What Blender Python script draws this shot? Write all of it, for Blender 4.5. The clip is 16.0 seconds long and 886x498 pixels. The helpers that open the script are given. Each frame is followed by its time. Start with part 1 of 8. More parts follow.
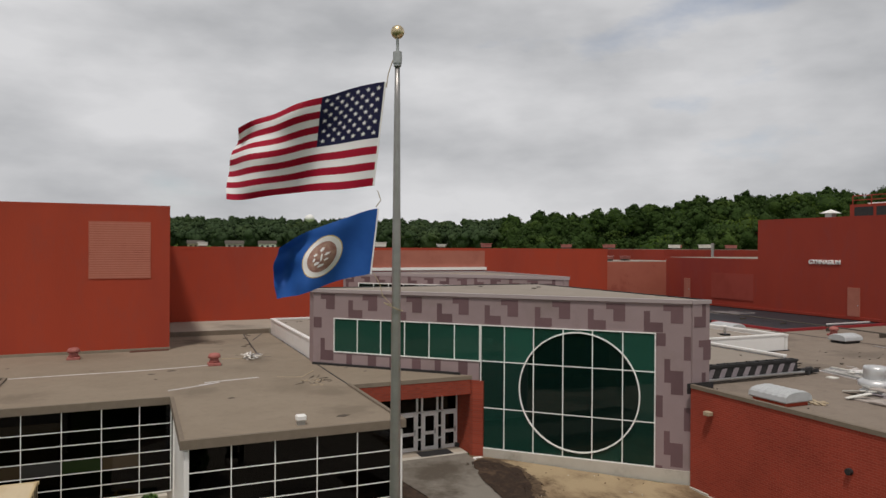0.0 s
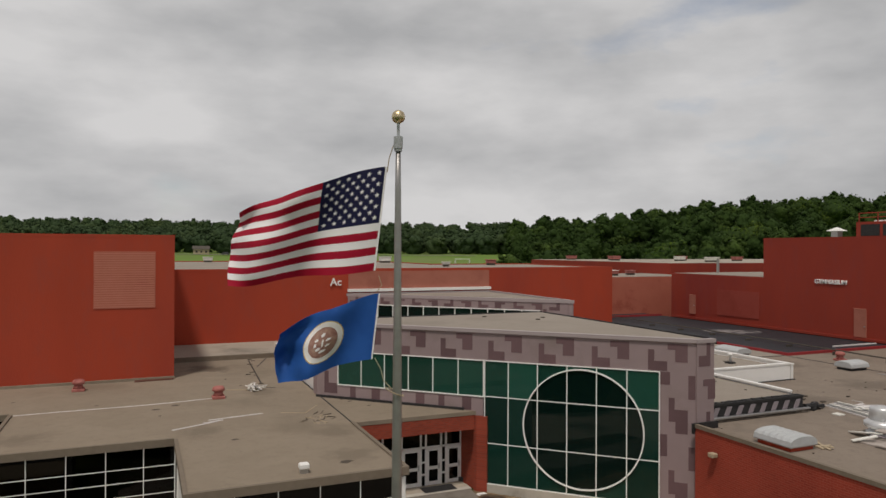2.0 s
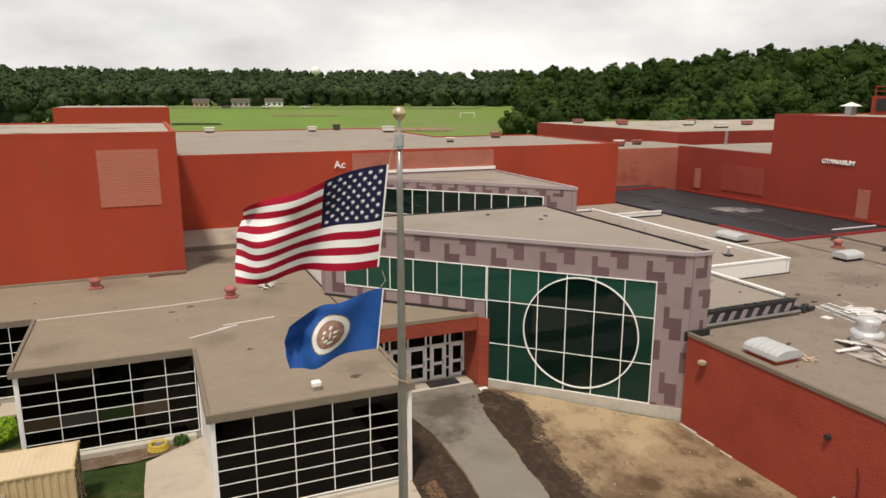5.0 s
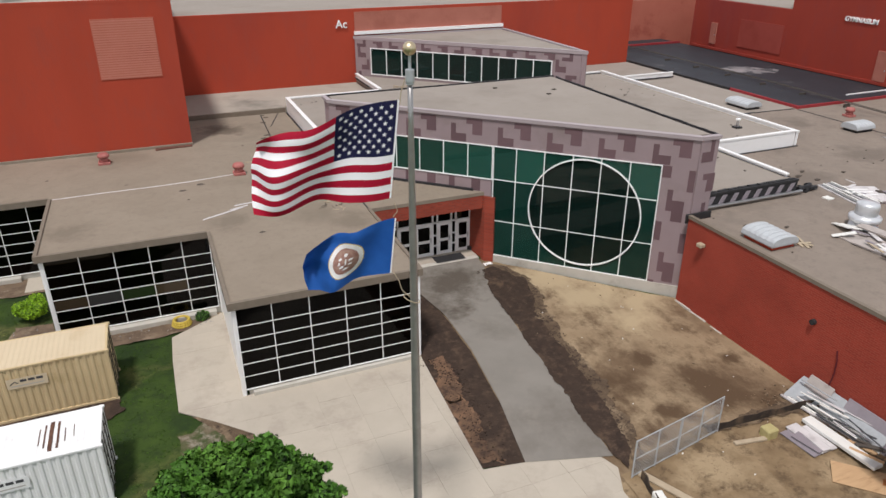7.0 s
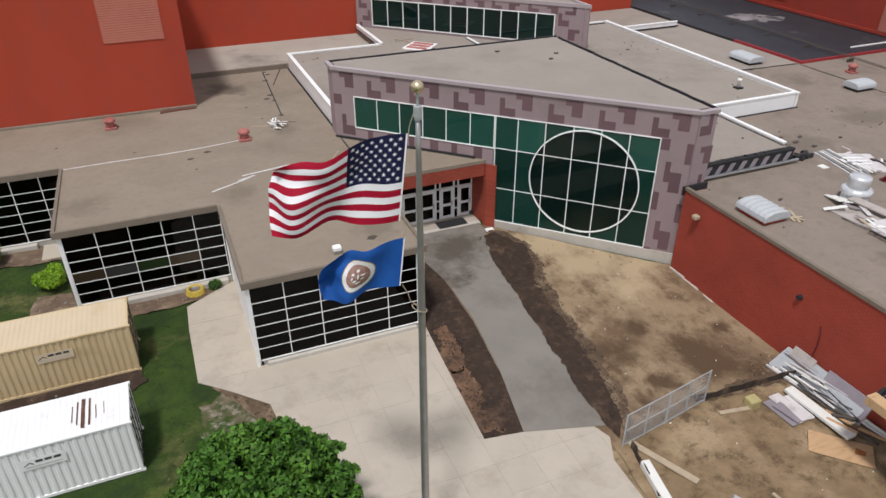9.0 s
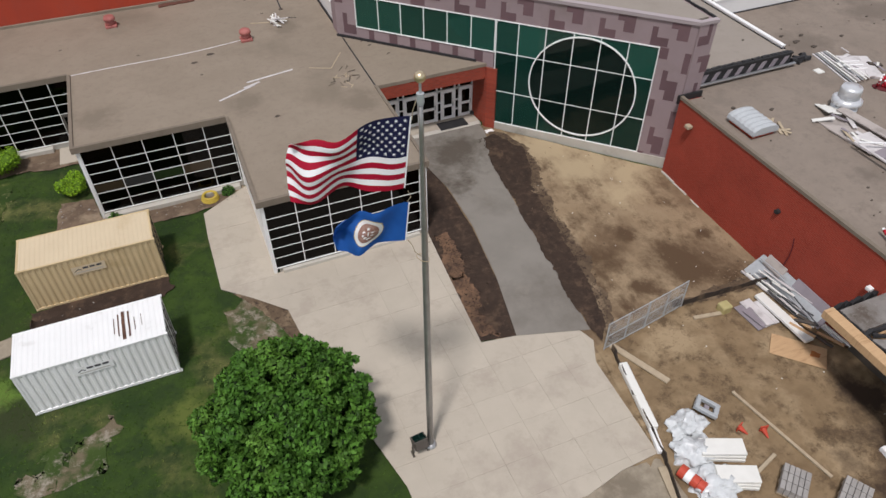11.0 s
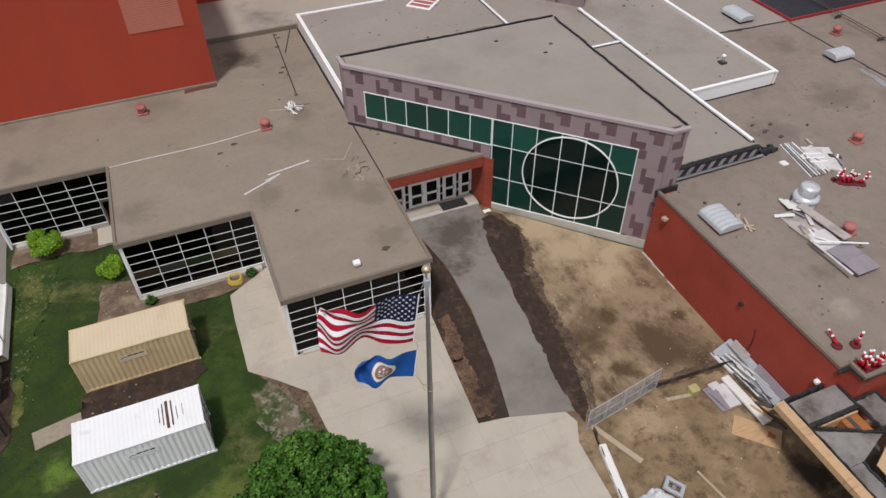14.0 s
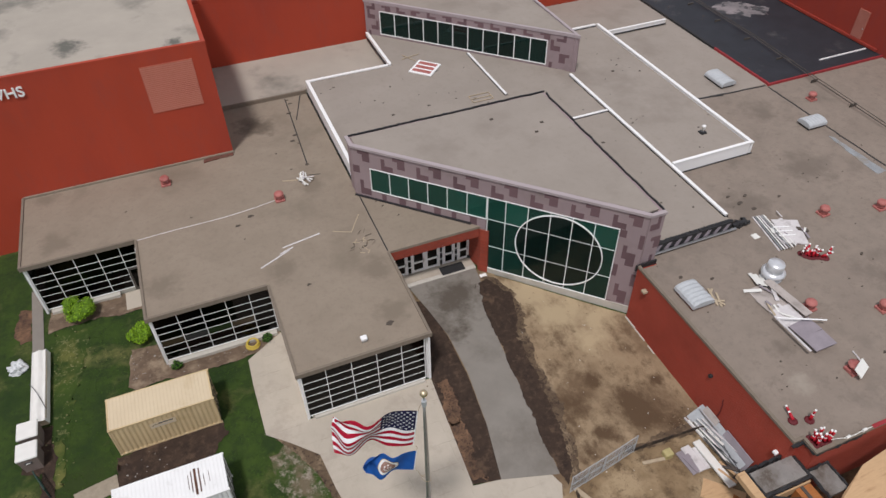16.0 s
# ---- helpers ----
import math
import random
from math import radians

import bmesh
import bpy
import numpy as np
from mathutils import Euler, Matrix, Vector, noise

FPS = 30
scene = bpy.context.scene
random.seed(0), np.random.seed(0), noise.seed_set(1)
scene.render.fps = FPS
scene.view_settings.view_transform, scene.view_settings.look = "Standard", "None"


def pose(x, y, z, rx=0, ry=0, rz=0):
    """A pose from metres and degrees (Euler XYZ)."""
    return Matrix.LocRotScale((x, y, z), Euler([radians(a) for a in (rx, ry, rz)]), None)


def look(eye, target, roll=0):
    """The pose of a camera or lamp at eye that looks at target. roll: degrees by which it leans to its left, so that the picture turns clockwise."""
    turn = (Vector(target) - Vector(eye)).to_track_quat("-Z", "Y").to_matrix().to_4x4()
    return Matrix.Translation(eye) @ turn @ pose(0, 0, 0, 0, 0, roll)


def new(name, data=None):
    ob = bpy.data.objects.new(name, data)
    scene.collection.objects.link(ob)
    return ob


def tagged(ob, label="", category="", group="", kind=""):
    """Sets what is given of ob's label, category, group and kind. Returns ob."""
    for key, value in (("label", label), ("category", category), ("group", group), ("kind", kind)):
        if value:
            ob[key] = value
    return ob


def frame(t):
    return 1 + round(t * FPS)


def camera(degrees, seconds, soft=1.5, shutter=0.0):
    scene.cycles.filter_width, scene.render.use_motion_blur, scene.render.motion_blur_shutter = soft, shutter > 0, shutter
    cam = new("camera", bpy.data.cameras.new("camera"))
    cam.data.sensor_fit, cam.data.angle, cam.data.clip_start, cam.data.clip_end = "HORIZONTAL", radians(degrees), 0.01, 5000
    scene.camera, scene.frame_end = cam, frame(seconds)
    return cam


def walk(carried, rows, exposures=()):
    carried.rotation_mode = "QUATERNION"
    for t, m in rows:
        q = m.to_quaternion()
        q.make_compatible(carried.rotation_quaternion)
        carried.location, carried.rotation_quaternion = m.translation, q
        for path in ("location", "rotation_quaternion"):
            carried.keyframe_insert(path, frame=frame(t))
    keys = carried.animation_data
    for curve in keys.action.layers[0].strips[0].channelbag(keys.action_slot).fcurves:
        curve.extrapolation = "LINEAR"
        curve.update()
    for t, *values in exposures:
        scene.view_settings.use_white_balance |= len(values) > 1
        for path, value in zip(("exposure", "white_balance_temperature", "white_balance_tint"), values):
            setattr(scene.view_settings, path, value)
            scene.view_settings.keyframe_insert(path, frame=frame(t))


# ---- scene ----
cam = camera(64.86, 16.0, soft=1.5)
METRES, EYE, TILT, LEAN, TURN = 26.2, 11.3, -0.6, 0.0, -20.0
PATH = [
    (0, (0.65, 0.842, 11.358), (8.702, 19.15, 11.328), 0.33),
    (0.5, (0.616, 0.821, 11.713), (8.641, 19.141, 11.682), 0.29),
    (1, (0.66, 0.819, 12.119), (8.652, 19.152, 12.094), 0.27),
    (1.5, (0.686, 0.814, 12.636), (8.639, 19.165, 12.62), 0.28),
    (2, (0.737, 0.827, 13.185), (8.649, 19.195, 13.213), 0.26),
    (2.1, (0.754, 0.822, 13.297), (8.667, 19.191, 13.295), 0.27),
    (2.2, (0.77, 0.817, 13.41), (8.685, 19.184, 13.267), 0.28),
    (2.3, (0.788, 0.812, 13.522), (8.693, 19.18, 13.158), 0.29),
    (2.4, (0.805, 0.807, 13.634), (8.703, 19.164, 12.841), 0.30),
    (2.5, (0.821, 0.802, 13.747), (8.718, 19.143, 12.623), 0.30),
    (2.6, (0.844, 0.81, 13.867), (8.721, 19.137, 12.421), 0.27),
    (2.7, (0.867, 0.817, 13.986), (8.73, 19.112, 12.13), 0.22),
    (2.8, (0.89, 0.823, 14.107), (8.728, 19.09, 11.899), 0.18),
    (2.9, (0.913, 0.83, 14.227), (8.727, 19.046, 11.558), 0.14),
    (3, (0.936, 0.837, 14.346), (8.738, 19.043, 11.577), 0.10),
    (3.2, (0.945, 0.899, 14.608), (8.735, 19.106, 11.809), 0.11),
    (5.3, (0.815, 0.902, 16.821), (8.312, 18.719, 11.687), 0.10),
    (5.4, (0.815, 0.934, 16.943), (8.25, 18.62, 11.295), 0.09),
    (5.5, (0.816, 0.964, 17.065), (8.199, 18.553, 11.054), 0.08),
    (5.6, (0.809, 0.976, 17.176), (8.144, 18.436, 10.743), 0.10),
    (5.7, (0.802, 0.988, 17.286), (8.06, 18.27, 10.31), 0.11),
    (5.8, (0.796, 1.0, 17.395), (7.979, 18.123, 9.964), 0.13),
    (5.9, (0.789, 1.012, 17.505), (7.896, 17.955, 9.602), 0.14),
    (6, (0.782, 1.025, 17.615), (7.832, 17.822, 9.359), 0.15),
    (6.5, (0.772, 1.067, 18.088), (7.771, 17.839, 9.739), 0.06),
    (7, (0.721, 1.044, 18.542), (7.689, 17.762, 10.059), 0.05),
    (7.5, (0.669, 1.062, 19.079), (7.543, 17.573, 10.127), 0.03),
    (8, (0.646, 1.094, 19.661), (7.473, 17.561, 10.592), -0.02),
    (8.2, (0.617, 1.1, 19.892), (7.337, 17.273, 10.236), 0.05),
    (10.3, (0.547, 0.925, 23.204), (7.094, 16.681, 12.769), -0.10),
    (10.5, (0.533, 0.928, 23.563), (6.954, 16.391, 12.624), -0.05),
    (10.6, (0.544, 0.94, 23.767), (6.61, 15.586, 11.572), -0.10),
    (10.7, (0.554, 0.952, 23.971), (6.415, 15.104, 11.111), -0.15),
    (10.8, (0.565, 0.963, 24.175), (6.2, 14.612, 10.685), -0.20),
    (10.9, (0.575, 0.975, 24.379), (6.175, 14.552, 10.803), -0.25),
    (11, (0.586, 0.987, 24.583), (6.169, 14.562, 10.998), -0.30),
    (11.5, (0.548, 1.034, 25.458), (6.116, 14.583, 11.841), -0.31),
    (12, (0.4, 1.024, 26.349), (6.019, 14.588, 12.768), -0.22),
    (12.5, (0.377, 1.025, 27.409), (5.987, 14.624, 13.859), -0.25),
    (13, (0.451, 0.992, 28.592), (6.027, 14.596, 15.034), -0.36),
    (13.5, (0.58, 0.974, 29.774), (6.123, 14.583, 16.206), -0.42),
    (14, (0.623, 0.987, 31.105), (6.16, 14.595, 17.535), -0.49),
    (14.5, (0.756, 1.091, 32.475), (6.251, 14.692, 18.881), -0.59),
    (15, (0.927, 1.09, 33.959), (6.402, 14.695, 20.36), -0.67),
    (15.5, (1.028, 1.017, 35.644), (6.477, 14.652, 22.065), -0.77),
    (16, (1.047, 0.947, 37.362), (6.464, 14.6, 23.788), -0.89),
]
EXPOSURES = [
    (0.0, -0.38, 6700, 13.0),
    (2.5, -0.51, 7000, 13.5),
    (3.1, -0.3, 7150, 14.0),
    (5.3, 0.2, 7150, 14.0),
    (6.4, 0.17, 6450, 14.2),
    (8.2, 0.13, 6120, 14.5),
    (10.3, 0.02, 6150, 15.0),
    (16.0, -0.09, 6150, 16.0),
]
walk(cam, [(t, look(eye, target, roll)) for t, eye, target, roll in PATH], EXPOSURES)

# ---- light ----
def clamp01(v):
    return max(0.0, min(1.0, v))


def smooth(v):
    v = clamp01(v)
    return v * v * (3 - 2 * v)


SUN_WAY = Vector((2.8, 3.4, -9.8)).normalized()
sun_data = bpy.data.lights.new("sun", "SUN")
sun_data.energy, sun_data.angle, sun_data.color = 2.6, radians(7.0), (1.0, 0.95, 0.88)
sun_lamp = new("sun", sun_data)
sun_lamp.matrix_world = look((0, 0, 60), Vector((0, 0, 60)) + SUN_WAY)

world = bpy.data.worlds.new("world")
scene.world = world
world.use_nodes = True
wn, wl = world.node_tree.nodes, world.node_tree.links
wn.clear()
w_out, w_bg = wn.new("ShaderNodeOutputWorld"), wn.new("ShaderNodeBackground")
w_sky = wn.new("ShaderNodeTexSky")
w_sky.sky_type, w_sky.sun_disc = "NISHITA", False
w_sky.sun_elevation, w_sky.sun_rotation = radians(65.8), radians(-140.5)
w_dim = wn.new("ShaderNodeVectorMath")
w_dim.operation = "SCALE"
w_dim.inputs["Scale"].default_value = 0.09
w_tc, w_map = wn.new("ShaderNodeTexCoord"), wn.new("ShaderNodeMapping")
w_map.inputs["Scale"].default_value = (1.0, 1.0, 2.6)
w_n1, w_n2 = wn.new("ShaderNodeTexNoise"), wn.new("ShaderNodeTexNoise")
w_n1.inputs["Scale"].default_value, w_n1.inputs["Detail"].default_value, w_n1.inputs["Roughness"].default_value = 2.1, 7.0, 0.52
w_n2.inputs["Scale"].default_value, w_n2.inputs["Detail"].default_value, w_n2.inputs["Roughness"].default_value = 3.4, 6.0, 0.5
w_cover, w_tone = wn.new("ShaderNodeValToRGB"), wn.new("ShaderNodeValToRGB")
w_cover.color_ramp.elements[0].position, w_cover.color_ramp.elements[1].position = 0.21, 0.37
w_tone.color_ramp.elements[0].position, w_tone.color_ramp.elements[0].color = 0.36, (0.365, 0.386, 0.405, 1)
w_tone.color_ramp.elements[1].position, w_tone.color_ramp.elements[1].color = 0.66, (0.578, 0.6, 0.618, 1)
w_mix = wn.new("ShaderNodeMix")
w_mix.data_type = "RGBA"
wl.new(w_tc.outputs["Generated"], w_map.inputs["Vector"])
for n in (w_n1, w_n2):
    wl.new(w_map.outputs["Vector"], n.inputs["Vector"])
wl.new(w_n1.outputs["Fac"], w_cover.inputs["Fac"])
wl.new(w_n2.outputs["Fac"], w_tone.inputs["Fac"])
wl.new(w_sky.outputs["Color"], w_dim.inputs[0])
wl.new(w_cover.outputs["Color"], w_mix.inputs["Factor"])
wl.new(w_dim.outputs["Vector"], w_mix.inputs["A"])
wl.new(w_tone.outputs["Color"], w_mix.inputs["B"])
# broken cloud: brighter towards the horizon, thinner overhead
w_sep, w_grad, w_gain = wn.new("ShaderNodeSeparateXYZ"), wn.new("ShaderNodeMapRange"), wn.new("ShaderNodeVectorMath")
w_grad.interpolation_type = "SMOOTHSTEP"
w_grad.inputs["From Min"].default_value, w_grad.inputs["From Max"].default_value = 0.2, 0.8
w_grad.inputs["To Min"].default_value, w_grad.inputs["To Max"].default_value = 1.48, 0.85
w_gain.operation = "SCALE"
wl.new(w_tc.outputs["Generated"], w_sep.inputs[0])
wl.new(w_sep.outputs["Z"], w_grad.inputs["Value"])
wl.new(w_grad.outputs["Result"], w_gain.inputs["Scale"])
wl.new(w_mix.outputs["Result"], w_gain.inputs[0])
wl.new(w_gain.outputs["Vector"], w_bg.inputs["Color"])
wl.new(w_bg.outputs["Background"], w_out.inputs["Surface"])


# ---- materials ----
def rgb(c):
    return (c[0], c[1], c[2], 1.0)


def surface(name, base, second=None, grain=6.0, stain=None, stain_size=0.25, stain_at=(0.52, 0.68), rough=0.85, metal=0.0, bump=0.3, fine=40.0,
            stretch=(1, 1, 1), island=0.0, each=0.0, spec=0.3, spots=(), spot=None, crumb=None, crumb_size=3.0, crumb_at=(0.5, 0.62)):
    """A weathered surface: two tones by a medium noise, stains by a large one, relief by a fine one."""
    m = bpy.data.materials.new(name)
    m.use_nodes = True
    nt, ln = m.node_tree.nodes, m.node_tree.links
    p = nt["Principled BSDF"]
    p.inputs["Roughness"].default_value, p.inputs["Metallic"].default_value = rough, metal
    p.inputs["Specular IOR Level"].default_value = spec
    tc, mp = nt.new("ShaderNodeTexCoord"), nt.new("ShaderNodeMapping")
    mp.inputs["Scale"].default_value = stretch
    ln.new(tc.outputs["Object"], mp.inputs["Vector"])

    def noise_node(scale, detail=5.0, r=0.6):
        n = nt.new("ShaderNodeTexNoise")
        n.inputs["Scale"].default_value, n.inputs["Detail"].default_value, n.inputs["Roughness"].default_value = scale, detail, r
        ln.new(mp.outputs["Vector"], n.inputs["Vector"])
        return n.outputs["Fac"]

    def ramp(fac, a, b):
        r = nt.new("ShaderNodeMapRange")
        r.inputs["From Min"].default_value, r.inputs["From Max"].default_value = a, b
        ln.new(fac, r.inputs["Value"])
        return r.outputs["Result"]

    def mix(fac, a, b):
        x = nt.new("ShaderNodeMix")
        x.data_type = "RGBA"
        ln.new(fac, x.inputs["Factor"])
        for sock, v in (("A", a), ("B", b)):
            if isinstance(v, tuple):
                x.inputs[sock].default_value = rgb(v)
            else:
                ln.new(v, x.inputs[sock])
        return x.outputs["Result"]

    second = second or tuple(0.82 * c for c in base)
    col = mix(ramp(noise_node(grain), 0.3, 0.7), base, second)
    if stain:
        col = mix(ramp(noise_node(stain_size, 6.0, 0.62), *stain_at), col, stain)
    if crumb:
        col = mix(ramp(noise_node(crumb_size, 12.0, 0.78), *crumb_at), col, crumb)
    for x, y, z, r, *own in spots:
        away = nt.new("ShaderNodeVectorMath")
        away.operation = "DISTANCE"
        ln.new(tc.outputs["Object"], away.inputs[0])
        away.inputs[1].default_value = (x, y, z)
        wob = nt.new("ShaderNodeMath")
        wob.operation = "MULTIPLY_ADD"
        ln.new(noise_node(0.4 + 0.5 / r, 8.0, 0.68), wob.inputs[0])
        wob.inputs[1].default_value = 3.4 * r
        ln.new(away.outputs["Value"], wob.inputs[2])
        col = mix(ramp(wob.outputs[0], 3.0 * r, 2.1 * r), col, own[0] if own else spot)
    if island or each:
        g = nt.new("ShaderNodeNewGeometry") if island else nt.new("ShaderNodeObjectInfo")
        amount = island or each
        hsv = nt.new("ShaderNodeHueSaturation")
        mr = nt.new("ShaderNodeMapRange")
        mr.inputs["To Min"].default_value, mr.inputs["To Max"].default_value = 1 - amount, 1 + amount
        ln.new(g.outputs["Random Per Island" if island else "Random"], mr.inputs["Value"])
        ln.new(mr.outputs["Result"], hsv.inputs["Value"])
        ln.new(col, hsv.inputs["Color"])
        col = hsv.outputs["Color"]
    ln.new(col, p.inputs["Base Color"])
    if bump:
        b = nt.new("ShaderNodeBump")
        b.inputs["Strength"].default_value, b.inputs["Distance"].default_value = bump, 0.02
        ln.new(noise_node(fine, 4.0), b.inputs["Height"])
        ln.new(b.outputs["Normal"], p.inputs["Normal"])
    return m


def brickwork(name, base, second, mortar, rough=0.8):
    """Painted or bare brick: courses 75 mm high; runs along x + y, so that it suits walls of any heading."""
    m = bpy.data.materials.new(name)
    m.use_nodes = True
    nt, ln = m.node_tree.nodes, m.node_tree.links
    p = nt["Principled BSDF"]
    p.inputs["Roughness"].default_value = rough
    p.inputs["Specular IOR Level"].default_value = 0.3
    tc, sep, comb, add = nt.new("ShaderNodeTexCoord"), nt.new("ShaderNodeSeparateXYZ"), nt.new("ShaderNodeCombineXYZ"), nt.new("ShaderNodeMath")
    ln.new(tc.outputs["Object"], sep.inputs[0])
    ln.new(sep.outputs["X"], add.inputs[0])
    ln.new(sep.outputs["Y"], add.inputs[1])
    ln.new(add.outputs[0], comb.inputs["X"])
    ln.new(sep.outputs["Z"], comb.inputs["Y"])
    br = nt.new("ShaderNodeTexBrick")
    br.inputs["Scale"].default_value = 1.0
    br.inputs["Brick Width"].default_value, br.inputs["Row Height"].default_value, br.inputs["Mortar Size"].default_value = 0.30, 0.10, 0.012
    br.inputs["Color1"].default_value, br.inputs["Color2"].default_value, br.inputs["Mortar"].default_value = rgb(base), rgb(second), rgb(mortar)
    ln.new(comb.outputs[0], br.inputs["Vector"])
    n = nt.new("ShaderNodeTexNoise")
    n.inputs["Scale"].default_value, n.inputs["Detail"].default_value = 0.5, 6.0
    ln.new(tc.outputs["Object"], n.inputs["Vector"])
    mr = nt.new("ShaderNodeMapRange")
    mr.inputs["From Min"].default_value, mr.inputs["From Max"].default_value = 0.3, 0.7
    mr.inputs["To Min"].default_value, mr.inputs["To Max"].default_value = 0.88, 1.12
    ln.new(n.outputs["Fac"], mr.inputs["Value"])
    h = nt.new("ShaderNodeHueSaturation")
    ln.new(mr.outputs["Result"], h.inputs["Value"])
    ln.new(br.outputs["Color"], h.inputs["Color"])
    ln.new(h.outputs["Color"], p.inputs["Base Color"])
    b = nt.new("ShaderNodeBump")
    b.invert = True
    b.inputs["Strength"].default_value, b.inputs["Distance"].default_value = 0.4, 0.01
    ln.new(br.outputs["Fac"], b.inputs["Height"])
    ln.new(b.outputs["Normal"], p.inputs["Normal"])
    return m


def pane_glass(name, tint, body=None, share=0.0, rough=0.02, ior=1.42):
    """Tinted glazing: light passes with the tint, a coated film scatters a share of it, gloss by Fresnel."""
    m = bpy.data.materials.new(name)
    m.use_nodes = True
    nt, ln = m.node_tree.nodes, m.node_tree.links
    nt.clear()
    out, mixer, tr, gl, fr = (nt.new(k) for k in ("ShaderNodeOutputMaterial", "ShaderNodeMixShader", "ShaderNodeBsdfTransparent", "ShaderNodeBsdfGlossy", "ShaderNodeFresnel"))
    tr.inputs["Color"].default_value = rgb(tint)
    gl.inputs["Roughness"].default_value = rough
    fr.inputs["IOR"].default_value = ior
    under = tr.outputs[0]
    if body:
        film, blend, info, vary, hsv = (nt.new(k) for k in ("ShaderNodeBsdfDiffuse", "ShaderNodeMixShader", "ShaderNodeObjectInfo", "ShaderNodeMapRange", "ShaderNodeHueSaturation"))
        vary.inputs["To Min"].default_value, vary.inputs["To Max"].default_value = 0.65, 1.3
        hsv.inputs["Color"].default_value = rgb(body)
        ln.new(info.outputs["Random"], vary.inputs["Value"])
        ln.new(vary.outputs["Result"], hsv.inputs["Value"])
        ln.new(hsv.outputs["Color"], film.inputs["Color"])
        blend.inputs[0].default_value = share
        ln.new(tr.outputs[0], blend.inputs[1])
        ln.new(film.outputs[0], blend.inputs[2])
        under = blend.outputs[0]
    ln.new(fr.outputs[0], mixer.inputs[0])
    ln.new(under, mixer.inputs[1])
    ln.new(gl.outputs[0], mixer.inputs[2])
    ln.new(mixer.outputs[0], out.inputs["Surface"])
    return m


M_GRASS = surface("lawn_grass", (0.045, 0.078, 0.011), (0.016, 0.036, 0.0065), 0.4, (0.15, 0.145, 0.05), 0.3, (0.54, 0.74), bump=0.9, fine=9.0, rough=0.95, crumb=(0.019, 0.036, 0.009), crumb_size=1.3, crumb_at=(0.46, 0.64), spots=((-11.4, 38.6, -0.1, 1.0, (0.2, 0.19, 0.07)), (-12.0, 36.4, -0.1, 0.7, (0.2, 0.19, 0.07)), (-3.0, 20.5, -0.4, 1.2, (0.1, 0.125, 0.025)), (-10.3, 24.8, -0.3, 0.8, (0.1, 0.17, 0.025)), (-11.3, 28.0, -0.3, 1.6, (0.028, 0.045, 0.009)), (-9.5, 23.0, -0.4, 1.2, (0.03, 0.04, 0.012))))
M_FIELD = surface("field_grass", (0.145, 0.24, 0.04), (0.118, 0.2, 0.034), 0.05, (0.16, 0.21, 0.06), 0.012, (0.5, 0.62), bump=0.2, fine=2.0, rough=0.95)
M_ROOF = surface("gravel_roof", (0.268, 0.22, 0.178), (0.225, 0.184, 0.149), 0.55, (0.15, 0.124, 0.102), 0.24, (0.56, 0.78), bump=0.5, fine=30.0, crumb=(0.185, 0.149, 0.12), crumb_size=1.9, crumb_at=(0.5, 0.72), spots=((36.5, 29.5, 4.5, 1.6), (44.0, 31.5, 4.5, 1.8), (29.6, 18.0, 4.5, 0.8), (40.5, 20.0, 4.5, 1.4), (46.5, 39.5, 4.5, 1.4), (28.6, 15.6, 4.5, 0.7, (0.31, 0.265, 0.215))), spot=(0.175, 0.143, 0.115))
# gravel stains; the first, darkest spot paints the hall's shadow on the roof
M_ROOF_OLD = surface("olive_tan_gravel_roof", (0.284, 0.234, 0.178), (0.248, 0.203, 0.153), 0.55, (0.185, 0.152, 0.112), 0.2, (0.54, 0.78), bump=0.5, fine=30.0, crumb=(0.212, 0.172, 0.13), crumb_size=2.3, crumb_at=(0.5, 0.74), spots=((5.2, 55.0, 4.25, 1.5, (0.135, 0.108, 0.08)), (7.6, 44.9, 4.25, 0.9), (9.0, 30.0, 4.25, 1.0), (3.6, 36.4, 4.25, 1.1), (9.4, 34.2, 4.25, 1.1), (-4.4, 38.2, 4.25, 1.2), (-11.0, 45.4, 4.25, 1.1), (-11.6, 51.0, 4.25, 0.8)), spot=(0.2, 0.163, 0.122))
M_ROOF_NEW = surface("light_gravel_roof", (0.322, 0.281, 0.24), (0.285, 0.248, 0.21), 0.3, (0.235, 0.2, 0.168), 0.15, (0.56, 0.76), bump=0.4, fine=30.0, crumb=(0.262, 0.226, 0.19), crumb_size=1.9, crumb_at=(0.52, 0.74))
M_ROOF_TALL = surface("pale_grey_roof", (0.41, 0.365, 0.305), (0.355, 0.318, 0.265), 0.3, (0.2, 0.185, 0.155), 0.18, (0.52, 0.7), bump=0.4, fine=30.0, spots=((-6.5, 55.0, 14, 1.2), (0.6, 53.0, 14, 0.6), (24.6, 12.2, 3.05, 0.45)), spot=(0.13, 0.125, 0.105))
M_ROOF_DARK = surface("black_membrane_roof", (0.031, 0.034, 0.041), (0.022, 0.024, 0.029), 0.6, (0.1, 0.098, 0.098), 0.3, (0.6, 0.78), bump=0.3, fine=12.0, rough=0.6)
M_EDGE = surface("roof_edge_gravel_stop", (0.215, 0.175, 0.135), (0.18, 0.148, 0.112), 3.0, bump=0.3)
M_RED = surface("red_painted_masonry", (0.425, 0.059, 0.027), (0.385, 0.053, 0.024), 0.4, (0.32, 0.048, 0.029), 0.16, (0.5, 0.74), bump=0.5, fine=14.0, rough=0.75, stretch=(1, 1, 0.35), crumb=(0.35, 0.062, 0.038), crumb_size=0.9, crumb_at=(0.5, 0.72))
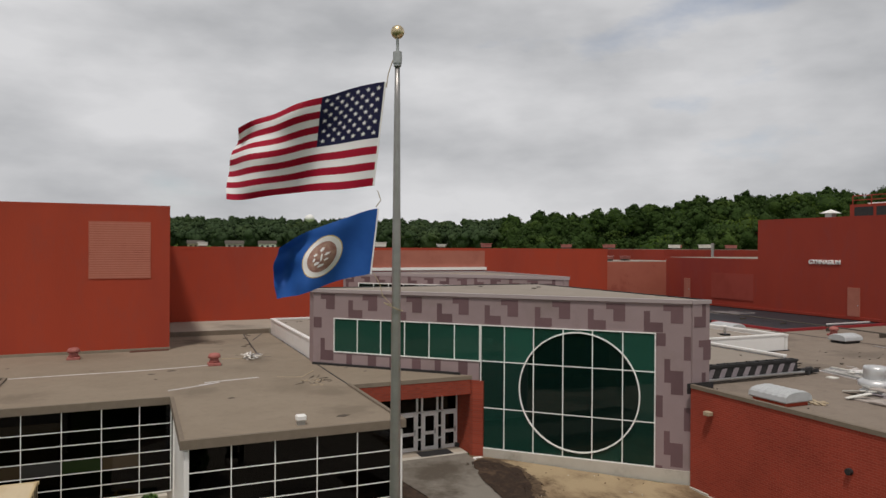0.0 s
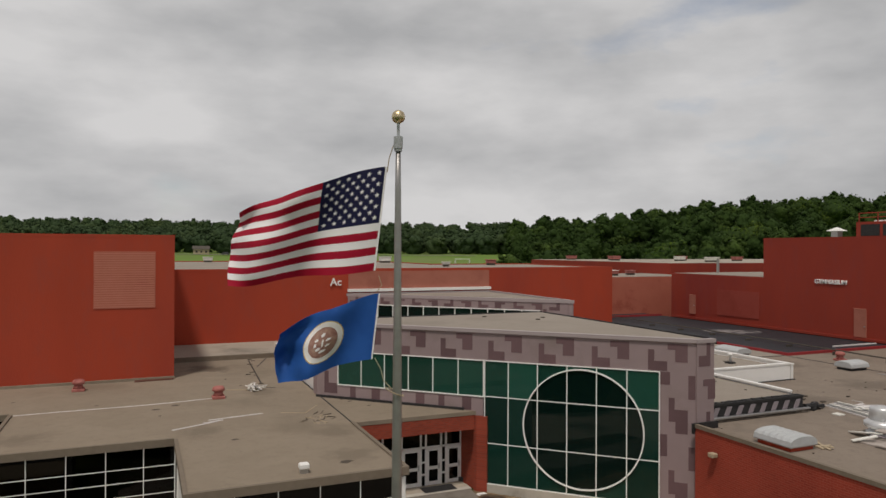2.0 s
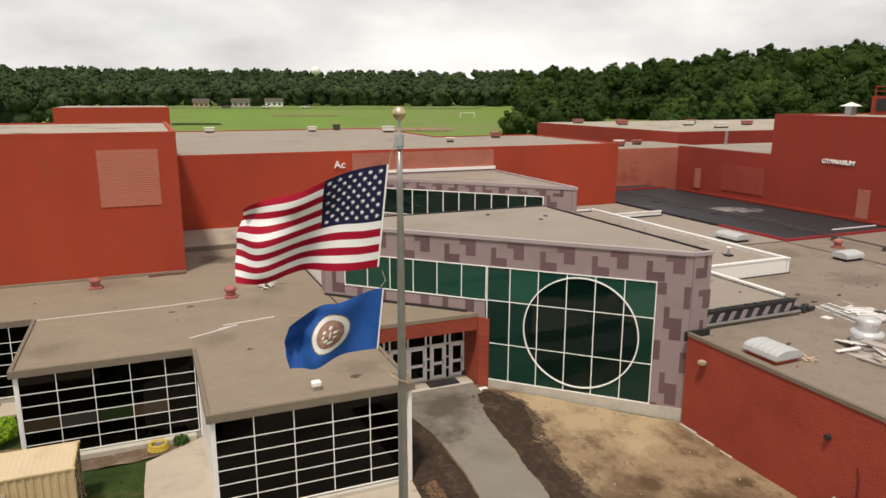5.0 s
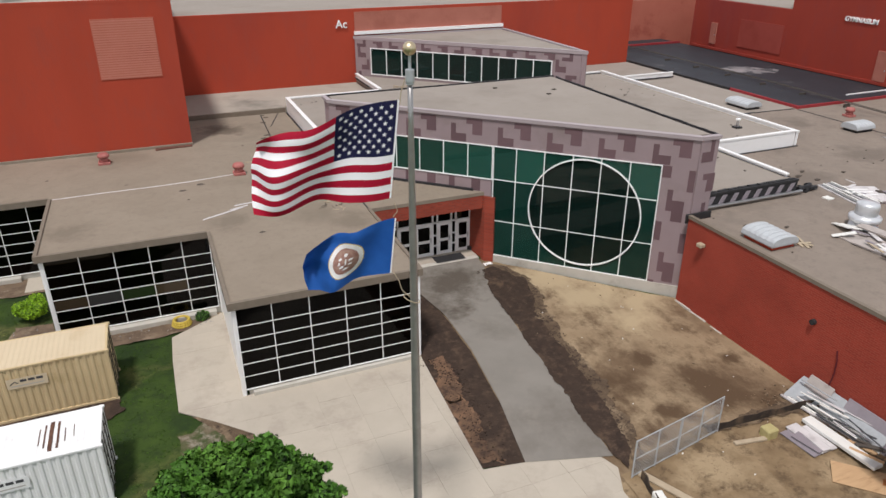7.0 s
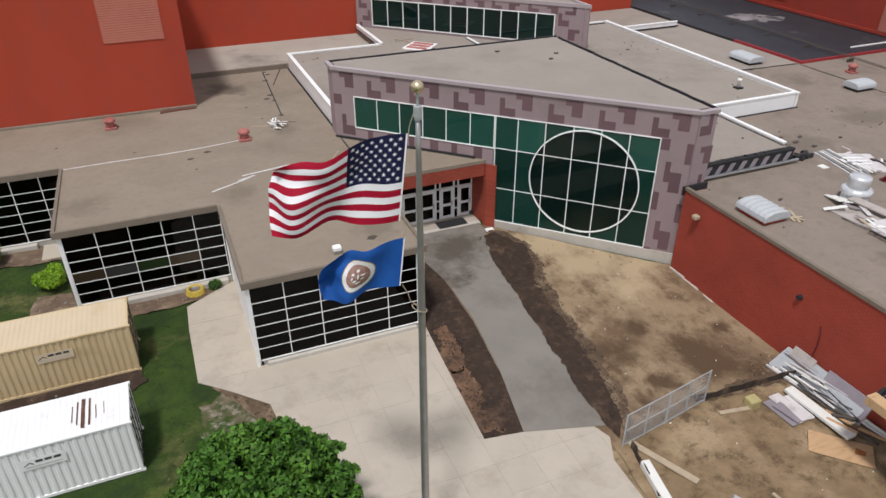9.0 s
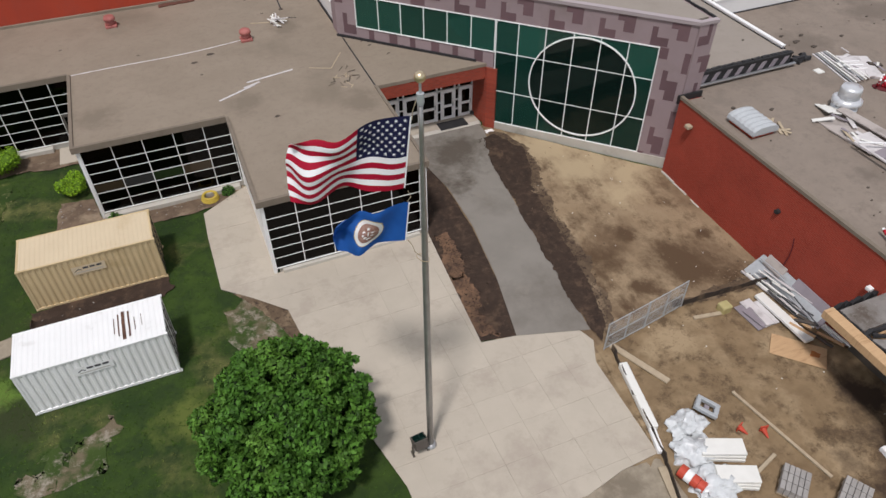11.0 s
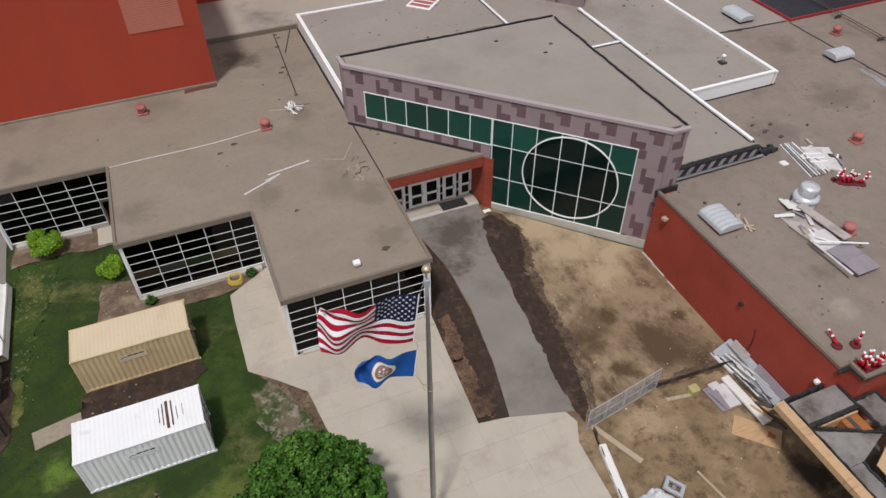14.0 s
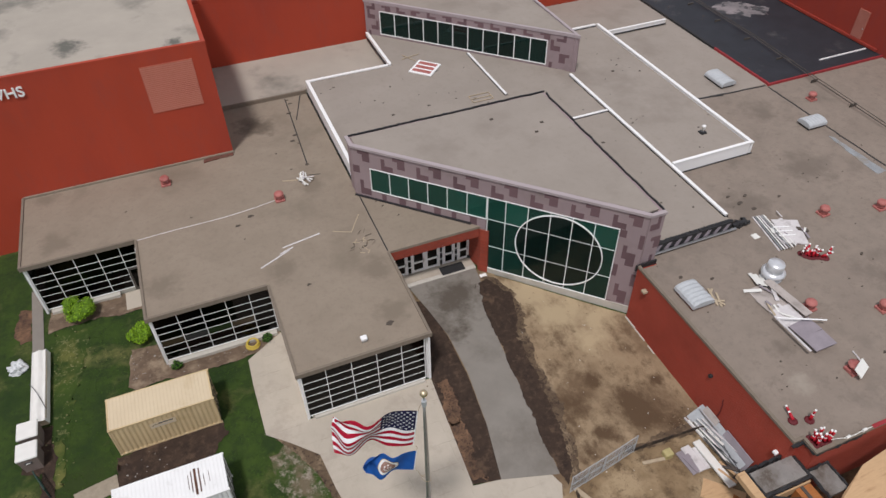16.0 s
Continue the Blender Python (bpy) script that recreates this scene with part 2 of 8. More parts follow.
M_RED_PALE = surface("faded_pink_red_paint", (0.43, 0.16, 0.115), (0.39, 0.14, 0.10), 0.6, (0.34, 0.115, 0.08), 0.3, rough=0.75)
M_RED_FADED = surface("sun_faded_red_paint", (0.48, 0.15, 0.1), (0.44, 0.13, 0.085), 0.6, (0.3, 0.06, 0.04), 0.3, rough=0.75)
M_CRIMSON = surface("crimson_painted_masonry", (0.322, 0.043, 0.024), (0.286, 0.038, 0.022), 0.4, (0.24, 0.033, 0.028), 0.16, (0.5, 0.74), bump=0.5, fine=14.0, rough=0.75, stretch=(1, 1, 0.35), crumb=(0.26, 0.045, 0.036), crumb_size=0.9, crumb_at=(0.5, 0.72))
M_CRIMSON_FADED = surface("faded_crimson_paint", (0.33, 0.06, 0.042), (0.3, 0.052, 0.037), 0.6, (0.28, 0.045, 0.03), 0.3, rough=0.75)
M_RED_DARK = surface("dark_red_rubber", (0.14, 0.02, 0.024), (0.1, 0.016, 0.02), 4.0, rough=0.7)
M_KERB_RED = surface("crimson_kerb_paint", (0.33, 0.035, 0.04), (0.28, 0.03, 0.034), 1.0, (0.42, 0.12, 0.12), 0.6, (0.6, 0.75), rough=0.6)
M_FILM = surface("bluish_thin_film", (0.33, 0.36, 0.38), (0.24, 0.25, 0.25), 1.5, (0.26, 0.23, 0.19), 0.7, (0.48, 0.6), rough=0.3, bump=0.3)
M_SLAT = surface("pale_pink_slat_paint", (0.54, 0.2, 0.145), (0.5, 0.18, 0.125), 2.0, rough=0.6, bump=0.1)
M_GALV = surface("dull_galvanised_wire", (0.47, 0.49, 0.5), (0.4, 0.42, 0.43), 5.0, rough=0.5, metal=0.2, bump=0.05)
M_BRICK = brickwork("red_brick_wall", (0.345, 0.05, 0.028), (0.285, 0.041, 0.023), (0.36, 0.085, 0.055))
M_BRICK_CANOPY = brickwork("orange_red_brick", (0.385, 0.066, 0.034), (0.29, 0.046, 0.025), (0.24, 0.085, 0.06))
M_COPING = surface("dark_metal_coping", (0.10, 0.085, 0.07), (0.075, 0.065, 0.055), 2.0, rough=0.6)
M_MAUVE = surface("mauve_grey_panel", (0.325, 0.25, 0.256), (0.30, 0.23, 0.235), 0.8, (0.24, 0.19, 0.18), 0.3, (0.55, 0.75), bump=0.15, fine=20.0, each=0.03)
M_MAUVE_DARK = surface("brown_mauve_panel", (0.16, 0.098, 0.106), (0.14, 0.086, 0.093), 1.2, bump=0.15, fine=20.0, each=0.12)
M_MAUVE_COPING = surface("lilac_grey_metal_coping", (0.40, 0.34, 0.345), (0.37, 0.315, 0.32), 0.8, rough=0.5, bump=0.1)
M_WHITE = surface("white_painted_metal", (0.88, 0.875, 0.86), (0.84, 0.835, 0.815), 1.5, (0.7, 0.685, 0.65), 0.6, (0.64, 0.82), rough=0.45, bump=0.1)
M_MULLION = surface("white_aluminium_mullion", (0.9, 0.9, 0.88), (0.86, 0.86, 0.84), 4.0, rough=0.4, bump=0.05)
M_CURB = surface("pale_concrete_kerb", (0.56, 0.53, 0.47), (0.49, 0.46, 0.40), 1.2, (0.36, 0.33, 0.28), 0.5, bump=0.4)
M_PLAZA = surface("buff_concrete_paving", (0.485, 0.431, 0.35), (0.45, 0.398, 0.322), 0.9, (0.36, 0.305, 0.25), 0.35, (0.52, 0.75), bump=0.35, fine=35.0, each=0.025, crumb=(0.40, 0.345, 0.28), crumb_size=0.7, crumb_at=(0.5, 0.72))
M_PATH = surface("grey_asphalt_path", (0.25, 0.229, 0.198), (0.215, 0.196, 0.168), 0.5, (0.155, 0.136, 0.113), 0.22, (0.52, 0.72), bump=0.5, fine=45.0, crumb=(0.25, 0.225, 0.19), crumb_size=0.8, crumb_at=(0.54, 0.75), spots=((14.6, 33.2, 0.5, 1.9), (13.6, 30.5, 0.4, 1.1), (-13.6, 36, 0, 0.1)), spot=(0.105, 0.088, 0.07))
M_DIRT = surface("bare_sandy_soil", (0.335, 0.25, 0.155), (0.26, 0.185, 0.11), 0.7, (0.165, 0.11, 0.064), 0.33, (0.5, 0.68), bump=0.9, fine=7.0, rough=0.95, stretch=(1.15, 0.85, 1), crumb=(0.14, 0.093, 0.053), crumb_size=1.0, crumb_at=(0.49, 0.65),
                 spots=(*[(*p, (0.42, 0.325, 0.2)) for p in ((19.4, 31.8, 0.4, 2.0), (21.4, 29.6, 0.3, 2.0), (23.4, 27.7, 0.1, 1.5), (21.9, 26.2, 0.1, 1.3), (20.4, 29.0, 0.3, 1.0))], (22.1, 20.2, -0.3, 1.9), (18.3, 22.0, -0.3, 1.2), (23.4, 18.5, -0.3, 1.2), (24.3, 21.6, -0.3, 0.6), (20.3, 23.3, -0.3, 0.7), (19.0, 19.4, -0.3, 0.8), (19.8, 27.0, 0.3, 0.6), (21.2, 27.4, 0.3, 0.55), (23.6, 24.7, 0.0, 0.5), (18.5, 25.0, 0.2, 0.6), (18.6, 30.2, 0.4, 0.7), (17.1, 22.9, 0.1, 0.85), (16.8, 20.4, 0.0, 0.9), (17.4, 18.7, 0.0, 0.8)), spot=(0.1, 0.062, 0.034))
# sky sheen of a puddle on the membrane, painted as pale grey
M_DECK_PATCH = surface("pale_puddle_sheen", (0.27, 0.24, 0.24), (0.12, 0.115, 0.118), 0.5, (0.06, 0.06, 0.064), 0.9, (0.5, 0.6), bump=0.2)
# the dark spots paint the shade on the soil under the stripped porch
M_DIRT2 = surface("churned_brown_soil", (0.275, 0.195, 0.11), (0.18, 0.122, 0.066), 1.1, (0.35, 0.26, 0.155), 0.4, (0.5, 0.66), bump=1.0, fine=5.0, rough=0.95, crumb=(0.115, 0.077, 0.043), crumb_size=1.0, crumb_at=(0.5, 0.62), spots=((23.9, 10.0, -0.3, 1.6), (23.6, 6.5, -0.3, 2.6), (22.4, 3.0, -0.3, 2.0)), spot=(0.06, 0.04, 0.026))
M_MULCH = surface("dark_brown_mulch", (0.055, 0.035, 0.024), (0.03, 0.02, 0.015), 2.0, (0.12, 0.077, 0.049), 0.6, (0.58, 0.74), bump=1.0, fine=14.0, rough=0.95, crumb=(0.095, 0.061, 0.04), crumb_size=2.4, crumb_at=(0.5, 0.68))
M_MULCH_THIN = surface("mulch_mixed_with_soil", (0.15, 0.105, 0.065), (0.07, 0.046, 0.03), 1.6, (0.24, 0.175, 0.11), 0.8, (0.5, 0.62), bump=1.0, fine=12.0, rough=0.95, crumb=(0.05, 0.033, 0.023), crumb_size=2.6, crumb_at=(0.5, 0.6))
M_MULCH_RED = surface("reddish_dry_mulch", (0.21, 0.122, 0.07), (0.135, 0.078, 0.048), 1.8, (0.07, 0.043, 0.03), 0.6, (0.5, 0.68), bump=1.0, fine=14.0, rough=0.95, crumb=(0.055, 0.035, 0.025), crumb_size=1.4, crumb_at=(0.46, 0.62))
M_GRAVEL = surface("brown_gravel", (0.35, 0.30, 0.225), (0.27, 0.225, 0.165), 4.0, (0.2, 0.165, 0.12), 0.6, bump=0.9, fine=18.0)
M_GLASS_GREEN = pane_glass("green_tinted_glass", (0.16, 0.42, 0.32), (0.024, 0.104, 0.077), 0.6)
M_GLASS_DEEP = pane_glass("deep_green_glass", (0.12, 0.30, 0.24), (0.012, 0.058, 0.044), 0.6)
M_GLASS_DARK = pane_glass("dark_smoked_glass", (0.11, 0.26, 0.22), (0.006, 0.026, 0.021), 0.6)
M_BED = surface("stony_brown_bed_soil", (0.19, 0.135, 0.09), (0.1, 0.068, 0.047), 1.4, (0.27, 0.205, 0.14), 0.8, (0.52, 0.66), bump=1.0, fine=9.0, rough=0.95, crumb=(0.33, 0.28, 0.215), crumb_size=2.6, crumb_at=(0.58, 0.7))
M_WEEDY = surface("yellowed_weedy_turf", (0.045, 0.078, 0.011), (0.016, 0.036, 0.0065), 0.4, (0.125, 0.13, 0.034), 0.5, (0.5, 0.66), bump=0.9, fine=9.0, rough=0.95, crumb=(0.24, 0.225, 0.1), crumb_size=1.4, crumb_at=(0.55, 0.68))
M_SHEET_MAUVE = surface("mauve_grey_sheet", (0.3, 0.265, 0.285), (0.25, 0.22, 0.24), 2.0, rough=0.6)
M_TRAMPLED = surface("worn_stony_grass", (0.047, 0.078, 0.014), (0.03, 0.053, 0.01), 0.8, (0.15, 0.12, 0.075), 0.6, (0.48, 0.6), bump=0.9, fine=9.0, rough=0.95, crumb=(0.3, 0.26, 0.205), crumb_size=1.8, crumb_at=(0.5, 0.62))
M_GLASS_BROWN = pane_glass("dark_bronze_glass", (0.06, 0.047, 0.042), ior=1.3)
# interior colour set near black, so rooms and soffit stay dark
M_INSIDE = surface("near_black_interior", (0.07, 0.072, 0.07), (0.05, 0.052, 0.05), 0.5, bump=0.0)
M_INSIDE_PALE = surface("pale_interior_finish", (0.5, 0.5, 0.47), (0.42, 0.42, 0.40), 0.5, bump=0.0)
M_STEEL = surface("galvanised_steel", (0.5, 0.5, 0.5), (0.4, 0.4, 0.4), 5.0, rough=0.35, metal=0.8, bump=0.05)
M_ALU = surface("brushed_aluminium_pole", (0.42, 0.41, 0.40), (0.34, 0.33, 0.32), 3.0, rough=0.42, metal=0.75, bump=0.03)
M_GOLD = surface("gilded_metal", (0.72, 0.6, 0.4), (0.66, 0.53, 0.34), 8.0, rough=0.4, metal=0.9, bump=0.0)
M_BLACK = surface("black_rubber_membrane", (0.022, 0.022, 0.024), (0.035, 0.034, 0.034), 3.0, rough=0.6)
M_PLY = surface("tan_plywood", (0.56, 0.37, 0.205), (0.5, 0.325, 0.175), 2.0, (0.34, 0.2, 0.095), 0.8, (0.55, 0.75), stretch=(1, 6, 1), bump=0.2)
M_PLY_ORANGE = surface("orange_stained_plywood", (0.42, 0.165, 0.05), (0.34, 0.12, 0.036), 2.0, stretch=(1, 6, 1), bump=0.2)
M_LUMBER = surface("weathered_pale_lumber", (0.47, 0.385, 0.27), (0.38, 0.305, 0.21), 3.0, stretch=(1, 1, 1), bump=0.2)
M_PLAZA_BED = surface("worn_joint_mortar", (0.475, 0.422, 0.342), (0.44, 0.39, 0.315), 3.0)


# ---- building blocks ----
def ground_z(x, y):
    """The lie of the land: nearly level at the school, a little fall towards the camera, a rise to the doors, low hills far off."""
    z = -0.35 - 0.08 * smooth((31 - y) / 9)
    z += (0.27 + 0.08 * smooth((31 - y) / 9)) * smooth((y - 22) / 12) * smooth((x - 9.5) / 3.5) * smooth((30 - x) / 3) * (1 - 0.5 * smooth((x - 18) / 6))
    far = math.hypot(x - 20, y - 20)
    z += 11.5 * smooth((far - 130) / 320) + 16.0 * smooth((far - 480) / 500)
    return z


def linked(name, bm, material, parent=None, label=""):
    bmesh.ops.recalc_face_normals(bm, faces=bm.faces)
    me = bpy.data.meshes.new(name)
    bm.to_mesh(me)
    bm.free()
    for m in material if isinstance(material, (list, tuple)) else (material,):
        me.materials.append(m)
    ob = new(name, me)
    if parent is not None:
        ob.parent = parent
        if parent.parent is None:
            ob.matrix_parent_inverse = Matrix.Translation(-parent.location)
    if label:
        ob["label"] = label
    return ob


def part(name, bm, material, parent, label=""):
    return linked(name, bm, material, parent, label)


def thing(name, at, label, category, group="", kind=""):
    ob = new(name)
    ob.empty_display_size = 0.3
    ob.location = at
    return tagged(ob, label, category, group, kind)


def add_box(bm, x0, x1, y0, y1, z0, z1, turn=None, bevel=0.0):
    vs = [bm.verts.new(p) for p in ((x0, y0, z0), (x1, y0, z0), (x1, y1, z0), (x0, y1, z0), (x0, y0, z1), (x1, y0, z1), (x1, y1, z1), (x0, y1, z1))]
    fs = [bm.faces.new([vs[i] for i in q]) for q in ((0, 3, 2, 1), (4, 5, 6, 7), (0, 1, 5, 4), (1, 2, 6, 5), (2, 3, 7, 6), (3, 0, 4, 7))]
    if bevel:
        es = list({e for f in fs for e in f.edges})
        made = bmesh.ops.bevel(bm, geom=es, offset=bevel, segments=1, affect="EDGES")
        vs = list({v for f in made["faces"] for v in f.verts} | {v for v in vs if v.is_valid})
    if turn is not None:
        bmesh.ops.transform(bm, matrix=turn, verts=[v for v in vs if v.is_valid])
    return vs


def box(x0, x1, y0, y1, z0, z1, turn=None, bevel=0.0):
    bm = bmesh.new()
    add_box(bm, x0, x1, y0, y1, z0, z1, turn, bevel)
    return bm


def add_prism(bm, poly, z0, z1, turn=None):
    low, high = [bm.verts.new((x, y, z0)) for x, y in poly], [bm.verts.new((x, y, z1)) for x, y in poly]
    n = len(poly)
    bm.faces.new(list(reversed(low)))
    bm.faces.new(high)
    for i in range(n):
        bm.faces.new((low[i], low[(i + 1) % n], high[(i + 1) % n], high[i]))
    if turn is not None:
        bmesh.ops.transform(bm, matrix=turn, verts=low + high)


def prism(poly, z0, z1, turn=None):
    bm = bmesh.new()
    add_prism(bm, poly, z0, z1, turn)
    return bm


def add_ring_wall(bm, poly, z0, z1, thick):
    """Walls of that thickness along a closed outline that runs counter-clockwise."""
    n = len(poly)
    inner = []
    for i in range(n):
        a, b, c = (Vector(poly[(i + k) % n]) for k in (-1, 0, 1))
        d1, d2 = (b - a).normalized(), (c - b).normalized()
        n1, n2 = Vector((-d1.y, d1.x)), Vector((-d2.y, d2.x))
        inner.append(b + (n1 + n2) * thick / max(0.3, 1 + n1.dot(n2)))
    rows = [[bm.verts.new((p[0], p[1], z)) for p in pts] for pts, z in ((poly, z0), (poly, z1), (inner, z1), (inner, z0))]
    for k in range(4):
        for i in range(n):
            bm.faces.new((rows[k][i], rows[k][(i + 1) % n], rows[(k + 1) % 4][(i + 1) % n], rows[(k + 1) % 4][i]))


def add_tube(bm, a, b, r0, r1=None, sides=10, caps=True):
    a, b = Vector(a), Vector(b)
    r1 = r0 if r1 is None else r1
    turn = (b - a).to_track_quat("Z", "Y").to_matrix()
    rings = []
    for p, r in ((a, r0), (b, r1)):
        rings.append([bm.verts.new(p + turn @ Vector((r * math.cos(2 * math.pi * i / sides), r * math.sin(2 * math.pi * i / sides), 0))) for i in range(sides)])
    for i in range(sides):
        bm.faces.new((rings[0][i], rings[0][(i + 1) % sides], rings[1][(i + 1) % sides], rings[1][i]))
    if caps:
        bm.faces.new(list(reversed(rings[0])))
        bm.faces.new(rings[1])


def add_lathe(bm, profile, at=(0, 0, 0), sides=20):
    rings = []
    for r, z in profile:
        rings.append([bm.verts.new((at[0] + r * math.cos(2 * math.pi * i / sides), at[1] + r * math.sin(2 * math.pi * i / sides), at[2] + z)) for i in range(sides)])
    for a, b in zip(rings, rings[1:]):
        for i in range(sides):
            f = bm.faces.new((a[i], a[(i + 1) % sides], b[(i + 1) % sides], b[i]))
            f.smooth = True
    bm.faces.new(list(reversed(rings[0])))
    bm.faces.new(rings[-1])


def add_path_tube(bm, pts, r, sides=6):
    for a, b in zip(pts, pts[1:]):
        add_tube(bm, a, b, r, sides=sides)


def clip_cell(poly, x0, x1, y0, y1):
    """The part of an outline that lies within a rectangle."""
    for axis, lim, keep in ((0, x0, 1), (0, x1, -1), (1, y0, 1), (1, y1, -1)):
        out = []
        for i in range(len(poly)):
            a, b = poly[i - 1], poly[i]
            ia, ib = (a[axis] - lim) * keep >= 0, (b[axis] - lim) * keep >= 0
            if ia != ib:
                s = (lim - a[axis]) / (b[axis] - a[axis])
                out.append((a[0] + s * (b[0] - a[0]), a[1] + s * (b[1] - a[1])))
            if ib:
                out.append(b)
        poly = out
        if len(poly) < 3:
            return []
    return poly


def area(poly):
    return 0.5 * sum(poly[i - 1][0] * poly[i][1] - poly[i][0] * poly[i - 1][1] for i in range(len(poly)))


def ragged(poly, step=0.35, amount=0.12, seed=0):
    """The outline with an uneven edge, as of soil spread by hand."""
    out = []
    for i in range(len(poly)):
        a, b = Vector(poly[i]), Vector(poly[(i + 1) % len(poly)])
        n = max(1, int((b - a).length / step))
        for k in range(n):
            p = a.lerp(b, k / n)
            off = [sum(w * noise.noise((p.x * q, p.y * q, seed + c)) for q, w in ((0.7, 1.1), (2.1, 0.75), (6.3, 0.5))) for c in (0.0, 7.7)]
            out.append((p.x + amount * off[0], p.y + amount * off[1]))
    return out


def patch(name, poly, lift, material, step=0.8, rough=0.0, label="", category="", kind="structure"):
    """A sheet that follows the ground, lift metres above it."""
    xs, ys = [p[0] for p in poly], [p[1] for p in poly]
    bm = bmesh.new()
    seen = {}

    def vert(p):
        key = (round(p[0], 3), round(p[1], 3))
        if key not in seen:
            seen[key] = bm.verts.new((p[0], p[1], ground_z(*p) + lift + rough * noise.noise((p[0] * 0.9, p[1] * 0.9, 3.1)) + rough * 0.6 * noise.noise((p[0] * 3.1, p[1] * 3.1, 9.4))))
        return seen[key]

    x = min(xs)
    while x < max(xs):
        y = min(ys)
        while y < max(ys):
            cell = clip_cell(poly, x, x + step, y, y + step)
            vs = []
            for p in cell:
                v = vert(p)
                if v not in vs:
                    vs.append(v)
            if len(vs) >= 3 and abs(area(cell)) > 1e-5:
                try:
                    f = bm.faces.new(vs)
                    f.smooth = True
                except ValueError:
                    pass
            y += step
        x += step
    ob = linked(name, bm, material)
    return tagged(ob, label, category, kind=kind)


def torn_bar(a, b, w, h):
    """A strip of torn membrane from a to b: uneven in width, height and line."""
    d = b - a
    n = max(3, int(d.length / 0.13))
    way = d.normalized()
    side = Vector((-way.y, way.x, 0))
    bm = bmesh.new()
    prev = None
    for i in range(n + 1):
        c = a.lerp(b, i / n)
        q = [noise.noise((c.x * 3.1 + k * 9.0, c.y * 3.1, 2.0 + k)) + 0.6 * noise.noise((c.x * 9.0 + k * 5.0, c.y * 9.0, 4.0 + k)) for k in range(4)]
        lo, hi = -w / 2 * (1 + 0.5 * q[0]), w / 2 * (1 + 0.5 * q[1])
        c = c + side * 0.05 * q[2]
        top = h * (0.75 + 0.6 * q[3])
        row = [bm.verts.new(c + side * lo + Vector((0, 0, -0.03))), bm.verts.new(c + side * lo * 0.7 + Vector((0, 0, top))), bm.verts.new(c + side * hi * 0.7 + Vector((0, 0, top * 0.85))), bm.verts.new(c + side * hi + Vector((0, 0, -0.03)))]
        if prev:
            for k in range(4):
                bm.faces.new((prev[k], row[k], row[(k + 1) % 4], prev[(k + 1) % 4]))
        else:
            bm.faces.new(row)
        prev = row
    bm.faces.new(prev[::-1])
    return bm


# ---- ground ----
def build_ground():
    bm = bmesh.new()
    radii = [0, *[1.1 * k for k in range(1, 42)], 50, 57, 66, 78, 92, 110, 130, 155, 180, 210, 240, 280, 320, 360, 400, 440, 480, 540, 620, 720, 850, 1000, 1400, 2200, 4200]
    sides = 192
    rings = []
    for r in radii[1:]:
        ring = []
        for i in range(sides):
            a = 2 * math.pi * i / sides
            x, y = 8 + r * math.cos(a), 22 + r * math.sin(a)
            ring.append(bm.verts.new((x, y, ground_z(x, y))))
        rings.append(ring)
    mid = bm.verts.new((8, 22, ground_z(8, 22)))
    for i in range(sides):
        bm.faces.new((mid, rings[0][i], rings[0][(i + 1) % sides])).smooth = True
    for k, (a, b) in enumerate(zip(rings, rings[1:])):
        for i in range(sides):
            f = bm.faces.new((a[i], b[i], b[(i + 1) % sides], a[(i + 1) % sides]))
            f.smooth = True
            f.material_index = 1 if radii[k + 1] >= 110 else 0
    return tagged(linked("ground", bm, [M_GRASS, M_FIELD]), "green lawn and distant playing fields", "ground", kind="structure")


build_ground()

DIRT_COURT = [(17.9, 34.2), (18.4, 33.2), (18.6, 31.5), (17.6, 28.9), (17.2, 26.8), (16.9, 23.4), (16.6, 20.6), (15.9, 18.2), (15.2, 17.0), (20, 17.7), (25.5, 18.6), (25.5, 27.6), (24.6, 28.3)]
patch("dirt_court", [(12.5, 33.8), (17.8, 35.0), (25.6, 27.2), (25.5, 18.0), (20, 17.4), (14.6, 16.8), (14.4, 18.4)], 0.06, M_DIRT, 0.5, 0.035, "bare sandy soil court before the glass facade", "soil")
patch("construction_yard", ragged([(14.7, 17.2), (20, 17.6), (25.5, 18.2), (25.5, 12.5), (45.0, 12.0), (45.0, -3.0), (14.0, -3.0), (14.1, 11.4)], 0.5, 0.1, 2), 0.08, M_DIRT2, 0.4, 0.05, "churned brown soil of a building site", "soil")
patch("soil_under_paving", [(10.6, 35.7), (18.3, 35.4), (19.0, 31.0), (17.4, 22.0), (16.2, 17.5), (15.2, 10.6), (13.0, 10.6), (12.6, 16.0), (10.6, 19.6), (10.6, 27.4)], 0.035, M_DIRT2, 0.55, 0.0, "brown soil along the edges of the paving", "soil")
patch("gravel_underlay", [(5.6, 8.6), (8.2, 12.0), (14.7, 12.3), (14.7, 9.0), (7.0, 7.6)], 0.03, M_GRAVEL, 0.6, 0.0, "brown gravel along the paving edge", "gravel")
patch("mulch_fringe", ragged([(17.4, 34.2), (18.2, 34.2), (19.15, 32.2), (18.9, 30.2), (18.0, 28.5), (17.8, 26.4), (17.45, 23.2), (17.15, 20.4), (16.5, 18.0), (15.6, 17.2), (15.6, 18.3), (16.2, 23.0), (16.5, 27.5), (16.8, 30.3)], 0.08, 0.34, 45), 0.118, M_MULCH_THIN, 0.3, 0.03, "thin mulch strewn over sandy soil", "mulch")
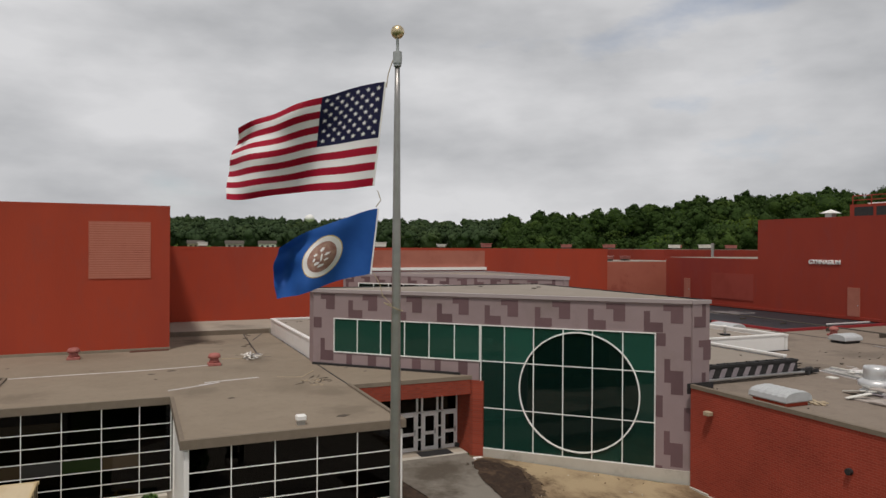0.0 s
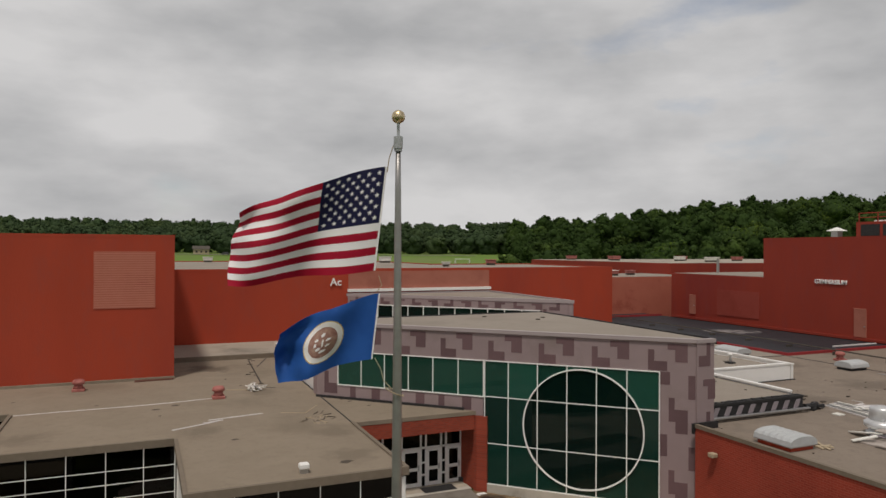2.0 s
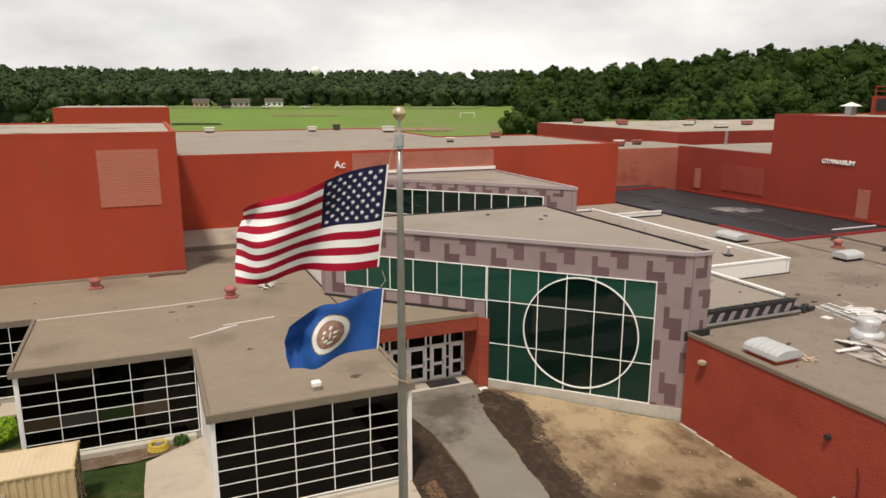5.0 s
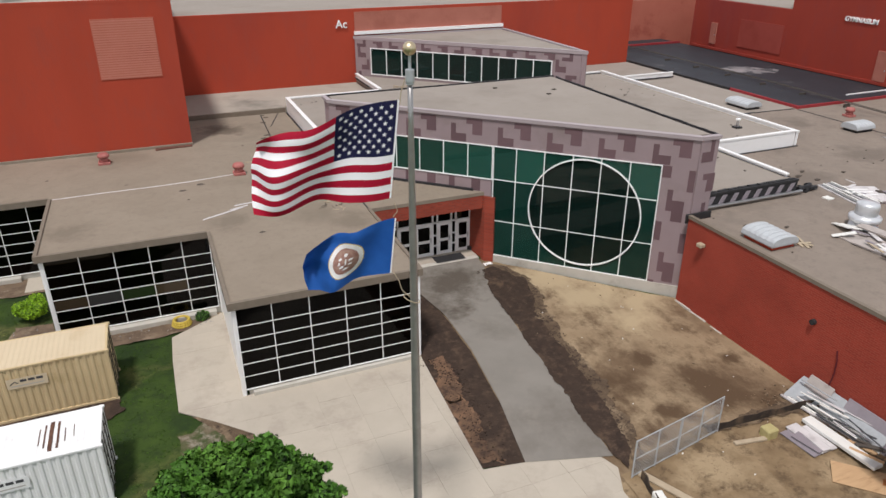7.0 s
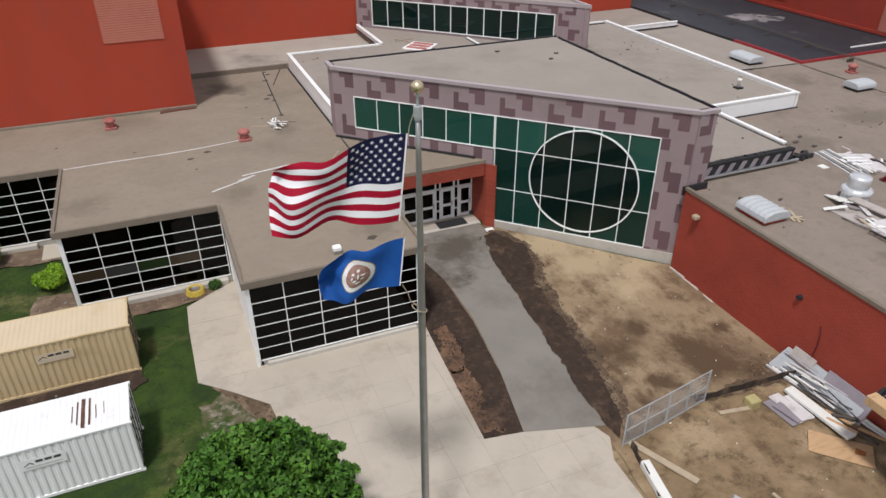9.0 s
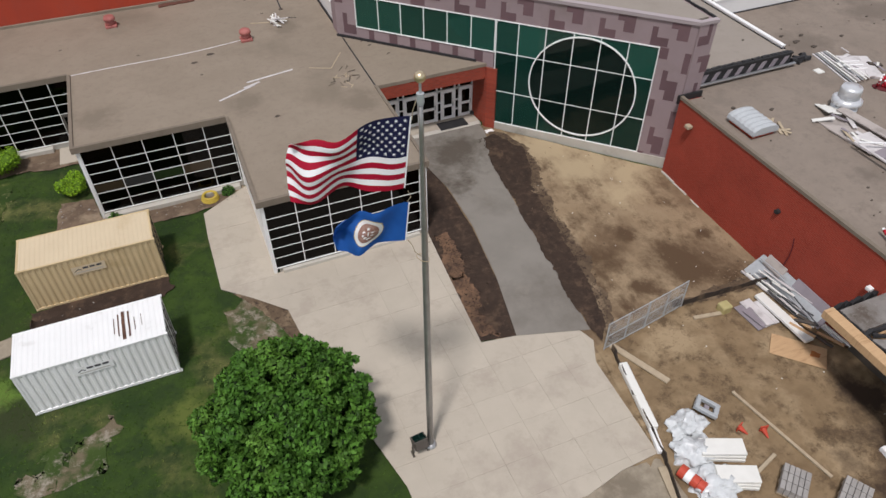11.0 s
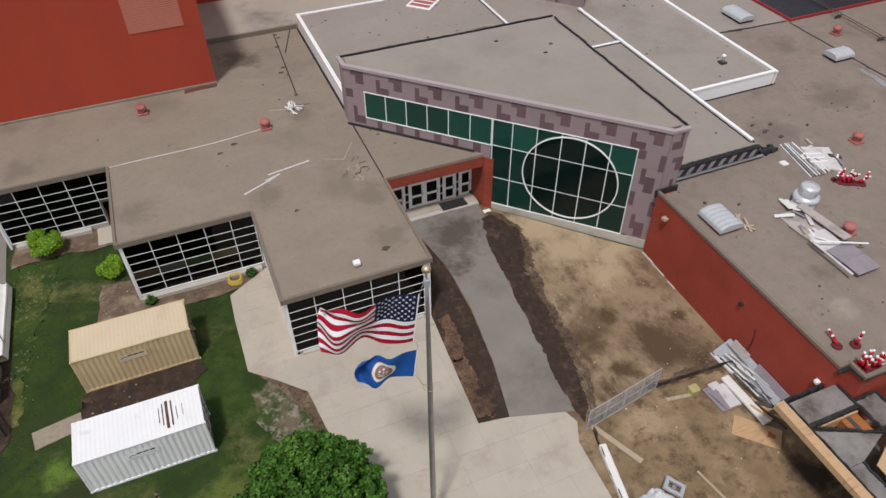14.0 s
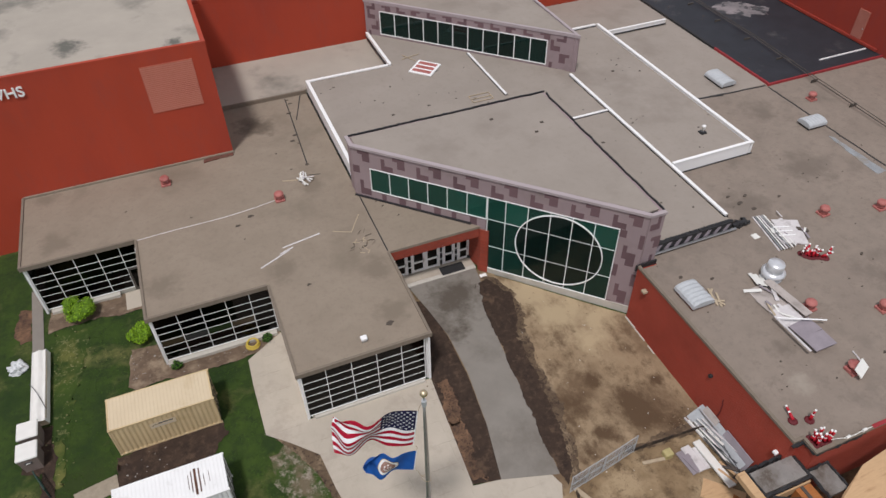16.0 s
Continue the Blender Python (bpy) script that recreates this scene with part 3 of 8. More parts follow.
patch("silt_trench", ragged([(19.6, 17.6), (22.0, 17.5), (25.4, 17.2), (25.4, 18.0), (22.0, 18.1), (19.6, 18.1)], 0.1, 0.3, 47), 0.13, M_MULCH_THIN, 0.3, 0.05, "dark turned soil along the silt fence", "soil")
patch("mulch_bed_right", ragged([(16.9, 33.9), (17.7, 34.1), (18.7, 32.2), (18.4, 30.4), (17.5, 28.7), (17.3, 26.6), (16.9, 23.4), (16.6, 20.6), (15.9, 18.3), (15.1, 17.3), (15.05, 18.3), (15.5, 23.0), (15.9, 27.5), (16.1, 30.3)], 0.09, 0.16, 5), 0.13, M_MULCH, 0.3, 0.04, "dark brown mulch strip beside the path", "mulch")
patch("mulch_bed_left", ragged([(10.6, 34.6), (12.6, 33.9), (12.9, 30.2), (12.9, 26.8), (12.5, 22.9), (11.8, 19.1), (9.95, 19.5), (10.5, 27.4)], 0.3, 0.04, 8), 0.068, M_MULCH, 0.3, 0.008, "dark brown mulch strip between wing and path", "mulch")
patch("dry_mulch_edge", ragged([(10.55, 27.2), (11.5, 26.5), (11.4, 23.5), (10.9, 21.4), (11.0, 19.4), (9.98, 19.55)], 0.07, 0.4, 11), 0.075, M_MULCH_RED, 0.3, 0.006, "reddish dry mulch beside the paving", "mulch")
patch("path", [(12.0, 35.58), (17.4, 35.58), (17.3, 34.5), (16.2, 30.4), (15.95, 27.6), (15.6, 23.0), (15.05, 18.1), (11.7, 19.1), (12.5, 22.9), (12.95, 26.8), (12.95, 30.2), (12.5, 33.0)], 0.1, M_PATH, 0.6, 0.0, "grey asphalt footpath sloping down from the doors", "path")
patch("gravel_strip", ragged([(14.2, 11.4), (12.4, 11.4), (10.6, 11.0), (8.6, 11.2), (7.0, 9.5), (7.0, 2.0), (14.2, 2.0)], 0.4, 0.12, 14), 0.05, M_GRAVEL, 0.5, 0.05, "brown gravel strip beside the paving", "gravel")
patch("planting_bed", ragged([(-7.6, 33.9), (-6.0, 34.2), (-0.6, 33.9), (2.2, 34.6), (2.2, 35.4), (-5.6, 35.4), (-5.9, 37.5), (-7.7, 37.7), (-8.0, 34.5)], 0.3, 0.16, 17), 0.07, M_BED, 0.35, 0.05, "bare brown planting bed with stones under the classroom windows", "soil")
patch("wing_bed", ragged([(-13.0, 41.5), (-11.6, 41.8), (-9.4, 41.6), (-6.0, 41.4), (-5.7, 43.6), (-12.9, 43.6)], 0.3, 0.16, 19), 0.07, M_BED, 0.35, 0.05, "bare planting bed along the wing", "soil")
patch("worn_lawn_edge", ragged([(0.1, 26.9), (1.1, 26.1), (2.35, 24.9), (2.7, 22.2), (3.4, 18.9), (2.6, 20.4), (1.9, 23.6), (1.2, 25.2)], 0.2, 0.14, 24), 0.06, M_MULCH_THIN, 0.3, 0.01, "dark bare soil along the edge of the paving", "soil")
patch("worn_lawn_patch", ragged([(0.3, 26.4), (1.9, 25.0), (2.4, 22.0), (1.0, 20.9), (-0.2, 23.0), (-0.6, 25.2)], 0.25, 0.45, 23), 0.05, M_TRAMPLED, 0.3, 0.01, "worn stony patch at the lawn edge", "soil")
patch("soil_between_containers", ragged([(-9.2, 29.3), (-5.0, 29.6), (-2.9, 29.5), (-2.6, 28.4), (-4.2, 27.0), (-5.4, 25.6), (-9.2, 25.5), (-9.3, 27.9)], 0.15, 0.25, 29), 0.06, M_MULCH, 0.35, 0.03, "dark trampled soil between two containers", "soil")
patch("bare_lawn_patch", ragged([(-9.3, 20.8), (-7.9, 21.0), (-6.4, 21.7), (-6.3, 20.4), (-7.4, 19.2), (-9.0, 19.6)], 0.1, 1.1, 33), 0.03, M_TRAMPLED, 0.25, 0.01, "trampled brown bare patch in the lawn", "soil")
patch("weedy_strip", ragged([(-12.95, 41.2), (-10.3, 40.6), (-10.6, 38.4), (-11.0, 36.0), (-12.0, 34.6), (-12.25, 31.0), (-12.4, 28.6), (-12.85, 28.6), (-12.8, 36.0)], 0.18, 0.7, 39), 0.03, M_WEEDY, 0.3, 0.01, "yellowed weedy strip strewn with cut stalks", "grass")
# mulch-dark sheet carries the shade on the ground by the cabinets
patch("shaded_yard_soil", ragged([(-14.6, 33.6), (-12.75, 33.2), (-12.6, 29.5), (-12.7, 27.5), (-13.2, 27.0), (-13.4, 30.0), (-14.4, 30.4)], 0.25, 0.2, 37), 0.05, M_MULCH, 0.3, 0.03, "dark soil patch standing for shade beside the utility cabinets", "soil")
patch("bare_yard_patch", ragged([(-14.2, 44.4), (-15.0, 44.6), (-15.3, 42.4), (-14.8, 41.2), (-14.1, 41.3)], 0.2, 0.2, 40), 0.04, M_MULCH_RED, 0.3, 0.01, "reddish bare soil beside the side footpath", "soil")
patch("side_walk", [(-14.25, 46.5), (-13.5, 46.5), (-13.25, 38.0), (-14.0, 38.0)], 0.05, M_PATH, 0.8, 0.0, "grey side footpath along the lawn", "path")


def build_plaza():
    """Concrete slabs with open joints on a darker bed."""
    outline = [(-0.36, 33.65), (2.3, 35.3), (2.3, 27.45), (10.55, 27.45), (10.03, 19.38), (11.95, 19.08), (13.4, 18.98), (14.5, 18.5), (14.85, 17.5), (14.3, 16.4), (14.15, 11.5), (12.4, 11.4), (10.6, 11.0), (8.6, 11.2), (7.0, 9.5), (6.5, 3.0), (4.6, 3.0), (4.4, 14.0), (3.4, 18.5), (2.6, 22.2), (2.3, 24.8), (0.9, 26.2), (-0.45, 27.4), (-0.45, 31.5)]
    bed = patch("plaza", outline, 0.075, M_PLAZA_BED, 1.2, 0.0, "buff concrete entrance plaza of square slabs", "pavement")
    size, gap = 1.55, 0.003
    x = -1.0
    while x < 15:
        y = 2.5
        while y < 36:
            cell = clip_cell(outline, x + gap, x + size - gap, y + gap, y + size - gap)
            if len(cell) >= 3 and abs(area(cell)) > 0.03:
                if area(cell) < 0:
                    cell = cell[::-1]
                bm = bmesh.new()
                lift = random.uniform(0.0, 0.006)
                low = [bm.verts.new((px, py, ground_z(px, py) + 0.04)) for px, py in cell]
                high = [bm.verts.new((px, py, ground_z(px, py) + 0.085 + lift)) for px, py in cell]
                bm.faces.new(high)
                for i in range(len(cell)):
                    bm.faces.new((low[i - 1], low[i], high[i], high[i - 1]))
                part("slab", bm, M_PLAZA, bed)
            y += size
        x += size


# ---- glazed walls ----
def on_face(o, way):
    """Maps along, out, up of a wall face to the world; way is the face's heading seen from outside, to the right."""
    w = Vector((way[0], way[1], 0)).normalized()
    out = Vector((w.y, -w.x, 0))
    return Matrix(((w.x, out.x, 0, o[0]), (w.y, out.y, 0, o[1]), (0, 0, 1, 0), (0, 0, 0, 1)))


M_BLIND_DIM = pane_glass("bronze_glass_before_grey_board", (0.04, 0.034, 0.032), (0.042, 0.041, 0.04), 0.8)
M_BLIND_TAN = pane_glass("bronze_glass_before_tan_board", (0.04, 0.034, 0.032), (0.05, 0.036, 0.022), 0.8)
M_BLIND_GREEN = pane_glass("bronze_glass_before_green_board", (0.04, 0.034, 0.032), (0.022, 0.036, 0.014), 0.8)


def window_wall(owner, face, s0, s1, rows, columns, glass, name="window_wall", bar=0.038, special=()):
    """A grid of panes between bars. rows: the heights of the cross bars from sill to head; columns: places of the uprights."""
    frame_bm = bmesh.new()
    for a, b, c, d in ((s0 - bar, s1 + bar, rows[0] - bar, rows[0]), (s0 - bar, s1 + bar, rows[-1], rows[-1] + bar), (s0 - bar, s0, rows[0], rows[-1]), (s1, s1 + bar, rows[0], rows[-1])):
        add_box(frame_bm, a, b, -0.08, 0.05, c, d, face)
    fr = part(name, frame_bm, M_MULLION, owner, "white aluminium frame with dark panes")
    for s in columns[1:-1]:
        part("mullion", box(s - bar / 2, s + bar / 2, -0.05, 0.03, rows[0], rows[-1], face), M_MULLION, fr)
    for z in rows[1:-1]:
        part("transom", box(s0, s1, -0.04, 0.014, z - bar / 2, z + bar / 2, face), M_MULLION, fr)
    for i in range(len(columns) - 1):
        for k in range(len(rows) - 1):
            mat = glass
            for si, sk, sm in special:
                if si == i and sk == k:
                    mat = sm
            pn = part("pane", box(columns[i] + 0.005, columns[i + 1] - 0.005, -0.02, 0.0, rows[k] + 0.005, rows[k + 1] - 0.005, face), mat, fr)
            pn.visible_shadow = False
    return fr


# ---- one-storey classroom wing ----
def build_classrooms():
    wing = thing("classroom_wing", (-1.5, 43, 0), "one-storey stepped classroom wing with flat gravel roof", "building")
    part("roof", prism([(-13.15, 43.65), (-5.55, 43.65), (-5.55, 35.45), (2.25, 35.45), (2.25, 27.45), (10.6, 27.45), (10.6, 35.38), (18.0, 35.38), (10.6, 42.6), (10.6, 58.7), (2.7, 58.7), (2.7, 52.0), (-13.15, 52.0)], 4.12, 4.33), M_ROOF_OLD, wing, "tan gravel roof with dark stains")
    edge = bmesh.new()
    stops = [(-13.3, 52.0), (-13.3, 43.5), (-5.7, 43.5), (-5.7, 35.3), (2.1, 35.3), (2.1, 27.3), (10.7, 27.3), (10.7, 35.3)]
    for a, b in zip(stops, stops[1:]):
        d = (Vector(b) - Vector(a)).normalized()
        if d.x > 0.5:
            poly = [(a[0], a[1]), (b[0], b[1]), (b[0], b[1] + 0.17), (a[0], a[1] + 0.17)]
        elif d.y < -0.5:
            poly = [(a[0], b[1] + 0.17), (a[0] + 0.17, b[1] + 0.17), (a[0] + 0.17, a[1]), (a[0], a[1])]
        else:
            poly = [(a[0] - 0.17, a[1] + 0.17), (a[0], a[1] + 0.17), (b[0], b[1]), (b[0] - 0.17, b[1])]
        add_prism(edge, poly, 4.08, 4.42)
    part("roof_edge", edge, M_EDGE, wing, "brown gravel stop and fascia")
    # solid walls: sides
    for x0, x1, y0, y1 in ((-13.1, -12.95, 43.82, 51.9), (-5.5, -5.35, 35.62, 43.7), (2.3, 2.45, 27.62, 35.5), (10.35, 10.5, 27.62, 36.8)):
        part("wall", box(x0, x1, y0, y1, -0.5, 4.11), M_WHITE, wing, "white-painted side wall")
    for x0, x1, y in ((-12.85, -5.5, 43.7), (-5.25, 2.3, 35.5), (2.55, 10.25, 27.5)):
        part("base_kerb", box(x0, x1, y, y + 0.25, -0.6, 0.02 if y > 30 else -0.04), M_CURB, wing, "pale concrete base under the windows")
    for x0, x1, y in ((-12.7, -8.0, 43.3), (-5.4, 2.0, 35.1), (2.7, 10.1, 27.28)):
        part("window_ledge", box(x0, x1, y, y + (0.38 if y > 30 else 0.2), -0.6, -0.03 if y > 30 else -0.1, None, 0.02), M_CURB, wing, "pale concrete ledge under the windows")
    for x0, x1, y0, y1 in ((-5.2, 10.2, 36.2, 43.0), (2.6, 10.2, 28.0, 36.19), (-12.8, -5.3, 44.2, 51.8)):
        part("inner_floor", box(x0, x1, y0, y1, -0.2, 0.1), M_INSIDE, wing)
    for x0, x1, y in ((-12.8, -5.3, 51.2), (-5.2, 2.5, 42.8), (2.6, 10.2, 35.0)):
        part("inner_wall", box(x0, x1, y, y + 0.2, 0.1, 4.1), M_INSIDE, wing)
    rows_a = [0.06, 0.66, 1.3, 1.93, 2.57, 3.18, 4.05]
    rows_b = [0.0, 0.64, 1.28, 1.91, 2.52, 3.17, 4.05]
    for y, rows, columns, special in ((43.7, rows_a, (-12.92, -11.48, -9.96, -8.43, -6.92, -5.62), ()),
                                      (35.5, rows_a, (-5.36, -3.86, -2.32, -0.74, 0.82, 2.14), ((0, 2, M_BLIND_TAN), (1, 2, M_BLIND_DIM), (3, 2, M_BLIND_TAN), (2, 2, M_BLIND_GREEN))),
                                      (27.5, rows_b, (2.42, 3.89, 5.49, 7.1, 8.71, 10.2), ())):
        face = on_face((columns[0], y), (1, 0))
        window_wall(wing, face, 0.0, columns[-1] - columns[0], rows, [c - columns[0] for c in columns], M_GLASS_BROWN, special=special)
    # corner posts
    for x, y in ((2.3, 27.5), (2.3, 35.5), (-5.5, 35.5), (-13.1, 43.7), (10.5, 27.5)):
        part("corner_post", box(x - 0.06, x + 0.1, y - 0.06, y + 0.12, -0.4, 3.98, None, 0.01), M_WHITE, wing)
    # glazed door of the far wing
    door = part("door", box(-6.9, -5.9, 43.6, 43.66, -0.25, 1.9), M_COPING, wing, "dark glazed side door in a frame")
    part("door_glass", box(-6.75, -6.05, 43.57, 43.6, 0.05, 1.75), M_GLASS_BROWN, door)
    part("threshold", box(-7.7, -5.75, 41.7, 43.55, -0.5, -0.22, None, 0.02), M_PLAZA, wing, "concrete landing before the door")
    lamp = part("wall_lamp", box(-5.85, -5.55, 43.1, 43.4, 3.55, 3.85, None, 0.03), M_WHITE, wing, "small white corner lamp")
    return wing


# ---- tall red hall ----
def build_red_hall():
    hall = thing("auditorium_block", (-12, 60, 0), "tall windowless red-painted masonry auditorium block", "building")
    part("wall", prism([(-34, 51.9), (2.75, 51.9), (2.75, 72.0), (-34, 72.0)], -0.5, 13.95), M_RED, hall, "red-painted masonry wall")
    part("roof", prism([(-33.7, 52.2), (2.45, 52.2), (2.45, 71.8), (-33.7, 71.8)], 13.9, 13.99), M_ROOF_TALL, hall, "pale grey ponded roof")
    cop = bmesh.new()
    add_ring_wall(cop, [(-34.01, 51.892), (2.762, 51.892), (2.762, 72.01), (-34.01, 72.01)], 13.9, 14.12, 0.28)
    part("coping", cop, M_RED, hall, "red metal coping")
    part("base_flashing", box(-13.1, 2.8, 51.72, 51.88, 4.2, 4.5), M_ROOF_OLD, hall)
    lou = part("louvre", box(-2.22, 1.55, 51.86, 51.9, 9.2, 13.0), M_RED_FADED, hall, "square pale red ventilation louvre")
    n = 24
    for i in range(n):
        z = 9.26 + 3.7 * i / n
        part("slat", box(-2.17, 1.5, 51.848, 51.859, z, z + 0.1), M_SLAT, lou)
    return hall


def lettering(owner, text, size, matrix, material, name="lettering", label="white raised letters"):
    cu = bpy.data.curves.new(name, "FONT")
    cu.body, cu.size, cu.extrude, cu.offset = text, size, 0.05, 0.012
    tmp = bpy.data.objects.new("tmp_text", cu)
    scene.collection.objects.link(tmp)
    bpy.context.view_layer.update()
    me = bpy.data.meshes.new_from_object(tmp.evaluated_get(bpy.context.evaluated_depsgraph_get()))
    bpy.data.objects.remove(tmp)
    bm = bmesh.new()
    bm.from_mesh(me)
    bmesh.ops.transform(bm, matrix=matrix, verts=bm.verts)
    return part(name, bm, material, owner, label)


# ---- rear range ----
def build_rear_range():
    rear = thing("rear_classroom_block", (25, 85, 0), "long two-storey red masonry block with flat gravel roof", "building")
    plan = [(2.76, 66.3), (50.0, 66.3), (50.0, 86.0), (36.0, 86.0), (36.0, 112.0), (2.76, 112.0)]
    part("wall", prism(plan, -0.5, 11.2), M_RED, rear, "red-painted masonry wall")
    part("roof", prism([(2.8, 66.6), (49.7, 66.6), (49.7, 85.7), (35.7, 85.7), (35.7, 111.7), (2.8, 111.7)], 11.1, 11.24), M_ROOF_NEW, rear, "tan gravel roof")
    cop = bmesh.new()
    add_ring_wall(cop, [(2.752, 66.292), (50.008, 66.292), (50.008, 86.008), (36.008, 86.008), (36.008, 112.01), (2.752, 112.01)], 11.1, 11.36, 0.3)
    part("coping", cop, M_RED, rear, "red metal coping")
    part("faded_wall_panel", box(19.0, 34.2, 66.22, 66.3, 9.3, 11.1), M_RED_PALE, rear, "faded pink stretch of wall")
    part("pilaster", box(2.9, 3.5, 66.0, 66.3, 5.3, 11.1), M_RED, rear)
    for x0, x1, z in ((18.9, 34.3, 9.22),):
        part("white_flashing", box(x0, x1, 65.95, 66.24, z - 0.12, z + 0.16), M_WHITE, rear, "white metal flashing strip")
    lettering(rear, "Ac", 1.0, Matrix.Translation((17.2, 66.2, 9.75)) @ Matrix.Rotation(radians(90), 4, "X"), M_WHITE)
    # further roofs behind
    far = thing("far_classroom_block", (100, 98, 0), "distant low red masonry block with grey roof", "building")
    part("wall", prism([(74, 84), (140, 84), (140, 125), (74, 125)], -0.5, 11.3), M_CRIMSON, far, "red-painted masonry wall")
    part("roof", prism([(74.3, 84.3), (139.7, 84.3), (139.7, 124.7), (74.3, 124.7)], 11.25, 11.36), M_ROOF_TALL, far, "grey gravel roof")
    hall2 = thing("rear_hall", (-5, 170, 0), "distant red masonry hall behind the auditorium", "building")
    part("wall", prism([(-15.5, 160), (6.0, 160), (6.0, 185), (-15.5, 185)], -0.5, 14.1), M_RED, hall2, "red-painted masonry wall")
    part("roof", prism([(-15.2, 160.3), (5.7, 160.3), (5.7, 184.7), (-15.2, 184.7)], 14.0, 14.15), M_ROOF_TALL, hall2)
    mid = thing("gym_annex", (62, 84, 0), "recessed red masonry annex behind the dark roof", "building")
    part("wall", prism([(50.2, 78.0), (74.0, 78.0), (74.0, 90.0), (50.2, 90.0)], -0.5, 9.6), M_RED_FADED, mid, "faded red masonry wall")
    part("roof", prism([(50.4, 78.3), (73.8, 78.3), (73.8, 89.8), (50.4, 89.8)], 9.5, 9.66), M_ROOF_NEW, mid, "tan gravel roof")
    return rear


# ---- gymnasium ----
def build_gym():
    gym = thing("gymnasium", (85, 45, 0), "tall red masonry gymnasium with flat roof", "building")
    part("wall", prism([(64, 24), (112, 24), (112, 57.8), (64, 57.8)], -0.5, 14.5), M_CRIMSON, gym, "red-painted masonry wall")
    part("roof", prism([(64.3, 24.3), (111.7, 24.3), (111.7, 57.5), (64.3, 57.5)], 14.4, 14.53), M_ROOF_TALL, gym)
    cop = bmesh.new()
    add_ring_wall(cop, [(63.99, 23.99), (112.01, 23.99), (112.01, 57.81), (63.99, 57.81)], 14.4, 14.66, 0.3)
    part("coping", cop, M_CRIMSON, gym, "red metal coping")
    part("lower_wall", prism([(64.05, 57.8), (100, 57.8), (100, 72.5), (64.05, 72.5)], -0.5, 10.3), M_CRIMSON, gym, "lower red masonry wall")
    part("lower_roof", prism([(64.4, 57.8), (99.7, 57.8), (99.7, 72.2), (64.4, 72.2)], 10.25, 10.36), M_ROOF_NEW, gym)
    part("faded_wall_panel", box(63.98, 64.05, 58.4, 64.6, 5.6, 8.6), M_CRIMSON_FADED, gym, "faded patch of the wall")
    for y, z0, h, w in ((46.4, 5.0, 2.75, 1.25), (68.6, 5.35, 2.4, 1.0)):
        dr = part("door", box(63.9, 64.03, y - w / 2, y + w / 2, z0, z0 + h, None, 0.02), M_RED_PALE, gym, "pale pink steel door")
        part("door_handle", box(63.84, 63.9, y - w / 2 + 0.1, y - w / 2 + 0.2, z0 + 1.0, z0 + 1.12), M_STEEL, dr)
    lettering(gym, "GYMNASIUM", 0.62, Matrix.Translation((63.95, 51.35, 9.95)) @ Matrix.Rotation(radians(-90), 4, "Z") @ Matrix.Rotation(radians(90), 4, "X"), M_WHITE)
    part("base_flashing", box(63.8, 64.0, 43.6, 72.0, 4.7, 4.95), M_CRIMSON, gym, "red flashing at the roof")
    pent = thing("roof_penthouse", (80, 49, 14.5), "dark red penthouse with roof rail on the gymnasium", "penthouse")
    part("wall", box(76, 86, 44, 55.6, 14.5, 16.6), M_CRIMSON, pent)
    for i in range(4):
        part("louvre", box(75.92, 76.0, 45 + 2.6 * i, 47.2 + 2.6 * i, 15.0, 16.3), M_BLACK, pent)
    rail = bmesh.new()
    for i in range(6):
        add_tube(rail, (76.2, 44.2 + 2.24 * i, 16.6), (76.2, 44.2 + 2.24 * i, 17.6), 0.06, sides=6)
    add_tube(rail, (76.2, 44.2, 17.6), (76.2, 55.4, 17.6), 0.06, sides=6)
    add_tube(rail, (76.2, 44.2, 17.1), (76.2, 55.4, 17.1), 0.05, sides=6)
    part("rail", rail, M_CRIMSON, pent)
    part("roof_cap", box(77, 85, 44.6, 54.2, 16.6, 16.78, None, 0.04), M_WHITE, pent, "white roof cap")
    cup = thing("roof_cupola", (72, 55, 14.5), "square pale roof ventilator with a pyramid cap", "ventilator")
    part("body", box(71.6, 72.4, 54.6, 55.4, 14.5, 15.5), M_STEEL, cup)
    cap = bmesh.new()
    pts = [cap.verts.new(p) for p in ((71.2, 54.2, 15.5), (72.8, 54.2, 15.5), (72.8, 55.8, 15.5), (71.2, 55.8, 15.5), (72, 55, 15.95))]
    cap.faces.new(pts[3::-1])
    for i in range(4):
        cap.faces.new((pts[i], pts[(i + 1) % 4], pts[4]))
    part("cap", cap, M_WHITE, cup)
    return gym


# ---- panelled glass lobby ----
LOBBY_LEFT, LOBBY_RIGHT = (10.45, 42.45), (25.74, 27.4)
POLY_TOP = [(0, 0.6), (0.36, 0.6), (0.36, 0), (0.95, 0), (0.95, 0.9), (0, 0.9)]
POLY_FOOT = [(0, 0), (0.92, 0), (0.92, 0.48), (0.3, 0.48), (0.3, 1.04), (0, 1.04)]
POLY_STEP = [(0, 0.57), (0.32, 0.57), (0.32, 0), (0.9, 0), (0.9, 1.18), (0.28, 1.18), (0.28, 1.75), (0, 1.75)]
POLY_BLOCK = [(0, 0), (0.36, 0), (0.36, 0.7), (0, 0.7)]


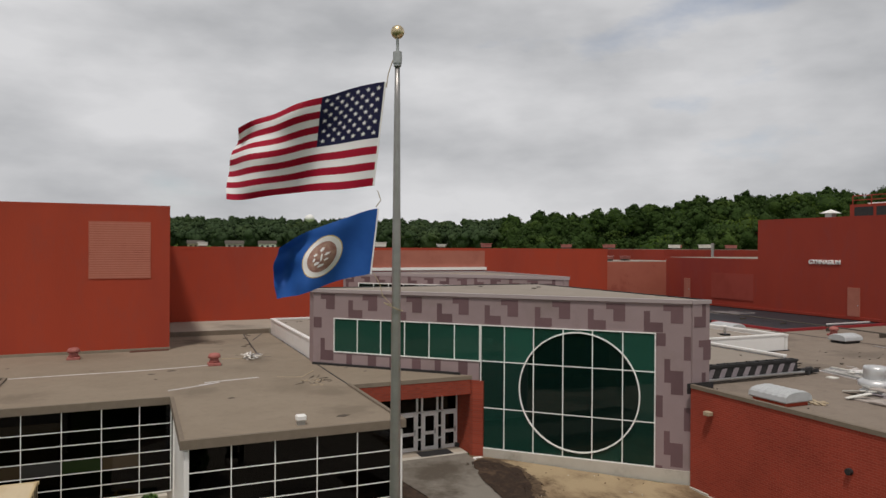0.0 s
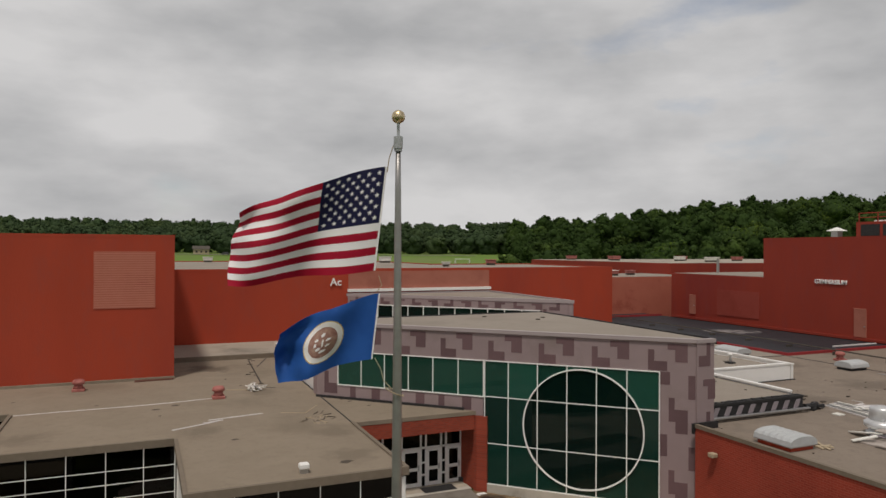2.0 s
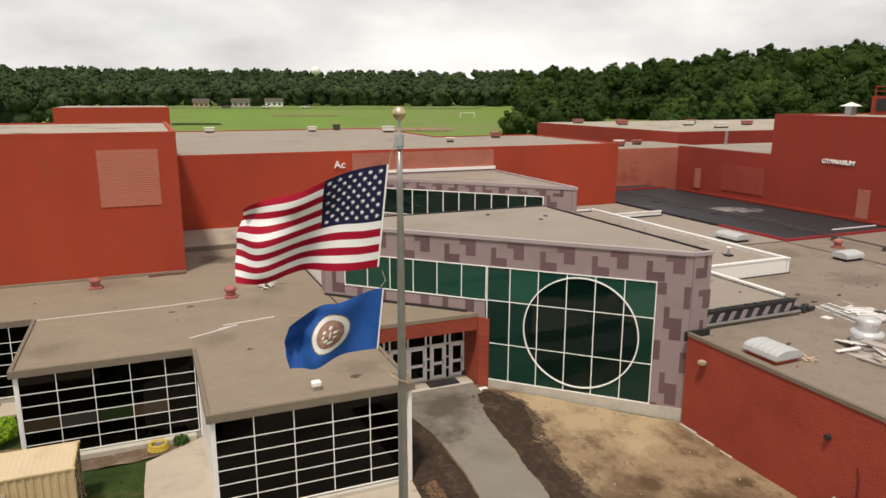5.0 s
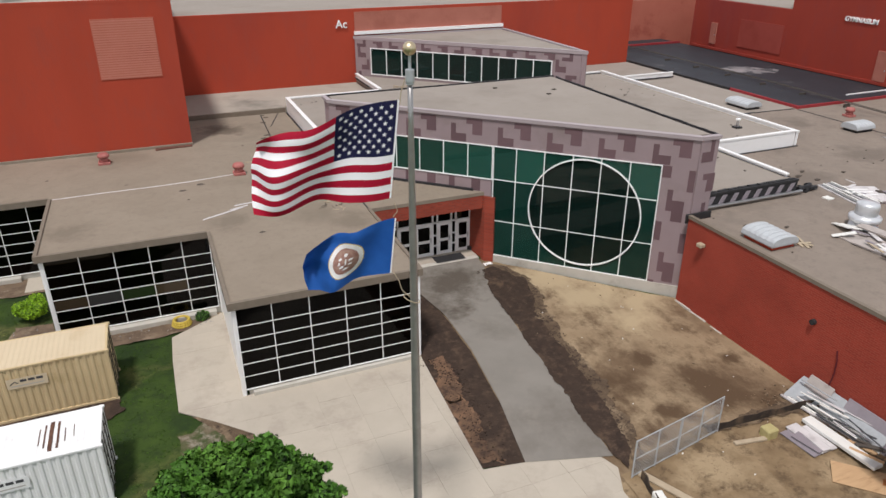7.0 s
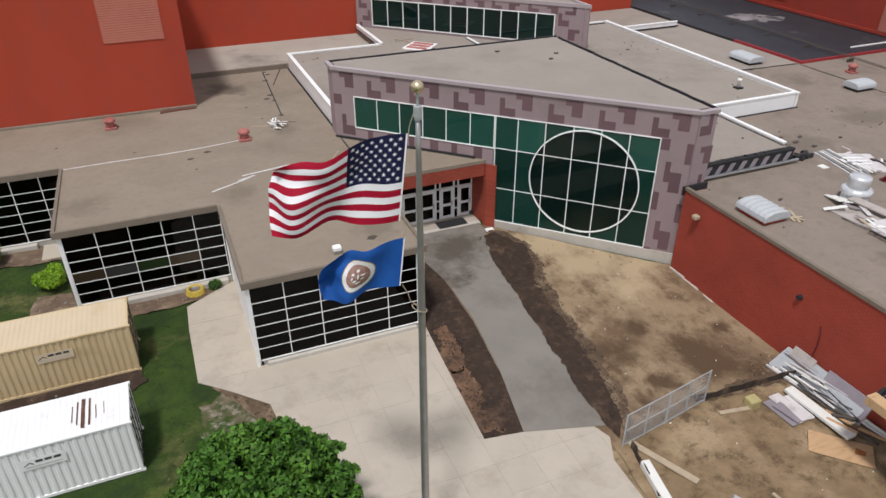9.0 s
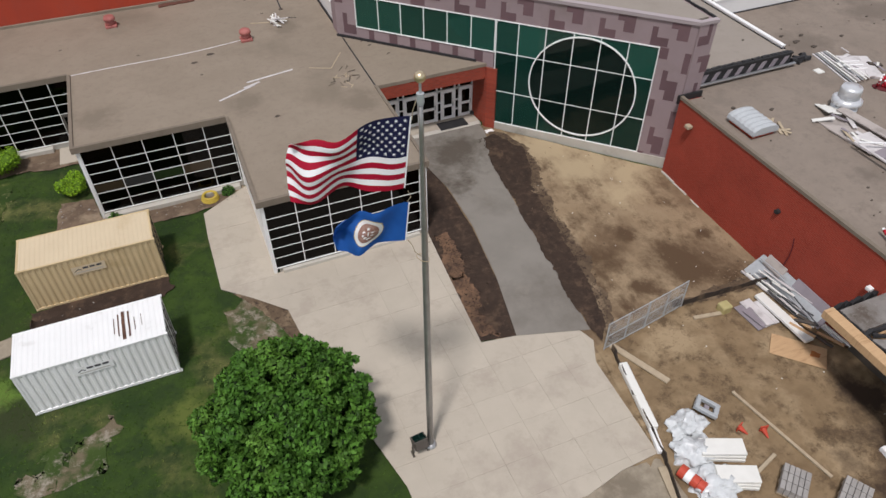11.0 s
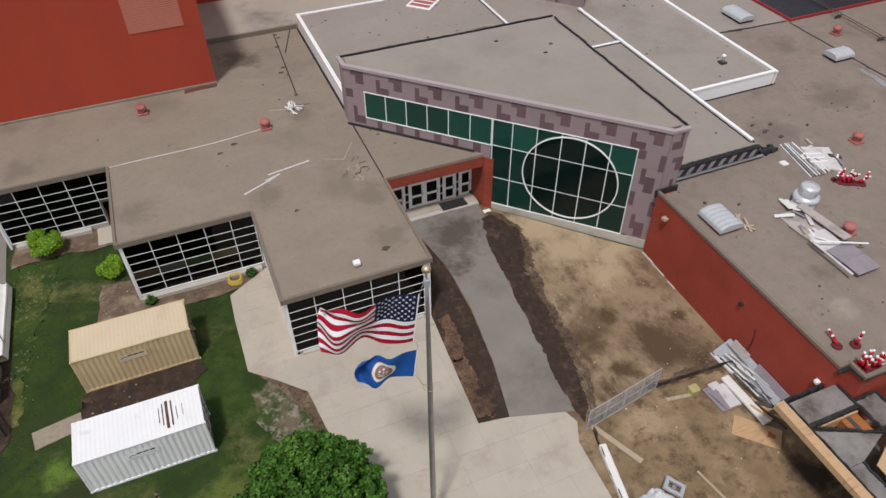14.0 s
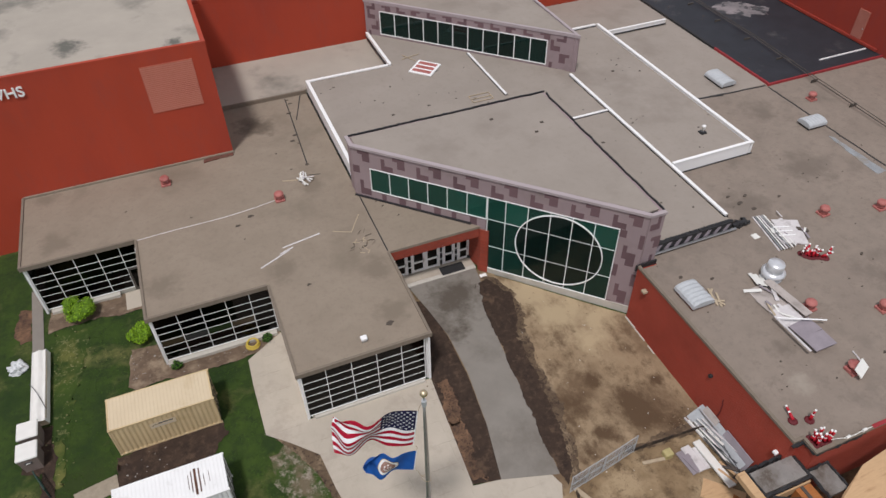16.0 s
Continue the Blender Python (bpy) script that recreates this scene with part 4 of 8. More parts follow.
def camo_panel(owner, face, s, z, shape, scale=(1, 1), flip=False):
    pts = [((0.86 - a if flip else a) * scale[0] + s, b * scale[1] + z) for a, b in shape]
    if flip:
        pts = pts[::-1]
    bm = bmesh.new()
    a = [bm.verts.new((p, 0.0, q)) for p, q in pts]
    b = [bm.verts.new((p, 0.012, q)) for p, q in pts]
    bm.faces.new(b)
    for i in range(len(pts)):
        bm.faces.new((a[i - 1], a[i], b[i], b[i - 1]))
    bmesh.ops.transform(bm, matrix=face, verts=bm.verts)
    return part("panel", bm, M_MAUVE_DARK, owner)


def build_lobby():
    lobby = thing("glass_lobby", (20, 38, 0), "wedge-shaped entrance lobby with patterned mauve panels and green glass", "building")
    face = on_face(LOBBY_LEFT, (LOBBY_RIGHT[0] - LOBBY_LEFT[0], LOBBY_RIGHT[1] - LOBBY_LEFT[1]))
    length = math.hypot(LOBBY_RIGHT[0] - LOBBY_LEFT[0], LOBBY_RIGHT[1] - LOBBY_LEFT[1])
    strip = [1.46 + 1.515 * i for i in range(7)]
    cols = [10.62, 11.92, 13.53, 15.11, 16.64, 18.17, 19.73]
    t = 0.35
    label = "mauve-grey panel cladding with darker stepped panels"
    fw = part("wall", box(0, length, -t, 0, 7.16, 8.68, face), M_MAUVE, lobby, label)
    pier_l = part("wall", box(0, strip[0] - 0.06, -t, 0, -0.4, 7.16, face), M_MAUVE, lobby, label)
    low_band = part("wall", box(strip[0] - 0.06, strip[-1] - 0.06, -t, 0, 4.1, 5.12, face), M_MAUVE, lobby, label)
    pier_r = part("wall", box(cols[-1] + 0.06, length, -t, 0, -0.4, 7.16, face), M_MAUVE, lobby, label)
    side = part("side_wall", box(LOBBY_RIGHT[0] + 0.02, 26.85, 27.32, 27.67, -0.4, 8.68), M_MAUVE, lobby, "mauve-grey panel cladding")
    for x0, x1, y0, y1 in ((26.5, 26.85, 27.67, 43.7), (10.75, 26.5, 43.35, 43.7), (10.5, 10.75, 42.5, 43.7)):
        part("side_wall", box(x0, x1, y0, y1, 0, 8.72), M_MAUVE, lobby, "mauve-grey panel cladding")
    part("plinth", box(strip[-1], length, -0.2, 0.06, -0.5, 0.39, face), M_CURB, lobby, "pale concrete plinth under the glass")
    # black strip paints the shadow line along the wall's foot
    part("foot_flashing", box(-0.02, 9.4, 0.004, 0.12, 4.3, 4.46, face), M_BLACK, lobby, "black strip painted for shade where wall meets roof")
    # roof with sloping metal edge
    part("roof", prism([(10.75, 43.45), (10.75, 42.5), (25.8, 27.77), (26.6, 27.77), (26.6, 43.45)], 8.7, 8.82), M_ROOF_NEW, lobby, "clean tan gravel roof")
    cop = bmesh.new()
    add_prism(cop, [(10.35, 42.41), (25.71, 27.3), (25.94, 27.54), (10.6, 42.64)], 8.66, 8.85)
    add_prism(cop, [(25.72, 27.29), (26.9, 27.24), (26.9, 27.55), (25.96, 27.55)], 8.66, 8.845)
    add_prism(cop, [(10.35, 42.42), (10.62, 42.66), (10.62, 43.75), (10.35, 43.75)], 8.66, 8.84)
    part("coping", cop, M_MAUVE_COPING, lobby, "lilac-grey metal coping")
    tar = bmesh.new()
    add_prism(tar, ragged([(10.63, 43.64), (26.9, 43.64), (26.9, 43.73), (10.63, 43.73)], 0.2, 0.07, 41), 8.7, 8.86)
    add_prism(tar, ragged([(26.83, 27.5), (26.91, 27.5), (26.91, 43.45), (26.83, 43.45)], 0.2, 0.07, 43), 8.7, 8.855)
    part("tar_edge", tar, M_BLACK, lobby, "black tar line along the roof edge")
    # darker panels: a cap and a foot shape by turns, 2.8 m apart
    for i in range(8):
        camo_panel(fw, face, 0.5 + 2.805 * i, 7.67, POLY_TOP)
        if i < 7:
            camo_panel(fw, face, 2.37 + 2.805 * i, 7.2, POLY_FOOT)
        if 1 <= i < 4:
            camo_panel(low_band, face, 0.86 + 2.805 * i, 4.36, POLY_BLOCK, (1.5, 1.0))
            camo_panel(low_band, face, -0.55 + 2.805 * i, 4.36, POLY_BLOCK)
    camo_panel(pier_l, face, 0.02, 6.54, POLY_BLOCK, (1.5, 0.9))
    camo_panel(pier_l, face, 0.5, 4.62, POLY_FOOT, (0.95, 1.25))
    camo_panel(pier_r, face, cols[-1] + 0.06, 6.52, POLY_BLOCK, (1.3, 0.9))
    for z in (0.53, 4.13):
        camo_panel(pier_r, face, 20.2, z, POLY_STEP)
        camo_panel(pier_r, face, cols[-1] + 0.06, z - 1.18 if z > 1 else z - 0.7, POLY_BLOCK, (0.95, 1.55 if z > 1 else 1.0))
    camo_panel(pier_r, face, 21.12, 5.86, POLY_BLOCK, (0.9, 1.68))
    camo_panel(pier_r, face, 21.14, 2.36, POLY_BLOCK, (0.85, 1.64))
    ret = on_face((LOBBY_RIGHT[0] + 0.02, 27.32), (1, 0))
    for i, z in enumerate((0.5, 2.36, 4.1, 5.86, 7.5)):
        camo_panel(side, ret, 0.15 + 0.25 * (i % 2), z, POLY_TOP if i % 2 else POLY_FOOT, (0.8, 1.1), i % 2 == 0)
    # glazing
    upper = window_wall(lobby, face, strip[0], strip[-1] - 0.06, [5.18, 7.11], [*strip[:-1], strip[-1] - 0.06], M_GLASS_GREEN, "strip_window", 0.055)
    big = window_wall(lobby, face, cols[0], cols[-1], [0.45, 2.63, 5.18, 7.11], cols, M_GLASS_GREEN, "curtain_wall", 0.055, [(i, k, M_GLASS_DEEP) for i in range(6) for k in (0, 1)])
    ring, disc = bmesh.new(), bmesh.new()
    cs, cz, r = 15.9, 3.86, 3.12
    n = 72
    rows = [[], [], [], []]
    for i in range(n):
        a = 2 * math.pi * i / n
        for row, (rr, o) in zip(rows, ((r - 0.035, 0.0), (r - 0.035, 0.09), (r + 0.035, 0.09), (r + 0.035, 0.0))):
            row.append(ring.verts.new(face @ Vector((cs + rr * math.cos(a), o, cz + rr * math.sin(a)))))
    for j in range(4):
        for i in range(n):
            ring.faces.new((rows[j][i], rows[j][(i + 1) % n], rows[(j + 1) % 4][(i + 1) % n], rows[(j + 1) % 4][i]))
    part("ring", ring, M_MULLION, big, "large white metal circle")
    for o in (0.006, 0.012):
        vs = [disc.verts.new(face @ Vector((cs + (r - 0.04) * math.cos(2 * math.pi * i / n), o, cz + (r - 0.04) * math.sin(2 * math.pi * i / n)))) for i in range(n)]
        disc.faces.new(vs)
    dk = part("dark_disc", disc, M_GLASS_DARK, big, "darker smoked glass within the circle")
    dk.visible_shadow = False
    # inside
    part("inner_floor", prism([(12.0, 42.1), (26.0, 28.2), (26.4, 28.2), (26.4, 42.1)], -0.1, 0.3), M_INSIDE, lobby)
    part("upper_floor", prism([(11.2, 42.1), (14.2, 39.2), (26.4, 39.2), (26.4, 42.1)], 4.5, 4.8), M_INSIDE_PALE, lobby)
    part("ceiling", prism([(11.4, 42.1), (26.0, 27.9), (26.4, 27.9), (26.4, 42.1)], 7.5, 7.6), M_INSIDE_PALE, lobby)
    return lobby


def build_clerestory():
    cl = thing("clerestory", (29, 60, 5.4), "raised wedge-shaped clerestory with patterned mauve panels and windows", "building")
    a, b = (18.9, 66.1), (34.25, 50.75)
    face = on_face(a, (1, -1))
    length = math.hypot(b[0] - a[0], b[1] - a[1])
    s0, s1 = 1.7, 18.8
    wall = bmesh.new()
    add_box(wall, 0, length, -0.3, 0, 7.98, 8.75, face)
    add_box(wall, 0, length, -0.3, 0, 4.6, 5.62, face)
    add_box(wall, 0, s0 - 0.06, -0.3, 0, 5.62, 7.98, face)
    add_box(wall, s1 + 0.06, length, -0.3, 0, 5.62, 7.98, face)
    fw = part("wall", wall, M_MAUVE, cl, "mauve-grey panel cladding with darker stepped panels")
    part("side_wall", box(33.95, 34.25, 50.95, 66.2, 4.6, 8.75), M_MAUVE, cl)
    part("roof", prism([(19.4, 66.15), (34.05, 51.5), (34.05, 66.15)], 8.72, 8.84), M_ROOF_NEW, cl, "clean tan gravel roof")
    cop = bmesh.new()
    add_ring_wall(cop, [(18.8, 66.18), (34.3, 50.6), (34.4, 66.18)], 8.7, 8.98, 0.25)
    part("coping", cop, M_MAUVE_COPING, cl, "lilac-grey metal coping")
    for k in range(13):
        camo_panel(fw, face, 0.3 + 1.62 * k, 8.05, POLY_TOP if k % 2 else POLY_FOOT, (1.0, 0.6), k % 3 == 0)
    for i, z in enumerate((4.9, 6.0, 7.1)):
        camo_panel(fw, face, s1 + 0.35 + 1.0 * (i % 2), z, POLY_TOP if i % 2 else POLY_FOOT, (1.0, 1.0), i % 2 == 1)
        camo_panel(fw, face, 0.3 + 0.4 * (i % 2), z, POLY_FOOT, (0.9, 0.9), i % 2 == 1)
    cols = [s0 + (s1 - s0) * i / 11 for i in range(12)]
    window_wall(cl, face, s0, s1, [5.66, 7.94], cols, M_GLASS_DARK, "strip_window", 0.08)
    part("inner_floor", prism([(19.6, 66.0), (33.9, 51.7), (33.9, 66.0)], 5.3, 5.42), M_INSIDE, cl)
    return cl


def white_kerb(x0, x1, y0, y1, z0, z1):
    k = thing("white_parapet", ((x0 + x1) / 2, (y0 + y1) / 2, z0), "white metal-capped roof parapet kerb", "parapet", "white parapets on the lobby roofs", "structure")
    part("cap", box(x0, x1, y0, y1, z1 - 0.12, z1, None, 0.01), M_WHITE, k)
    part("upstand", box(x0 + 0.04, x1 - 0.04, y0 + 0.04, y1 - 0.04, z0, z1 - 0.12), M_WHITE, k)
    # thin black strip all round the parapet's foot
    part("foot_flashing", box(x0 - 0.05, x1 + 0.05, y0 - 0.05, y1 + 0.05, z0 - 0.02, z0 + 0.06), M_BLACK, k, "black strip at the foot")
    return k


def build_lobby_roofs():
    low = thing("lobby_roof_deck", (26, 52, 4), "raised flat gravel roof around the lobby", "roof")
    part("deck", prism([(10.82, 43.72), (26.9, 43.72), (26.9, 28.0), (33.55, 28.0), (33.55, 66.2), (18.9, 66.2), (18.9, 58.75), (10.82, 58.75)], 3.9, 5.36), M_ROOF_NEW, low, "tan gravel deck")
    part("side_deck", prism([(33.56, 35.0), (41.25, 35.0), (41.25, 58.3), (33.56, 58.3)], 3.9, 5.3), M_ROOF_NEW, low, "tan gravel deck")
    part("rear_deck", prism([(2.78, 58.85), (18.88, 58.85), (18.88, 66.28), (2.78, 66.28)], 3.9, 4.7), M_ROOF_TALL, low, "pale grey deck behind the hall")
    part("seam", box(2.8, 10.6, 58.66, 58.84, 4.3, 4.69), M_EDGE, low, "black tar line")
    for args in ((10.75, 11.05, 43.75, 58.95, 4.2, 5.5), (11.06, 18.7, 58.67, 58.95, 5.2, 5.5), (18.71, 19.01, 58.67, 65.9, 5.2, 5.62), (33.7, 41.1, 34.86, 35.12, 4.5, 5.66),
                 (41.11, 41.4, 34.86, 58.3, 4.5, 5.6), (33.42, 33.68, 28.5, 50.4, 5.3, 5.56), (29.9, 33.4, 43.7, 43.9, 5.36, 5.5), (26.5, 26.7, 49.6, 58.0, 5.36, 5.5),
                 (41.42, 49.0, 57.2, 57.4, 4.6, 5.1), (34.4, 41.1, 58.32, 58.54, 5.3, 5.52)):
        white_kerb(*args)
    # stripped edge with dark framing towards the brick wing
    strip = thing("stripped_roof_edge", (30, 27.9, 4.6), "stripped roof edge with dark framing and metal gutter", "roof edge")
    part("backing", box(26.9, 33.7, 27.86, 27.98, 4.6, 5.3), M_BLACK, strip)
    for i in range(8):
        x = 27.2 + 0.82 * i
        part("brace", prism([(0, 0), (0.3, 0), (0.55, 0.5), (0.25, 0.5)], 0, 0.05, Matrix.Translation((x, 27.86, 4.72)) @ Matrix.Rotation(radians(90), 4, "X")), M_SHEET_MAUVE, strip)
    part("gutter", box(26.9, 34.0, 27.6, 27.78, 4.66, 4.78, None, 0.03), M_STEEL, strip, "galvanised metal gutter")
    part("lip", box(26.9, 33.7, 27.8, 28.05, 5.3, 5.42), M_BLACK, strip)
    for k, (a, b) in enumerate((((33.75, 28.3), (34.6, 28.15)), ((34.3, 27.8), (35.3, 28.3)), ((34.5, 28.4), (35.4, 27.9)), ((34.9, 27.75), (35.2, 28.5)), ((33.9, 27.95), (34.9, 28.0)))):
        part("torn_end", torn_bar(Vector((*a, 4.5 + 0.06 * k)), Vector((*b, 4.52 + 0.05 * k)), 0.3, 0.2), M_BLACK, strip, "torn black membrane scrap")
    for i in range(9):
        part("scrap", torn_bar(Vector((27.3 + 0.7 * i, 27.99, 5.42)), Vector((27.9 + 0.7 * i, 28.02, 5.42)), 0.22, 0.07), M_BLACK, strip)


def build_entrance():
    ent = thing("entrance_porch", (14, 36, 0), "recessed brick entrance porch with white doors", "entrance")
    part("lintel", box(10.55, 17.55, 35.4, 35.75, 3.32, 4.11), M_BRICK_CANOPY, ent, "orange-red brick lintel")
    part("side_wall", prism([(17.42, 36.9), (17.72, 35.76), (18.15, 35.5), (17.9, 36.9)], -0.4, 4.09), M_BRICK_CANOPY, ent, "orange-red brick side wall")
    part("pier", prism([(17.56, 35.5), (17.62, 35.24), (18.04, 34.83), (18.25, 35.0), (18.0, 35.5)], -0.4, 4.09), M_BRICK_CANOPY, ent, "orange-red brick pier")
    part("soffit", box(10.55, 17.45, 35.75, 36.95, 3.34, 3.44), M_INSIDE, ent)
    part("landing", prism([(10.6, 35.95), (17.5, 35.95), (17.45, 36.95), (10.6, 36.95)], -0.5, 0.05), M_PLAZA, ent, "grey concrete landing")
    part("landing_edge", box(10.6, 17.5, 35.59, 35.948, -0.5, 0.052, None, 0.02), M_CURB, ent, "pale concrete front edge of the landing")
    part("landing_step", box(17.38, 17.92, 34.42, 34.8, -0.4, 0.02, None, 0.03), M_WHITE, ent, "white-painted kerb stone")
    part("door_mat", box(14.8, 16.7, 35.72, 36.6, 0.05, 0.075, None, 0.008), M_BLACK, ent, "dark door mat")
    fr = bmesh.new()
    for x in (10.95, 11.3, 12.4, 12.75, 13.85, 14.98, 15.28, 16.2, 16.5, 17.42):
        add_box(fr, x - 0.05, x + 0.05, 36.85, 37.0, 0.05, 3.33)
    for z in (2.17, 3.28):
        add_box(fr, 10.9, 17.45, 36.85, 37.0, z - 0.05, z + 0.05)
    part("door_frame", fr, M_WHITE, ent, "white door frame with side lights")
    part("transom_glass", box(10.95, 17.42, 36.93, 36.95, 2.22, 3.23), M_GLASS_BROWN, ent, "dark glass above the doors")
    for x, w in ((11.35, 1.0), (12.8, 1.0), (13.9, 1.03), (15.33, 0.82), (16.55, 0.82)):
        d = bmesh.new()
        for a, b, c, e in ((0, 0.14, 0, 2.05), (w - 0.14, w, 0, 2.05), (0.14, w - 0.14, 0, 0.2), (0.14, w - 0.14, 1.9, 2.05), (0.14, w - 0.14, 0.86, 1.04)):
            add_box(d, x + a, x + b, 36.86, 36.94, 0.06 + c, 0.06 + e)
        leaf = part("door", d, M_WHITE, ent, "white two-panel glazed entrance door")
        part("door_glass", box(x + 0.14, x + w - 0.14, 36.89, 36.91, 0.26, 0.92), M_GLASS_BROWN, leaf)
        part("door_glass", box(x + 0.14, x + w - 0.14, 36.89, 36.91, 1.1, 1.96), M_GLASS_BROWN, leaf)
        part("door_handle", box(x + w - 0.12, x + w - 0.06, 36.8, 36.86, 0.95, 1.25), M_STEEL, leaf)
    for x, w in ((11.0, 0.25), (12.45, 0.25), (15.03, 0.2), (16.25, 0.2)):
        part("side_light", box(x, x + w, 36.89, 36.91, 0.1, 2.11), M_GLASS_BROWN, ent)
        for z in (0.62, 1.3):
            part("side_light_bar", box(x, x + w, 36.87, 36.93, z, z + 0.1), M_WHITE, ent)
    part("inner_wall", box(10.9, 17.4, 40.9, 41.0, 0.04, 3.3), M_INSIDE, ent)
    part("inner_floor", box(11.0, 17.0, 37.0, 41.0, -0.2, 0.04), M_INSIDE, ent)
    return ent


def build_brick_wing():
    wing = thing("brick_wing", (45, 28, 0), "one-storey red brick wing with flat gravel roof", "building")
    plan = [(25.45, 12.7), (26.1, 12.7), (26.1, 11.75), (95, 11.75), (95, 43.3), (50.2, 43.3), (50.2, 66.2), (33.6, 66.2), (33.6, 28.0), (26.9, 28.0), (26.9, 27.1), (25.45, 27.1)]
    part("wall", prism(plan, -0.6, 4.42), M_BRICK, wing, "painted red brick wall")
    part("roof", prism([(25.6, 12.8), (26.2, 12.8), (26.2, 11.9), (94.8, 11.9), (94.8, 43.2), (33.6, 43.2), (33.6, 27.95), (26.9, 27.95), (26.9, 26.95), (25.6, 26.95)], 4.4, 4.5), M_ROOF, wing, "tan gravel roof with dark stains")
    part("rear_roof", prism([(33.6, 43.2), (50.1, 43.2), (50.1, 66.2), (33.6, 66.2)], 4.4, 4.5), M_ROOF_NEW, wing, "clean tan gravel roof")
    cop = bmesh.new()
    add_box(cop, 25.4, 25.6, 12.62, 27.08, 4.6, 4.78)
    add_box(cop, 25.61, 26.0, 12.62, 12.8, 4.6, 4.76)
    add_box(cop, 26.02, 26.2, 11.68, 12.8, 4.6, 4.76)
    add_box(cop, 26.21, 95, 11.68, 11.88, 4.6, 4.76)
    part("coping", cop, M_EDGE, wing, "dull brown metal coping")
    up = bmesh.new()
    add_box(up, 25.45, 25.58, 12.7, 27.08, 4.42, 4.6)
    add_box(up, 26.22, 95, 11.75, 11.86, 4.42, 4.6)
    part("upstand", up, M_BRICK, wing, "painted red brick upstand")
    part("end_flashing", box(25.3, 26.9, 27.09, 27.19, 4.3, 4.8), M_BLACK, wing)
    pipe = bmesh.new()
    add_tube(pipe, (25.5, 18.78, 2.98), (25.28, 18.78, 2.98), 0.13, sides=12)
    part("vent_pipe", pipe, M_BLACK, wing, "dark vent pipe through the wall")
    cable = bmesh.new()
    add_path_tube(cable, [(25.43, 17.42, 2.32), (25.41, 17.3, 1.9), (25.4, 17.26, 1.3), (25.39, 17.34, 0.6), (25.36, 17.5, -0.28)], 0.028, 6)
    part("wall_cable", cable, M_RED_DARK, wing, "dark red cable hanging on the wall")
    part("wall_box", box(25.2, 25.44, 13.05, 13.3, 2.92, 3.1, None, 0.02), M_WHITE, wing, "small white box on the wall")
    lamp = part("wall_lamp", box(25.1, 25.42, 25.6, 25.95, 3.55, 3.75, None, 0.03), M_LUMBER, wing, "small tan wall lamp")
    for k in range(3):
        ya = 23.5 + 1.19 * k
        part("footing", box(25.34, 25.44, ya, ya + 1.185, -0.7, ground_z(25.3, ya + 0.6) + 0.07 + 0.04 * k, None, 0.015), M_CURB, wing, "pale concrete footing")
    deck = thing("dark_roof_deck", (57, 58, 4.4), "black membrane roof deck with red kerbs", "roof")
    part("deck", prism([(50.3, 42.95), (64, 42.95), (64, 78), (50.3, 78)], 3.5, 4.62), M_ROOF_DARK, deck, "black membrane")
    for x0, x1, y0, y1 in ((50.0, 64, 42.75, 42.9), (50.1, 50.25, 42.91, 50.6)):
        part("kerb", box(x0, x1, y0, y1, 4.45, 4.74, None, 0.02), M_KERB_RED, deck, "crimson metal kerb")
    part("kerb", box(50.05, 50.28, 50.7, 66.2, 4.45, 4.72), M_BLACK, deck, "black metal kerb")
    part("kerb", box(50.4, 64, 74.2, 74.5, 4.45, 4.85), M_KERB_RED, deck, "crimson metal kerb")
    part("patch", prism(ragged([(55.6, 57.2), (58.0, 55.4), (60.4, 54.8), (61.4, 55.8), (60.4, 57.6), (58.0, 59.2), (56.2, 59.0)], 0.35, 0.55, 51), 4.6, 4.628), M_DECK_PATCH, deck, "pale grey puddle with its sheen in the colour")
    part("white_pipe", box(57.8, 63.6, 44.5, 44.62, 4.62, 4.72), M_WHITE, deck, "thin white pipe on the membrane")
    seam = bmesh.new()
    add_prism(seam, ragged([(49.85, 29.0), (50.0, 29.0), (50.02, 42.6), (49.87, 42.6)], 0.5, 0.06, 53), 4.48, 4.515)
    add_prism(seam, ragged([(41.7, 43.35), (49.9, 42.85), (49.9, 43.0), (41.7, 43.55)], 0.4, 0.07, 55), 4.48, 4.53)
    part("seam", seam, M_BLACK, deck)
    return wing


build_classrooms()
hall = build_red_hall()
lettering(hall, "WHS", 1.05, Matrix.Translation((-12.2, 51.84, 12.55)) @ Matrix.Rotation(radians(90), 4, "X"), M_WHITE)
build_rear_range()
build_gym()
build_lobby()
build_clerestory()
build_lobby_roofs()
build_entrance()
build_brick_wing()


# ---- flagpole and flags ----
POLE = (5.91, 15.36)
LEFT = Vector((-0.925, 0.38, 0.0))      # the way the wind carries the flags
DEPTH = Vector((0.38, 0.925, 0.0))


